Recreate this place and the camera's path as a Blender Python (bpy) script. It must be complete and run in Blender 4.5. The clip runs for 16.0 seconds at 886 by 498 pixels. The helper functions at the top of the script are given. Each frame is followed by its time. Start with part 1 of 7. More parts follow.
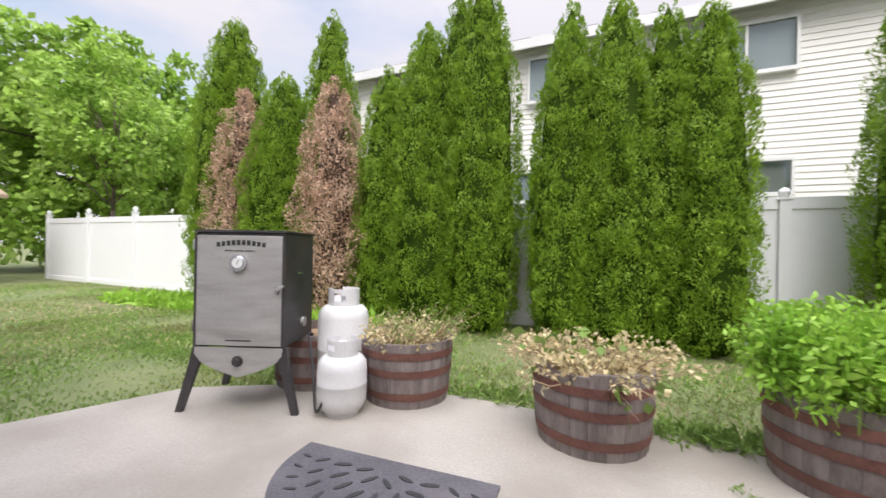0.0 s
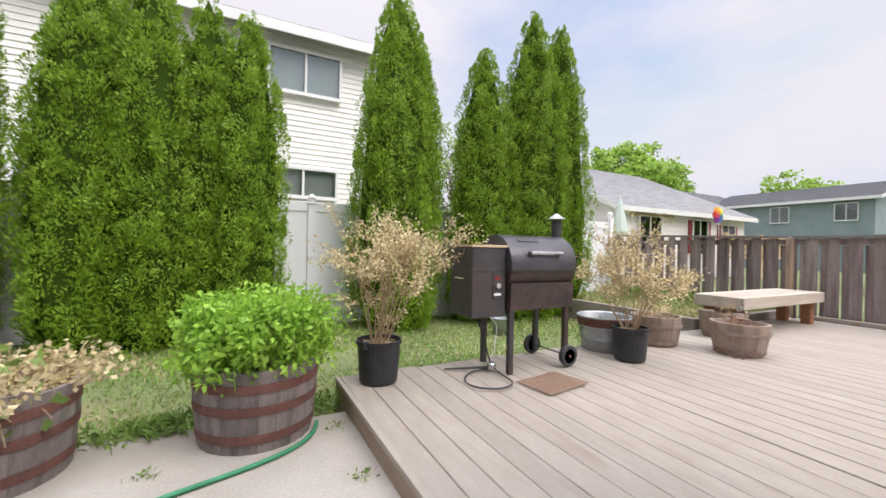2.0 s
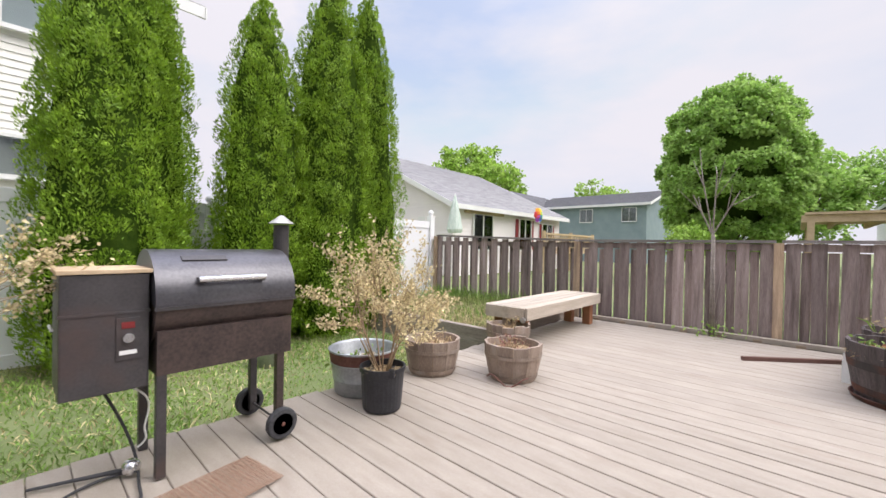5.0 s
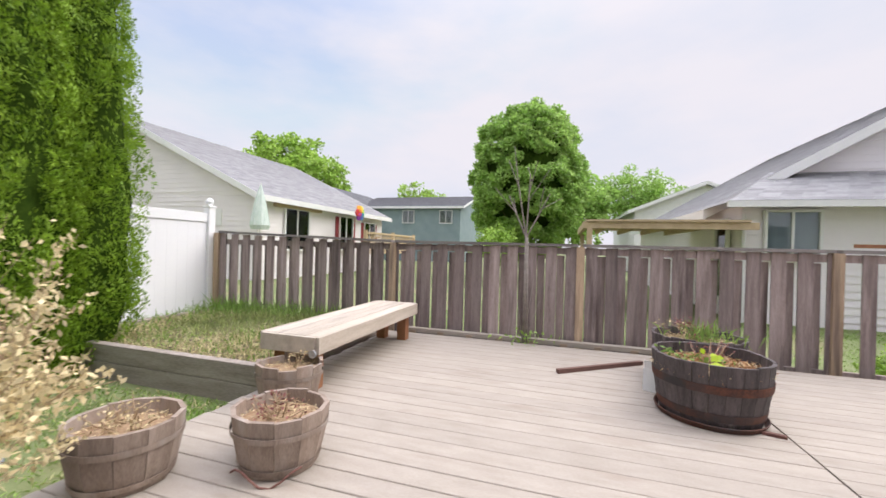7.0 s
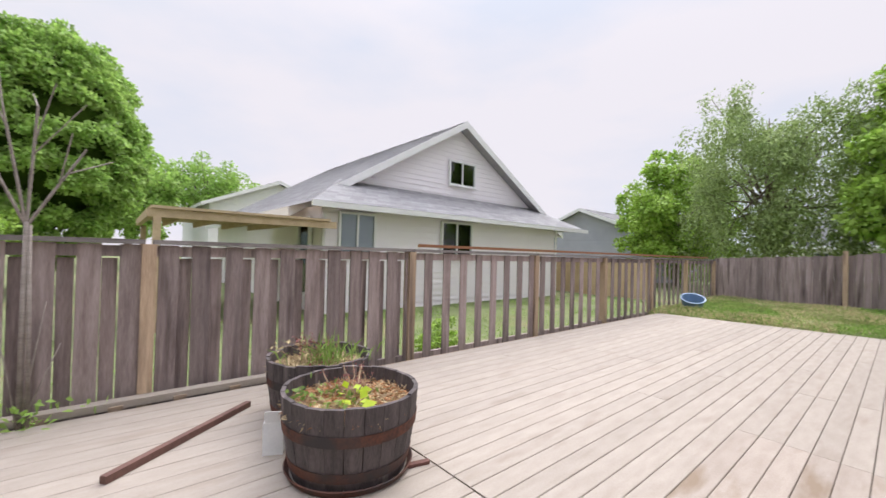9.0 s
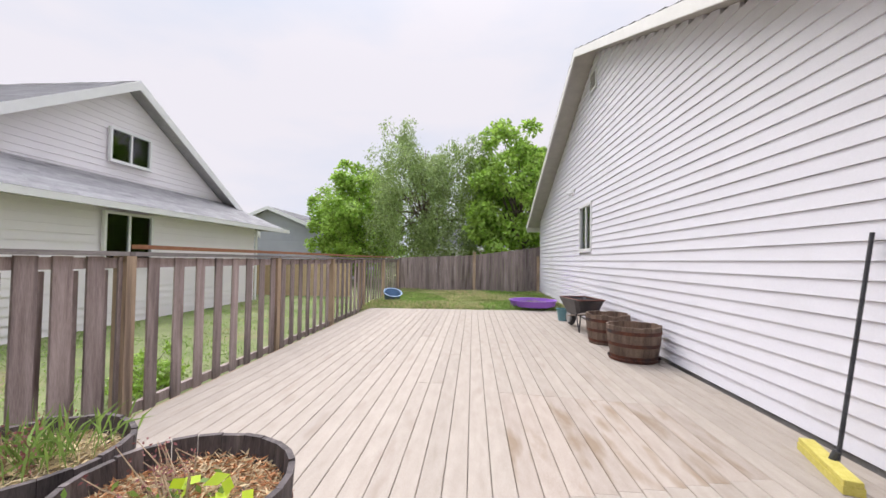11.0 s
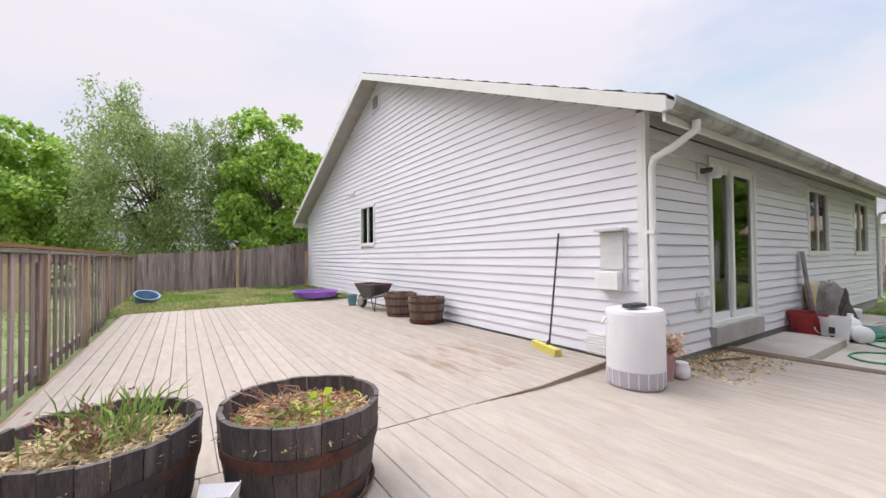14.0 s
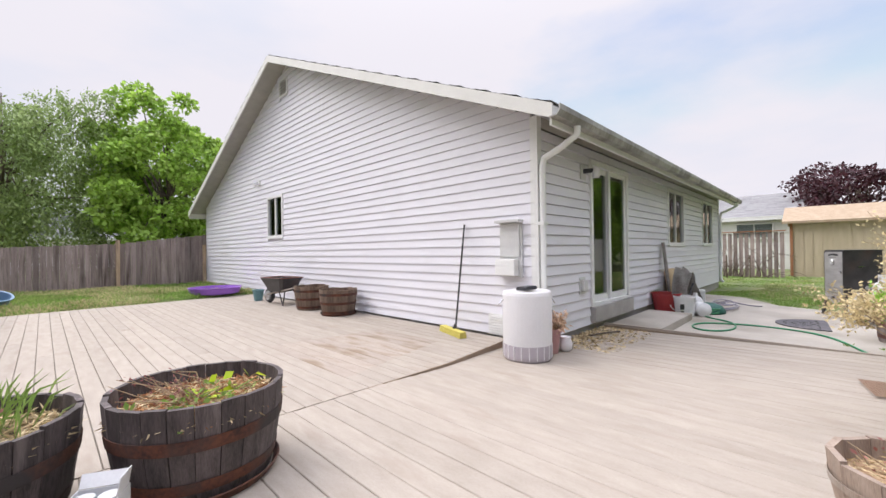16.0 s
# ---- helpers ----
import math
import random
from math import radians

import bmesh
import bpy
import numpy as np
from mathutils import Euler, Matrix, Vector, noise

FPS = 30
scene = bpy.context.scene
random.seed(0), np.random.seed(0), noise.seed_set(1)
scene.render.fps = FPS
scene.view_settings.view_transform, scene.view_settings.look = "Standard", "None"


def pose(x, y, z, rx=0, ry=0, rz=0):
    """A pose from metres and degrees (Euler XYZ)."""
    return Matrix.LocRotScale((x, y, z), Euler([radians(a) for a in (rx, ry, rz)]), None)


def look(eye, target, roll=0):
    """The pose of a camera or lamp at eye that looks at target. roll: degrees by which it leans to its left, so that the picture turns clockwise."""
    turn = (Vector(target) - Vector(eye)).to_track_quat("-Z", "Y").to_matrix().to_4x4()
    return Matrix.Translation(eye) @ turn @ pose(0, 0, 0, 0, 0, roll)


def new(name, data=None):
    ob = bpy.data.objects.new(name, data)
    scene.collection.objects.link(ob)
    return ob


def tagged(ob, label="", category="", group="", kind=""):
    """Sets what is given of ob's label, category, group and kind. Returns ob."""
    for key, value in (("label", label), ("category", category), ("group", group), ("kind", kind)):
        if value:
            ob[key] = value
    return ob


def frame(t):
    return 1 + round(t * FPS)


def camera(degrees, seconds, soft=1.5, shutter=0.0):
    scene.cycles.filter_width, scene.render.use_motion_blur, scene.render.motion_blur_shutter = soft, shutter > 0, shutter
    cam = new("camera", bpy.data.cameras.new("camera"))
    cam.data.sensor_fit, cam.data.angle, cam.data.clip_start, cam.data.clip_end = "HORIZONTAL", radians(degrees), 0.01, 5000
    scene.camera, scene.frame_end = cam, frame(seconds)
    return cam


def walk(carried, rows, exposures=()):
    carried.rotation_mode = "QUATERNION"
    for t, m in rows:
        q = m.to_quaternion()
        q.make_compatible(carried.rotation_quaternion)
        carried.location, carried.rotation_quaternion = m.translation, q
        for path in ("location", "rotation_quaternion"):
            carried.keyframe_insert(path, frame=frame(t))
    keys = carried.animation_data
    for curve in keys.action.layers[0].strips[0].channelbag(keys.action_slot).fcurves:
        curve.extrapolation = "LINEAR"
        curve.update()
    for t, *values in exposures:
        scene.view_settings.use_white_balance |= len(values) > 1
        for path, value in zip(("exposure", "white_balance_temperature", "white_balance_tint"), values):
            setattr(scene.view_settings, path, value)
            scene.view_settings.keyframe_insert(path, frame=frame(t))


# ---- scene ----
cam = camera(97.1, 16.0, soft=1.5, shutter=0.15)
PATH = [
    (0, (3.501, -0.814, 0.962), (4.314, -2.641, 0.966), 1.1),
    (0.5, (3.268, -0.757, 0.962), (3.58, -2.733, 0.959), 1.3),
    (1, (2.999, -0.681, 1.004), (2.846, -2.675, 0.992), 1.4),
    (1.5, (2.775, -0.654, 1.007), (2.199, -2.569, 1.0), 1.3),
    (2, (2.551, -0.652, 1.016), (1.626, -2.425, 1.014), 1.1),
    (2.5, (2.33, -0.705, 1.048), (1.196, -2.352, 1.035), 1.2),
    (3, (2.126, -0.728, 1.123), (0.861, -2.277, 1.107), 1.2),
    (3.2, (2.064, -0.724, 1.151), (0.769, -2.248, 1.126), 0.9),
    (5.5, (0.744, -1.009, 1.196), (-0.803, -2.276, 1.183), 1.4),
    (6, (0.441, -1.156, 1.193), (-1.197, -2.304, 1.181), 1.6),
    (6.5, (0.148, -1.235, 1.214), (-1.619, -2.173, 1.206), 1.8),
    (7, (-0.151, -1.284, 1.24), (-2.061, -1.874, 1.234), 1.6),
    (7.5, (-0.488, -1.344, 1.234), (-2.485, -1.452, 1.242), 1.7),
    (8, (-0.863, -1.352, 1.245), (-2.825, -0.966, 1.26), 1.6),
    (8.5, (-1.22, -1.337, 1.249), (-3.027, -0.48, 1.275), 1.4),
    (9, (-1.523, -1.313, 1.28), (-3.049, -0.021, 1.307), 1.5),
    (9.5, (-1.784, -1.302, 1.308), (-2.964, 0.312, 1.343), 1.3),
    (10, (-2.131, -1.374, 1.299), (-2.928, 0.46, 1.346), 1.1),
    (10.2, (-2.188, -1.378, 1.291), (-2.866, 0.503, 1.344), 1.0),
    (12.3, (-3.605, -2.07, 1.325), (-2.998, -0.166, 1.386), 0.4),
    (12.5, (-3.715, -2.108, 1.318), (-3.038, -0.227, 1.379), 0.2),
    (13, (-3.962, -2.219, 1.304), (-3.118, -0.407, 1.359), -0.1),
    (13.5, (-4.125, -2.29, 1.252), (-3.141, -0.55, 1.303), -0.1),
    (14, (-4.236, -2.354, 1.217), (-3.132, -0.688, 1.258), -0.5),
    (14.5, (-4.271, -2.417, 1.182), (-3.073, -0.816, 1.214), -0.6),
    (15, (-4.284, -2.473, 1.164), (-3.0, -0.94, 1.186), -0.7),
    (15.5, (-4.294, -2.526, 1.153), (-2.934, -1.06, 1.168), -0.7),
    (16, (-4.282, -2.549, 1.148), (-2.852, -1.15, 1.158), -0.8),
]
walk(cam, [(t, look(eye, target, roll)) for t, eye, target, roll in PATH])

# ---- light ----
world = bpy.data.worlds.new("sky")
scene.world = world
world.use_nodes = True
wn, wl = world.node_tree.nodes, world.node_tree.links
wn.clear()
w_out, w_bg = wn.new("ShaderNodeOutputWorld"), wn.new("ShaderNodeBackground")
w_sky = wn.new("ShaderNodeTexSky")
w_sky.sky_type, w_sky.sun_disc = "NISHITA", False
SUN_ELEVATION, SUN_TURN = 48.0, 332.0
w_sky.sun_elevation, w_sky.sun_rotation = radians(SUN_ELEVATION), radians(SUN_TURN)
w_sky.air_density, w_sky.dust_density = 1.0, 1.5
w_co, w_map = wn.new("ShaderNodeTexCoord"), wn.new("ShaderNodeMapping")
w_map.inputs["Scale"].default_value = (1.0, 1.0, 2.6)
w_map.inputs["Location"].default_value = (0.6, 4.3, 0.9)
w_noise = wn.new("ShaderNodeTexNoise")
w_noise.inputs["Scale"].default_value, w_noise.inputs["Detail"].default_value = 1.5, 7
w_noise.inputs["Roughness"].default_value = 0.52
w_ramp = wn.new("ShaderNodeMapRange")
w_ramp.inputs["From Min"].default_value, w_ramp.inputs["From Max"].default_value = 0.36, 0.56
w_ramp.inputs["To Min"].default_value, w_ramp.inputs["To Max"].default_value = 0.42, 1.0
w_mix = wn.new("ShaderNodeMix")
w_mix.data_type = "RGBA"
w_mix.inputs["B"].default_value = (7.1, 6.85, 7.45, 1)
wl.new(w_co.outputs["Generated"], w_map.inputs["Vector"])
wl.new(w_map.outputs["Vector"], w_noise.inputs["Vector"])
wl.new(w_noise.outputs["Fac"], w_ramp.inputs["Value"])
wl.new(w_ramp.outputs["Result"], w_mix.inputs["Factor"])
w_gain = wn.new("ShaderNodeVectorMath")
w_gain.operation, w_gain.inputs["Scale"].default_value = "SCALE", 2.2
wl.new(w_sky.outputs["Color"], w_gain.inputs[0])
w_cap = wn.new("ShaderNodeVectorMath")
w_cap.operation, w_cap.inputs[1].default_value = "MINIMUM", (5.2, 5.9, 7.3)
wl.new(w_gain.outputs[0], w_cap.inputs[0])
wl.new(w_cap.outputs[0], w_mix.inputs["A"])
# an overcast sky grows brighter towards the zenith
w_sep, w_cube, w_up, w_lift = wn.new("ShaderNodeSeparateXYZ"), wn.new("ShaderNodeMath"), wn.new("ShaderNodeMath"), wn.new("ShaderNodeVectorMath")
w_cube.operation, w_cube.inputs[1].default_value, w_cube.use_clamp = "POWER", 7.0, True
w_up.operation, w_up.inputs[1].default_value, w_up.inputs[2].default_value = "MULTIPLY_ADD", 5.5, 0.95
w_lift.operation = "SCALE"
w_pos = wn.new("ShaderNodeMath")
w_pos.operation, w_pos.inputs[1].default_value = "MAXIMUM", 0.0
wl.new(w_co.outputs["Generated"], w_sep.inputs[0])
wl.new(w_sep.outputs["Z"], w_pos.inputs[0])
wl.new(w_pos.outputs[0], w_cube.inputs[0])
wl.new(w_cube.outputs[0], w_up.inputs[0])
wl.new(w_mix.outputs["Result"], w_lift.inputs[0])
wl.new(w_up.outputs[0], w_lift.inputs["Scale"])
wl.new(w_lift.outputs[0], w_bg.inputs["Color"])
wl.new(w_bg.outputs["Background"], w_out.inputs["Surface"])
w_bg.inputs["Strength"].default_value = 0.129
sun = new("sun", bpy.data.lights.new("sun", "SUN"))
sun.data.energy, sun.data.angle, sun.data.color = 2.9, radians(40), (1.0, 0.95, 0.92)
sun_az = radians(SUN_TURN)
sun_way = Vector((math.sin(sun_az), math.cos(sun_az), math.tan(radians(SUN_ELEVATION))))
sun.matrix_world = look(sun_way.normalized() * 50, (0, 0, 0))


# ---- materials ----
def mat(name, c1, c2, scale=6.0, rough=0.75, bump=0.3, fine=70.0, metal=0.0, stretch=(1, 1, 1), rand=0.0, island=0.0, stain=None, stain_at=0.62, spec=0.4, trans=0.0, coat=0.0):
    """Two colours mixed by a broad and a fine noise, stains, relief, and a lighter or darker tone from piece to piece."""
    m = bpy.data.materials.new(name)
    m.use_nodes = True
    n, l = m.node_tree.nodes, m.node_tree.links
    p = n["Principled BSDF"]
    co, info, add = n.new("ShaderNodeTexCoord"), n.new("ShaderNodeObjectInfo"), n.new("ShaderNodeVectorMath")
    add.operation = "MULTIPLY_ADD"
    add.inputs[1].default_value = stretch
    shift = n.new("ShaderNodeMath")
    shift.operation, shift.inputs[1].default_value = "MULTIPLY", 37.0 if rand else 0.0
    l.new(info.outputs["Random"], shift.inputs[0])
    l.new(co.outputs["Object"], add.inputs[0])
    l.new(shift.outputs[0], add.inputs[2])
    big, small = n.new("ShaderNodeTexNoise"), n.new("ShaderNodeTexNoise")
    big.inputs["Scale"].default_value, big.inputs["Detail"].default_value = scale, 6
    small.inputs["Scale"].default_value, small.inputs["Detail"].default_value = fine, 4
    for t in (big, small):
        l.new(add.outputs[0], t.inputs["Vector"])
    both = n.new("ShaderNodeMath")
    both.operation, both.inputs[1].default_value = "MULTIPLY_ADD", 0.45
    l.new(small.outputs["Fac"], both.inputs[0])
    half = n.new("ShaderNodeMath")
    half.operation, half.inputs[1].default_value = "MULTIPLY", 0.55
    l.new(big.outputs["Fac"], half.inputs[0])
    l.new(half.outputs[0], both.inputs[2])
    rng = n.new("ShaderNodeMapRange")
    rng.inputs["From Min"].default_value, rng.inputs["From Max"].default_value = 0.34, 0.66
    l.new(both.outputs[0], rng.inputs["Value"])
    mix = n.new("ShaderNodeMix")
    mix.data_type = "RGBA"
    mix.inputs["A"].default_value, mix.inputs["B"].default_value = (*c1, 1), (*c2, 1)
    l.new(rng.outputs["Result"], mix.inputs["Factor"])
    colour = mix.outputs["Result"]
    if stain:
        st, sr, sm = n.new("ShaderNodeTexNoise"), n.new("ShaderNodeMapRange"), n.new("ShaderNodeMix")
        st.inputs["Scale"].default_value, st.inputs["Detail"].default_value = scale * 0.45, 9
        l.new(add.outputs[0], st.inputs["Vector"])
        sr.inputs["From Min"].default_value, sr.inputs["From Max"].default_value = stain_at - 0.06, stain_at + 0.12
        l.new(st.outputs["Fac"], sr.inputs["Value"])
        sm.data_type = "RGBA"
        sm.inputs["B"].default_value = (*stain, 1)
        l.new(sr.outputs["Result"], sm.inputs["Factor"])
        l.new(colour, sm.inputs["A"])
        colour = sm.outputs["Result"]
    if rand or island:
        tone = n.new("ShaderNodeMapRange")
        amount = rand or island
        tone.inputs["To Min"].default_value, tone.inputs["To Max"].default_value = 1 - amount, 1 + amount
        if rand:
            l.new(info.outputs["Random"], tone.inputs["Value"])
        else:
            geo = n.new("ShaderNodeNewGeometry")
            l.new(geo.outputs["Random Per Island"], tone.inputs["Value"])
        hsv = n.new("ShaderNodeHueSaturation")
        l.new(tone.outputs["Result"], hsv.inputs["Value"])
        l.new(colour, hsv.inputs["Color"])
        colour = hsv.outputs["Color"]
    l.new(colour, p.inputs["Base Color"])
    p.inputs["Roughness"].default_value, p.inputs["Metallic"].default_value = rough, metal
    p.inputs["Specular IOR Level"].default_value = spec
    p.inputs["Coat Weight"].default_value = coat
    if bump:
        b = n.new("ShaderNodeBump")
        b.inputs["Strength"].default_value, b.inputs["Distance"].default_value = bump, 0.01
        l.new(both.outputs[0], b.inputs["Height"])
        l.new(b.outputs["Normal"], p.inputs["Normal"])
    if trans:
        d, s = n.new("ShaderNodeBsdfTranslucent"), n.new("ShaderNodeMixShader")
        l.new(colour, d.inputs["Color"])
        s.inputs[0].default_value = trans
        l.new(p.outputs[0], s.inputs[1])
        l.new(d.outputs[0], s.inputs[2])
        l.new(s.outputs[0], n["Material Output"].inputs["Surface"])
    return m


def glass_mat(name, tint, gloss=0.0):
    m = bpy.data.materials.new(name)
    m.use_nodes = True
    n, l = m.node_tree.nodes, m.node_tree.links
    t, g, f, s = n.new("ShaderNodeBsdfTransparent"), n.new("ShaderNodeBsdfGlossy"), n.new("ShaderNodeFresnel"), n.new("ShaderNodeMixShader")
    t.inputs[0].default_value = (*tint, 1)
    g.inputs["Roughness"].default_value = 0.01
    f.inputs["IOR"].default_value = 1.5 + gloss
    l.new(f.outputs[0], s.inputs[0])
    l.new(t.outputs[0], s.inputs[1])
    l.new(g.outputs[0], s.inputs[2])
    l.new(s.outputs[0], n["Material Output"].inputs["Surface"])
    return m


M = {
    "deck": mat("deck_wood", (0.305, 0.263, 0.217), (0.385, 0.337, 0.287), 2.6, 0.78, 0.3, 40, stretch=(6, 1.5, 6), rand=0.055, stain=(0.29, 0.24, 0.195), stain_at=0.64),
    "deck_brown": mat("brown_stained_deck_wood", (0.30, 0.25, 0.205), (0.385, 0.33, 0.28), 2.6, 0.8, 0.3, 40, stretch=(6, 1.5, 6), rand=0.1, stain=(0.24, 0.18, 0.125), stain_at=0.58),
    "deck_side": mat("deck_fascia_wood", (0.24, 0.175, 0.125), (0.36, 0.275, 0.20), 2.0, 0.8, 0.4, 40, stretch=(2, 2, 6)),
    "under": mat("dark_joist_wood", (0.08, 0.058, 0.042), (0.15, 0.11, 0.08), 5),
    "fence": mat("weathered_fence_wood", (0.195, 0.147, 0.137), (0.40, 0.325, 0.305), 2.5, 0.85, 0.6, 24, stretch=(8, 8, 0.6), rand=0.30, stain=(0.085, 0.062, 0.056), stain_at=0.62),
    "fence_post": mat("tan_fence_post_wood", (0.34, 0.24, 0.16), (0.56, 0.42, 0.29), 2.5, 0.85, 0.5, 24, stretch=(8, 8, 0.6), rand=0.15, stain=(0.17, 0.125, 0.10), stain_at=0.60),
    "cap": mat("grey_cap_rail_wood", (0.13, 0.115, 0.11), (0.30, 0.27, 0.255), 2.5, 0.85, 0.5, 24, stretch=(8, 0.6, 8), rand=0.15),
    "bench": mat("sun_bleached_bench_wood", (0.36, 0.30, 0.24), (0.56, 0.49, 0.41), 1.8, 0.8, 0.5, 30, stretch=(0.7, 6, 6), rand=0.12, stain=(0.22, 0.20, 0.19), stain_at=0.60),
    "cedar": mat("cedar_stump_wood", (0.26, 0.11, 0.05), (0.36, 0.17, 0.09), 3, 0.8, 0.4, 30, stretch=(6, 6, 0.8)),
    "bed": mat("grey_bed_timber", (0.20, 0.165, 0.14), (0.38, 0.33, 0.29), 2, 0.85, 0.6, 26, stretch=(0.8, 0.8, 6), rand=0.15),
    "siding": mat("white_house_siding", (0.74, 0.73, 0.775), (0.79, 0.78, 0.825), 1.2, 0.55, 0.03, 60, rand=0.012, stain=(0.64, 0.63, 0.64), stain_at=0.68),
    "white": mat("white_painted_trim", (0.74, 0.74, 0.73), (0.82, 0.82, 0.80), 3, 0.45, 0.06, 60),
    "cream_trim": mat("pale_fascia_paint", (0.66, 0.65, 0.61), (0.74, 0.73, 0.69), 3, 0.5, 0.06, 60),
    # roof underside, frieze and vent slats: one grey, darker than the trim
    "soffit": mat("soffit_grey", (0.36, 0.34, 0.31), (0.46, 0.44, 0.40), 4, 0.8, 0.1, 60),
    "gutter": mat("dirty_gutter_metal", (0.27, 0.26, 0.24), (0.46, 0.45, 0.42), 5, 0.5, 0.05, 40, stretch=(1, 1, 0.3), stain=(0.17, 0.16, 0.145), stain_at=0.52),
    "vinyl": mat("white_vinyl_fence", (0.86, 0.86, 0.88), (0.90, 0.90, 0.91), 0.8, 0.35, 0.03, 30, stain=(0.74, 0.74, 0.72), stain_at=0.72),
    "shingle": mat("grey_shingles", (0.27, 0.265, 0.268), (0.39, 0.383, 0.388), 5, 0.9, 0.5, 40, island=0.18),
    "shingle_dark": mat("dark_shingles", (0.10, 0.10, 0.11), (0.19, 0.19, 0.20), 5, 0.9, 0.5, 40, island=0.18),
    "concrete": mat("patio_concrete", (0.36, 0.325, 0.28), (0.49, 0.45, 0.395), 1.6, 0.85, 0.3, 60, stain=(0.31, 0.275, 0.23), stain_at=0.55),
    "found": mat("foundation_concrete", (0.32, 0.30, 0.28), (0.44, 0.42, 0.40), 4, 0.9, 0.3, 60),
    "soil": mat("garden_soil", (0.07, 0.05, 0.035), (0.16, 0.12, 0.085), 8, 0.95, 0.8, 60),
    "ground": mat("lawn_ground", (0.11, 0.15, 0.05), (0.23, 0.25, 0.115), 1.3, 0.95, 0.9, 90, stain=(0.24, 0.20, 0.11), stain_at=0.60),
    "blade": mat("grass_blades", (0.145, 0.275, 0.045), (0.33, 0.47, 0.12), 1.2, 0.65, 0, 20, island=0.35, trans=0.35, stain=(0.36, 0.31, 0.15), stain_at=0.60),
    "dry_blade": mat("dry_grass_blades", (0.46, 0.39, 0.20), (0.68, 0.60, 0.36), 1.2, 0.75, 0, 20, island=0.3, trans=0.3, stain=(0.12, 0.20, 0.04), stain_at=0.56),
    "arbor": mat("arborvitae_foliage", (0.115, 0.225, 0.012), (0.345, 0.520, 0.045), 6.5, 0.6, 0, 20, island=0.28, trans=0.30),
    # core green: the shade between the sprays, put into the colour
    "arbor_core": mat("arborvitae_shade_core", (0.02, 0.042, 0.006), (0.05, 0.085, 0.012), 9, 1.0, 0.6, 40, spec=0.02),
    "arbor_dead": mat("dead_brown_foliage", (0.42, 0.26, 0.17), (0.74, 0.55, 0.41), 3, 0.85, 0, 12, island=0.45, trans=0.3),
    # core brown of the dead ones, coloured dark for shade as well
    "dead_core": mat("dead_shade_core", (0.05, 0.03, 0.02), (0.11, 0.07, 0.05), 6, 0.9, 0.5, 30),
    "bark": mat("brown_bark", (0.09, 0.065, 0.05), (0.20, 0.16, 0.13), 6, 0.9, 0.9, 40, stretch=(3, 3, 0.7)),
    "leaf": mat("maple_leaves", (0.23, 0.39, 0.05), (0.44, 0.61, 0.13), 1.0, 0.55, 0, 10, island=0.35, trans=0.40),
    "leaf_deep": mat("deep_green_leaves", (0.24, 0.41, 0.08), (0.44, 0.62, 0.17), 1.0, 0.55, 0, 10, island=0.30, trans=0.45),
    "leaf_birch": mat("birch_leaves", (0.21, 0.30, 0.09), (0.40, 0.50, 0.20), 1.0, 0.55, 0, 10, island=0.35, trans=0.40),
    "leaf_plum": mat("plum_red_leaves", (0.035, 0.010, 0.016), (0.085, 0.026, 0.035), 1.0, 0.55, 0, 10, island=0.35, trans=0.25),
    "beige": mat("beige_neighbour_siding", (0.80, 0.755, 0.76), (0.86, 0.815, 0.82), 1.2, 0.6, 0.06, 50),
    "pale": mat("pale_neighbour_siding", (0.82, 0.78, 0.79), (0.87, 0.83, 0.84), 1.2, 0.6, 0.06, 50),
    "warm_white": mat("warm_white_neighbour_siding", (0.84, 0.82, 0.77), (0.89, 0.87, 0.83), 1.2, 0.6, 0.04, 50),
    "teal": mat("grey_teal_siding", (0.20, 0.27, 0.28), (0.27, 0.34, 0.35), 1.2, 0.6, 0.06, 50),
    "greyhouse": mat("grey_far_siding", (0.34, 0.35, 0.39), (0.42, 0.43, 0.47), 1.2, 0.6, 0.06, 50),
    "tan": mat("tan_shed_siding", (0.42, 0.35, 0.25), (0.53, 0.45, 0.33), 1.5, 0.7, 0.15, 40, stretch=(4, 4, 0.6)),
    # room grey, with the rooms' lack of light put into the colour
    "room": mat("unlit_room_grey", (0.34, 0.33, 0.33), (0.42, 0.41, 0.40), 2, 0.9, 0.0),
    "blind": mat("window_blind_slats", (0.70, 0.72, 0.75), (0.80, 0.82, 0.84), 3, 0.6, 0.0),
    "glass": glass_mat("window_glass", (0.80, 0.86, 0.86), 0.25),
    "timber": mat("pergola_timber", (0.42, 0.31, 0.19), (0.58, 0.45, 0.30), 2, 0.8, 0.3, 30, stretch=(3, 3, 3)),
}


# ---- building blocks ----
def add_box(bm, x0, x1, y0, y1, z0, z1, rz=0.0, bevel=0.0):
    m = Matrix.Translation(((x0 + x1) / 2, (y0 + y1) / 2, (z0 + z1) / 2)) @ Matrix.Rotation(radians(rz), 4, "Z") @ Matrix.Diagonal((abs(x1 - x0), abs(y1 - y0), abs(z1 - z0), 1))
    made = bmesh.ops.create_cube(bm, size=1, matrix=m)["verts"]
    if bevel:
        edges = list({e for v in made for e in v.link_edges})
        bmesh.ops.bevel(bm, geom=edges, offset=bevel, segments=2, affect="EDGES", profile=0.6)
    return bm


def box(*a, **k):
    return add_box(bmesh.new(), *a, **k)


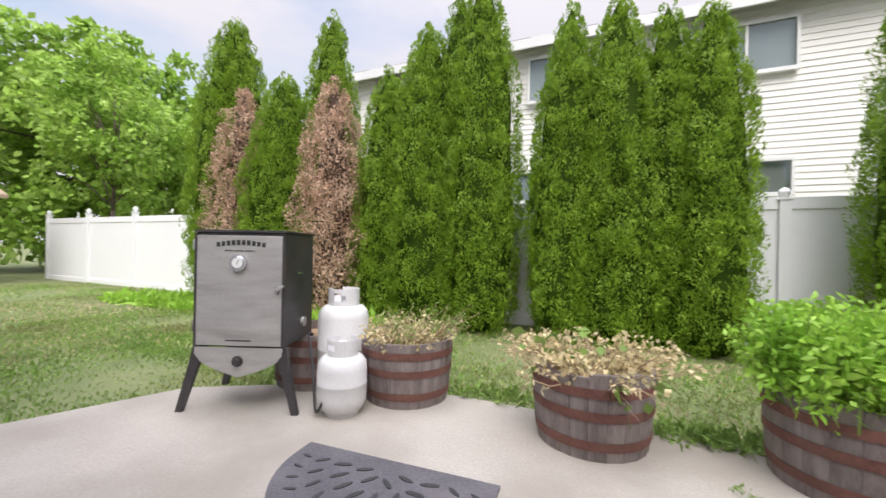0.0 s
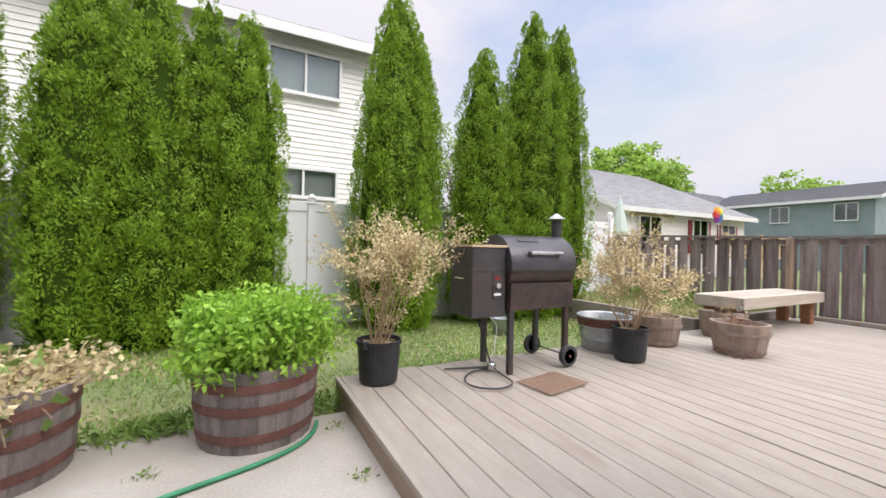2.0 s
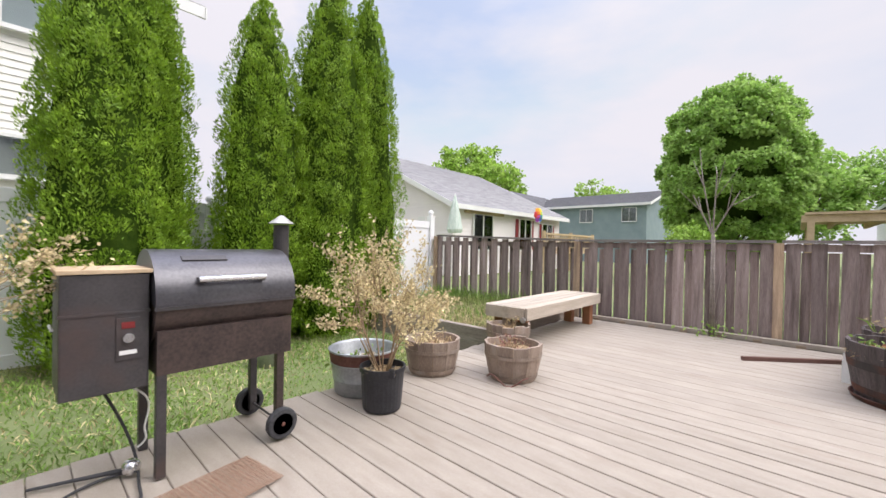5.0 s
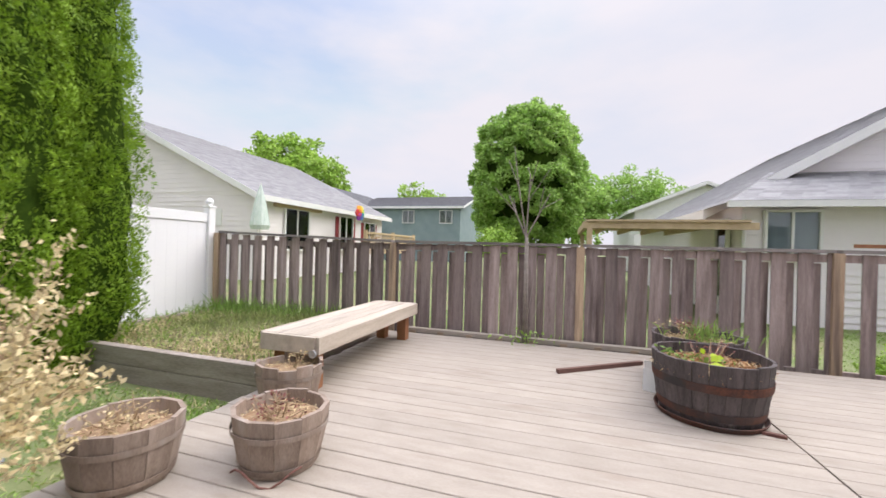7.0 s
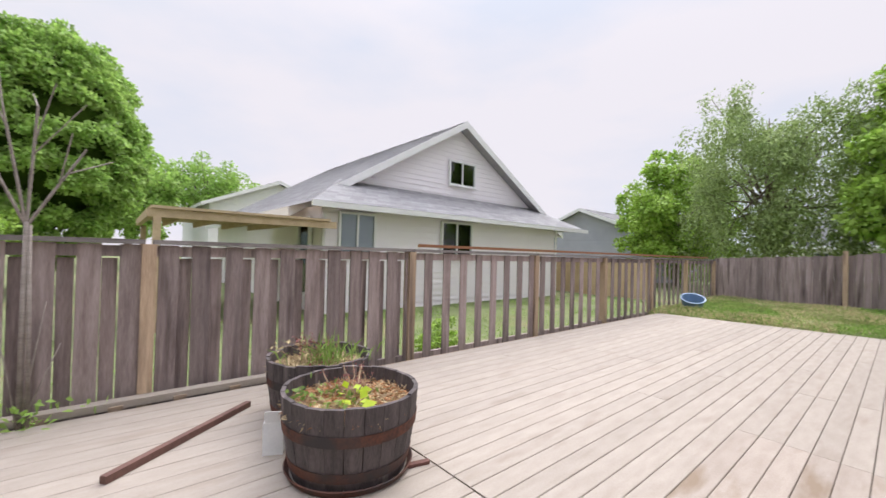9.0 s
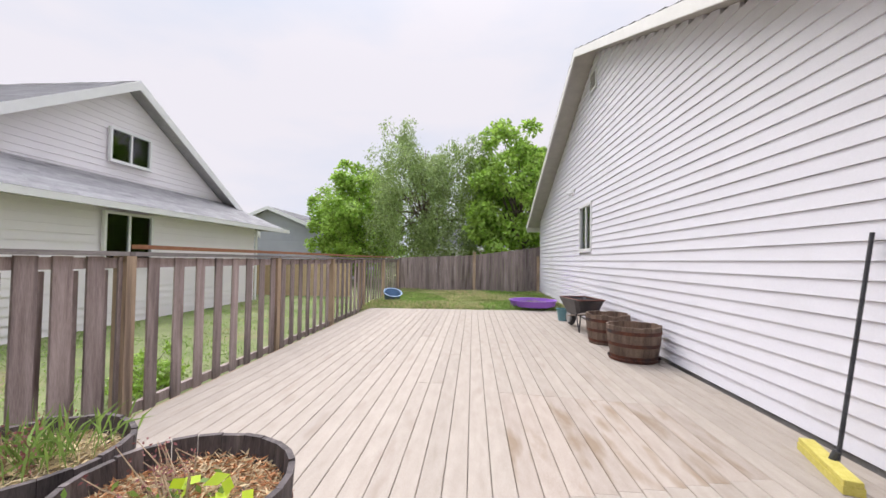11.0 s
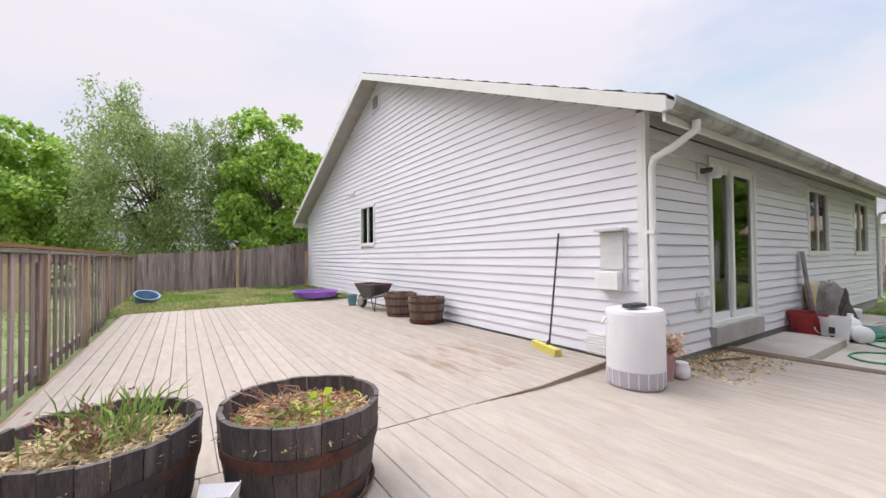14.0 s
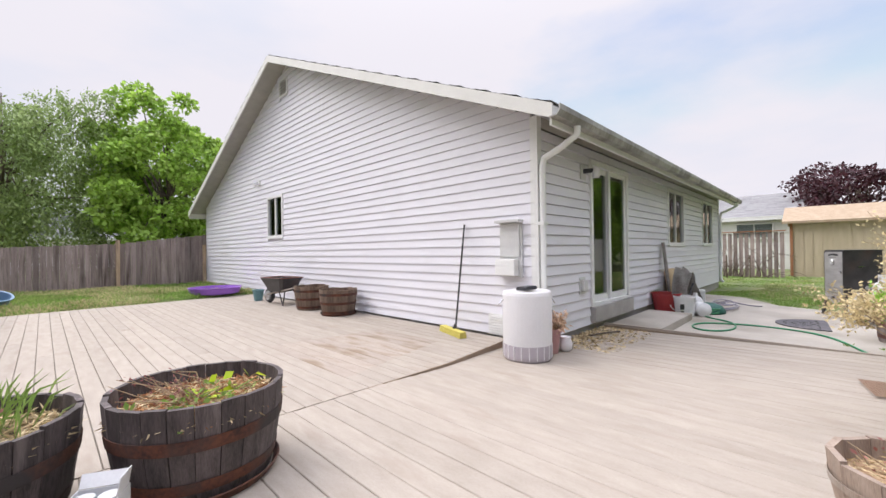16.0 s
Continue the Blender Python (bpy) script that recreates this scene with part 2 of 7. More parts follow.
def add_tube(bm, a, b, r0, r1=None, sides=10, caps=True):
    a, b = Vector(a), Vector(b)
    m = Matrix.Translation((a + b) / 2) @ (b - a).to_track_quat("Z", "Y").to_matrix().to_4x4()
    bmesh.ops.create_cone(bm, cap_ends=caps, segments=sides, radius1=r0, radius2=r0 if r1 is None else r1, depth=(b - a).length, matrix=m)
    return bm


def tube(*a, **k):
    return add_tube(bmesh.new(), *a, **k)


def lathe(profile, sides=32, wobble=0.0, bm=None, caps=True):
    """A turned body from (radius, height) pairs, from the outside bottom round to the inside."""
    bm = bm or bmesh.new()
    rings = []
    for k, (r, z) in enumerate(profile):
        rings.append([bm.verts.new((r * math.cos(2 * math.pi * i / sides) * (1 + wobble * noise.noise((i * 0.9, k * 0.1, 3))), r * math.sin(2 * math.pi * i / sides) * (1 + wobble * noise.noise((i * 0.9, k * 0.1, 3))), z)) for i in range(sides)])
    for a, b in zip(rings, rings[1:]):
        for i in range(sides):
            bm.faces.new((a[i], a[(i + 1) % sides], b[(i + 1) % sides], b[i]))
    for ring, r in ((rings[0], profile[0][0]), (rings[-1], profile[-1][0])):
        if caps and r > 1e-4:
            bm.faces.new(ring if ring is rings[-1] else ring[::-1])
    return bm


def link_mesh(name, bm, material, smooth=False):
    me = bpy.data.meshes.new(name)
    bmesh.ops.recalc_face_normals(bm, faces=bm.faces)
    bm.to_mesh(me)
    bm.free()
    if smooth:
        me.polygons.foreach_set("use_smooth", [True] * len(me.polygons))
    me.materials.append(M[material] if isinstance(material, str) else material)
    return new(name, me)


def part(name, bm, material, parent, label="", smooth=False):
    ob = link_mesh(name, bm, material, smooth)
    ob.parent = parent
    return tagged(ob, label)


def thing(name, label, category, m=None, group="", kind=""):
    ob = new(name)
    ob.empty_display_size = 0.1
    if m is not None:
        ob.matrix_world = m
    return tagged(ob, label, category, group, kind)


def setting(name, bm, material, label="", category=""):
    return tagged(link_mesh(name, bm, material), label, category, kind="structure")


def data_mesh(name, verts, faces, material):
    me = bpy.data.meshes.new(name)
    me.from_pydata([tuple(v) for v in verts], [], faces)
    me.update()
    me.materials.append(M[material])
    return me


def piece(name, me, parent, m=None):
    ob = new(name, me)
    ob.parent = parent
    if m is not None:
        ob.matrix_local = m
    return ob


def quads(name, corners, material):
    """One mesh of loose quads from an array of shape (n, 4, 3)."""
    corners = np.asarray(corners, float)
    n = len(corners)
    me = bpy.data.meshes.new(name)
    me.vertices.add(4 * n)
    me.vertices.foreach_set("co", corners.reshape(-1))
    me.loops.add(4 * n)
    me.loops.foreach_set("vertex_index", np.arange(4 * n, dtype=np.int32))
    me.polygons.add(n)
    me.polygons.foreach_set("loop_start", np.arange(0, 4 * n, 4, dtype=np.int32))
    me.update(calc_edges=True)
    me.validate()
    me.materials.append(M[material])
    return me


def leaves(rng, at, out, length, width, droop=0.2):
    """Leaf quads at the places `at`, each pointing along `out`: base, side, tip, side."""
    at, out = np.asarray(at, float), np.asarray(out, float)
    out = out / np.maximum(np.linalg.norm(out, axis=1, keepdims=True), 1e-6)
    side = np.cross(out, rng.normal(size=out.shape))
    side /= np.maximum(np.linalg.norm(side, axis=1, keepdims=True), 1e-6)
    ln = np.asarray(length).reshape(-1, 1) * rng.uniform(0.6, 1.3, (len(at), 1))
    wd = np.asarray(width).reshape(-1, 1) * rng.uniform(0.7, 1.2, (len(at), 1))
    mid, tip = at + out * ln * 0.5, at + out * ln
    tip[:, 2] -= ln[:, 0] * droop
    return np.stack([at, mid + side * wd / 2, tip, mid - side * wd / 2], 1)


# ---- ground ----
def smooth01(a, b, v):
    t = np.clip((v - a) / (b - a), 0, 1)
    return t * t * (3 - 2 * t)


def ground_z(x, y):
    x, y = np.asarray(x, float), np.asarray(y, float)
    z = -0.27 + 0.0 * x
    z = z + 0.33 * smooth01(7.5, 9.6, y) * smooth01(-6.2, -5.4, x)
    z = z + 0.07 * smooth01(6.0, 9.0, x) * smooth01(-9, -4, y)
    return z


def make_ground():
    near = np.linspace(-30, 30, 121)
    far = np.array([34, 40, 50, 70, 100, 160, 300, 700.0])
    line = np.concatenate([-far[::-1], near, far])
    gx, gy = np.meshgrid(line, line)
    gz = ground_z(gx, gy)
    for n, (a, b) in enumerate(zip(gx.flat, gy.flat)):
        if abs(a) < 30 and abs(b) < 30:
            gz.flat[n] += 0.018 * noise.noise((a * 0.8, b * 0.8, 0))
    k = len(line)
    idx = np.arange(k * k).reshape(k, k)
    faces = np.stack([idx[:-1, :-1], idx[:-1, 1:], idx[1:, 1:], idx[1:, :-1]], -1).reshape(-1, 4).tolist()
    ob = new("ground", data_mesh("ground", np.stack([gx, gy, gz], -1).reshape(-1, 3), faces, "ground"))
    return tagged(ob, "patchy mown lawn with dry yellow areas", "ground", kind="structure")


ground = make_ground()


def slab(name, outline, z0, z1, material, label, category):
    bm = bmesh.new()
    f = bm.faces.new([bm.verts.new((x, y, z0)) for x, y in outline])
    up = bmesh.ops.extrude_face_region(bm, geom=[f])["geom"]
    bmesh.ops.translate(bm, verts=[v for v in up if isinstance(v, bmesh.types.BMVert)], vec=(0, 0, z1 - z0))
    return setting(name, bm, material, label, category)


patio = slab("pavement_patio", [(1.86, -0.02), (1.86, -3.42), (2.3, -3.42), (3.1, -3.62), (4.6, -3.6), (5.7, -3.35), (6.55, -2.8), (6.95, -1.8), (8.3, -1.0), (8.6, -0.02)], -0.45, -0.15, "concrete", "pale worn concrete patio with sandy stains", "patio")


# ---- the house ----
GX0, GX1, GY0, GY1 = 0.0, 11.4, 0.0, 14.0
RIDGE_Y, EAVE_Z, RIDGE_Z, OVER = 7.0, 2.80, 5.80, 0.45
LAP = 0.132


def wall_boxes(bm, along, u0, u1, z0, z1, d0, d1, holes):
    """A wall with openings, as butted blocks. along 'x': u is x and d is y; along 'y': u is y and d is x. holes: (u0, u1, z0, z1)."""
    cuts = sorted({u0, u1, *(h[0] for h in holes), *(h[1] for h in holes)})
    for a, b in zip(cuts, cuts[1:]):
        levels = [z0]
        for h in sorted(holes, key=lambda h: h[2]):
            if h[0] <= a + 1e-6 and h[1] >= b - 1e-6:
                levels += [h[2], h[3]]
        levels.append(z1)
        for lo, hi in zip(levels[::2], levels[1::2]):
            if hi - lo > 1e-3:
                add_box(bm, *((a, b, d0, d1) if along == "x" else (d0, d1, a, b)), lo, hi)
    return bm


DOOR = (1.53, 2.94, 0.33, 2.42)
WIN2 = (5.62, 6.85, 1.27, 2.43)
WIN3 = (9.02, 10.3, 1.27, 2.43)
SIDEWIN = (7.35, 8.2, 1.62, 2.6)
wall_s = setting("wall_south", wall_boxes(bmesh.new(), "x", GX0, GX1, 0.05, EAVE_Z, 0.03, 0.20, [DOOR, WIN2, WIN3]), "siding", "white lap-sided rear house wall under the eave", "wall")
wall_w = setting("wall_west", wall_boxes(bmesh.new(), "y", 0.20, GY1 - 0.2, 0.05, EAVE_Z, 0.03, 0.20, [SIDEWIN]), "siding", "white lap-sided gable wall of the house", "wall")
setting("wall_north", wall_boxes(bmesh.new(), "x", GX0 + 0.03, GX1, -0.2, EAVE_Z, GY1 - 0.2, GY1, []), "siding", "white house wall facing the street", "wall")
setting("wall_east", wall_boxes(bmesh.new(), "y", 0.2, GY1 - 0.2, -0.2, EAVE_Z, GX1 - 0.2, GX1, []), "siding", "white house end wall", "wall")
bm = bmesh.new()
for x in (0.03, GX1 - 0.17):
    v = [bm.verts.new(p) for p in ((x, 0.03, EAVE_Z + 0.002), (x, GY1, EAVE_Z + 0.002), (x, RIDGE_Y, RIDGE_Z + 0.03), (x + 0.17, 0.03, EAVE_Z + 0.002), (x + 0.17, GY1, EAVE_Z + 0.002), (x + 0.17, RIDGE_Y, RIDGE_Z + 0.03))]
    for f in ((0, 1, 2), (5, 4, 3), (0, 3, 4, 1), (1, 4, 5, 2), (2, 5, 3, 0)):
        bm.faces.new([v[i] for i in f])
setting("wall_gable", bm, "siding", "white triangular gable under the roof", "wall")
setting("wall_foundation", wall_boxes(wall_boxes(bmesh.new(), "x", 0.012, GX1, -0.4, 0.05, 0.012, 0.2, []), "y", 0.2, GY1, -0.4, 0.05, 0.012, 0.2, []), "found", "grey concrete foundation strip", "foundation")
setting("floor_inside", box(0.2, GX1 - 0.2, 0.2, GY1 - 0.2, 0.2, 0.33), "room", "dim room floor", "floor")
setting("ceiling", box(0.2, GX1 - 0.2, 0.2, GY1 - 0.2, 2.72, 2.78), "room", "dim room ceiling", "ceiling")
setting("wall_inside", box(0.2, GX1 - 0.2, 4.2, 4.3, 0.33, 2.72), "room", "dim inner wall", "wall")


def lap_row(parent, along, z, u0, u1, holes, z_top=None):
    """Lap siding boards at height z, cut at the openings; each leans out at its foot."""
    spans = [(u0, u1)]
    for h in holes:
        if h[2] - 0.02 < z + LAP and h[3] + 0.02 > z:
            spans = [s for a, b in spans for s in ((a, min(b, h[0] - 0.05)), (max(a, h[1] + 0.05), b)) if s[1] - s[0] > 0.02]
    for a, b in spans:
        lo, hi = (-0.028 if along == "x" else -0.022), -0.006
        top = z + LAP - (0.008 if along == "x" else 0.0035)
        profile = ((lo, z), (hi, top), (0.03, top), (0.03, z))
        vs = [(u, d, zz) if along == "x" else (d, u, zz) for u in (a, b) for d, zz in profile]
        k = len(profile)
        fs = [[i, (i + 1) % k, k + (i + 1) % k, k + i] for i in range(k)] + [list(range(k)), list(range(2 * k - 1, k - 1, -1))]
        piece("siding_board", data_mesh("siding_board", vs, fs, "siding"), parent)


def make_siding():
    z = 0.02
    while z < RIDGE_Z - 0.05:
        a, b = GY0 + 0.0, GY1
        if z + LAP > EAVE_Z - 0.1:
            cut = (z + LAP * 0.45 - EAVE_Z - 0.06) / (RIDGE_Z - EAVE_Z) * RIDGE_Y
            a, b = max(a, cut), min(b, 2 * RIDGE_Y - cut)
        if z < EAVE_Z:
            lap_row(wall_s, "x", z, 0.075, GX1 - 0.06, [DOOR, WIN2, WIN3])
        lap_row(wall_w, "y", z, max(a, 0.075), b, [SIDEWIN, (6.98, 7.36, 5.16, 5.50)])
        z += LAP


make_siding()
trim = thing("trim_corner_boards", "white painted corner boards of the house", "trim", kind="structure")
part("corner_board", box(-0.03, 0.072, -0.03, 0.0, 0.0, EAVE_Z), "white", trim)
part("corner_board", box(-0.03, 0.0, 0.002, 0.072, 0.0, EAVE_Z), "white", trim)
part("corner_board", box(GX1 - 0.06, GX1 + 0.03, -0.03, 0.0, 0.0, EAVE_Z), "white", trim)


def make_roof():
    roof = thing("roof", "grey shingled low gable roof with pale fascia boards", "roof", kind="structure")
    x0, x1 = GX0 - OVER, GX1 + OVER
    run = RIDGE_Y + OVER
    rise = run * (RIDGE_Z - EAVE_Z) / RIDGE_Y
    low = RIDGE_Z + 0.06 - rise
    for s in (-1, 1):
        def p(x, f, up):
            return (x, RIDGE_Y + s * run * f, RIDGE_Z + 0.06 - rise * f + up)
        vs = [p(x0, 0, 0), p(x1, 0, 0), p(x1, 1, 0), p(x0, 1, 0), p(x0, 0, 0.05), p(x1, 0, 0.05), p(x1, 1, 0.05), p(x0, 1, 0.05)]
        fs = [[0, 1, 2, 3], [7, 6, 5, 4], [0, 4, 5, 1], [1, 5, 6, 2], [2, 6, 7, 3], [3, 7, 4, 0]]
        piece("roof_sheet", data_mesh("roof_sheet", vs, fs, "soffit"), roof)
        sh, n = [], 52
        for k in range(n):
            f0, f1 = k / n, (k + 1.15) / n
            for x in np.arange(x0 - 0.03, x1 + 0.03, 0.9 if s > 0 else 0.3):
                w = (0.9 if s > 0 else 0.3) - 0.006
                up = 0.058 + 0.008 * ((k * 7 + int(x * 10)) % 3)
                sh.append([p(x, f0, up - 0.008), p(x + w, f0, up - 0.008), p(x + w, f1, up + 0.012), p(x, f1, up + 0.012)])
        tagged(piece("shingle_layer", quads("shingle_layer", sh, "shingle"), roof), "overlapping grey asphalt shingles", kind="stuff")
        # rake fascia at the gable, drawn as one sloping board
        for xx in (x0 - 0.03, x1):
            vs = [p(xx, -0.0, -0.10), p(xx, 1.004, -0.10), p(xx, 1.004, 0.062), p(xx, -0.0, 0.062), p(xx + 0.03, -0.0, -0.10), p(xx + 0.03, 1.004, -0.10), p(xx + 0.03, 1.004, 0.062), p(xx + 0.03, 0, 0.062)]
            piece("rake_board", data_mesh("rake_board", vs, [[0, 1, 2, 3], [7, 6, 5, 4], [0, 4, 5, 1], [1, 5, 6, 2], [2, 6, 7, 3], [3, 7, 4, 0]], "cream_trim"), roof)
        ye = RIDGE_Y + s * run
        part("eave_board", box(x0, x1, ye - 0.015, ye + 0.015, low - 0.18, low + 0.04), "cream_trim", roof)
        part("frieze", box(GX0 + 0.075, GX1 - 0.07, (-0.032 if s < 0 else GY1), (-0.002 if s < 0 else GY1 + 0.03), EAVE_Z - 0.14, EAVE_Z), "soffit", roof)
    part("vent_pipe", tube((1.6, 5.4, 5.0), (1.6, 5.4, 5.62), 0.035), "gutter", roof, "small roof vent pipe")
    return roof, low


roof, roof_low = make_roof()


def make_gutter():
    g = thing("gutter", "weather-stained pale metal gutter with a white downpipe", "gutter")
    y0 = -OVER - 0.015
    prof = [(0, 0), (-0.09, 0), (-0.125, 0.06), (-0.125, 0.12), (-0.112, 0.12), (-0.112, 0.065), (-0.085, 0.012), (0, 0.012)]
    bm = bmesh.new()
    rings = [[bm.verts.new((x, y0 + d, roof_low - 0.11 + z)) for d, z in prof] for x in (-OVER - 0.06, GX1 + OVER + 0.03)]
    k = len(prof)
    for i in range(k):
        bm.faces.new((rings[0][i], rings[0][(i + 1) % k], rings[1][(i + 1) % k], rings[1][i]))
    for r in rings:
        bm.faces.new(r)
    part("trough", bm, "gutter", g)
    for x, xw in ((0.02, 0.02), (GX1 - 0.06, GX1 - 0.06)):
        pts = [(x, y0 - 0.06, roof_low - 0.11), (x, y0 - 0.06, roof_low - 0.2), (x, -0.3, roof_low - 0.32), (xw, -0.10, roof_low - 0.40), (xw, -0.07, roof_low - 0.5), (xw, -0.07, 0.06), (xw, -0.14, 0.0)]
        c = bpy.data.curves.new("downpipe", "CURVE")
        c.dimensions, c.bevel_depth, c.bevel_resolution = "3D", 0.040, 4
        s = c.splines.new("POLY")
        s.points.add(len(pts) - 1)
        for q, pt in zip(s.points, pts):
            q.co = (*pt, 1)
        c.materials.append(M["white"])
        tmp = bpy.data.objects.new("downpipe", c)
        me = bpy.data.meshes.new_from_object(tmp)
        bpy.data.objects.remove(tmp)
        ob = new("downpipe", me)
        ob.parent = g
        tagged(ob, "white metal downpipe bent in to the wall")
        part("bracket", box(xw - 0.055, xw + 0.055, -0.112, -0.03, 1.45, 1.49), "white", ob)
    return g


make_gutter()


def window(name, along, u0, u1, z0, z1, d, out, label, frame_mat="white", blinds=False, mullions=1, dark=True, kind="structure", depth=0.10, parent=None):
    """A framed window in the plane d; out is -1 or 1, the way it faces."""
    w = thing(name, label, "window", kind=kind) if parent is None else new(name)
    if parent is not None:
        w.parent = parent
    def bx(a, b, lo, hi, e0, e1):
        e0, e1 = sorted((d + out * e0, d + out * e1))
        return box(a, b, e0, e1, lo, hi) if along == "x" else box(e0, e1, a, b, lo, hi)
    f = 0.055
    for a, b, lo, hi in ((u0 - f, u1 + f, z1, z1 + f), (u0 - f, u1 + f, z0 - f, z0), (u0 - f, u0, z0, z1), (u1, u1 + f, z0, z1)):
        part("window_frame", bx(a, b, lo, hi, -depth + 0.05, 0.035), frame_mat, w)
    step = (u1 - u0) / (mullions + 1)
    for k in range(mullions):
        c = u0 + step * (k + 1)
        part("mullion", bx(c - 0.025, c + 0.025, z0, z1, -0.04, 0.015), frame_mat, w)
    for k in range(mullions + 1):
        pane = part("pane", bx(u0 + step * k + (0.025 if k else 0), u0 + step * (k + 1) - (0.025 if k < mullions else 0), z0, z1, -0.022, -0.012), "glass", w)
        pane.visible_shadow = False
    part("window_sill", bx(u0 - f, u1 + f, z0 - f - 0.03, z0 - f - 0.002, -0.02, 0.05), frame_mat, w)
    if blinds:
        n = max(6, int((z1 - z0) / 0.045))
        sl = []
        for k in range(n):
            zz = z0 + (z1 - z0) * (k + 0.5) / n
            if along == "x":
                sl.append([(u0, d - out * 0.075, zz - 0.022), (u1, d - out * 0.075, zz - 0.022), (u1, d - out * 0.06, zz + 0.02), (u0, d - out * 0.06, zz + 0.02)])
            else:
                sl.append([(d - out * 0.075, u0, zz - 0.022), (d - out * 0.075, u1, zz - 0.022), (d - out * 0.06, u1, zz + 0.02), (d - out * 0.06, u0, zz + 0.02)])
        tagged(piece("blind_slats", quads("blind_slats", sl, "blind"), w), "closed grey window blind", kind="stuff")
    return w


window("window_1", "x", *WIN2, 0.0, -1, "white-framed sliding window on the rear wall")
window("window_2", "x", *WIN3, 0.0, -1, "white-framed sliding window on the rear wall")
window("window_3", "y", *SIDEWIN, 0.0, -1, "small white-framed sliding window in the gable wall")


def make_slider():
    d = thing("door_1", "white-framed closed sliding glass patio door", "door", kind="structure")
    u0, u1, z0, z1 = DOOR
    for a, b, lo, hi in ((u0 - 0.07, u1 + 0.07, z1, z1 + 0.08), (u0 - 0.07, u1 + 0.07, z0 - 0.05, z0), (u0 - 0.07, u0, z0, z1), (u1, u1 + 0.07, z0, z1)):
        part("door_frame", box(a, b, -0.05, 0.12, lo, hi), "white", d)
    mid = (u0 + u1) / 2
    for a, b, y in ((u0, mid + 0.03, 0.045), (mid - 0.03, u1, 0.0)):
        leaf = new("sliding_panel")
        leaf.parent = d
        for p0, p1, lo, hi in ((a, a + 0.07, z0, z1), (b - 0.07, b, z0, z1), (a + 0.07, b - 0.07, z0, z0 + 0.1), (a + 0.07, b - 0.07, z1 - 0.08, z1)):
            part("panel_rail", box(p0, p1, y - 0.018, y + 0.018, lo, hi), "white", leaf)
        pane = part("pane", box(a + 0.07, b - 0.07, y - 0.005, y + 0.005, z0 + 0.1, z1 - 0.08), "glass", leaf)
        pane.visible_shadow = False
    part("door_handle", box(u0 + 0.02, u0 + 0.05, -0.02, 0.025, 1.2, 1.5, bevel=0.008), "white", d, "white door pull")
    part("door_sill", box(u0 - 0.08, u1 + 0.1, -0.10, 0.02, 0.05, z0 - 0.052), "found", d, "grey boxed sill under the door")
    return d


make_slider()

# ---- the deck ----
deck = thing("floor_deck", "weathered tan board deck with grey footworn patches", "deck", kind="structure")
LOW_PITCH, HIGH_PITCH, GAP = 0.162, 0.1425, 0.0040


def deck_board(x, y0, y1, z0=0.0, z1=0.0, wood="deck", pitch=LOW_PITCH):
    w, e, h = (pitch - GAP) / 2, 0.004, 0.036
    prof = ((-w, -h), (w, -h), (w, -e), (w - e, 0), (-w + e, 0), (-w, -e))
    ym = (y0 + y1) / 2
    vs = [(dx, yy - ym, dz + zz) for yy, zz in ((y0, z0), (y1, z1)) for dx, dz in prof]
    fs = [[i, (i + 1) % 6, 6 + (i + 1) % 6, 6 + i] for i in range(6)] + [[5, 4, 3, 2, 1, 0], [6, 7, 8, 9, 10, 11]]
    piece("deck_board", data_mesh("deck_board", vs, fs, wood), deck, Matrix.Translation((x, ym, 0)))


def riser_y(x):
    """The line where the lower deck meets the upper one; it bends towards the house corner."""
    return 0.235 + 0.13 * max(0.0, x + 1.4)


def far_end(x):
    return 8.80 + (x + 5.4) * 0.05


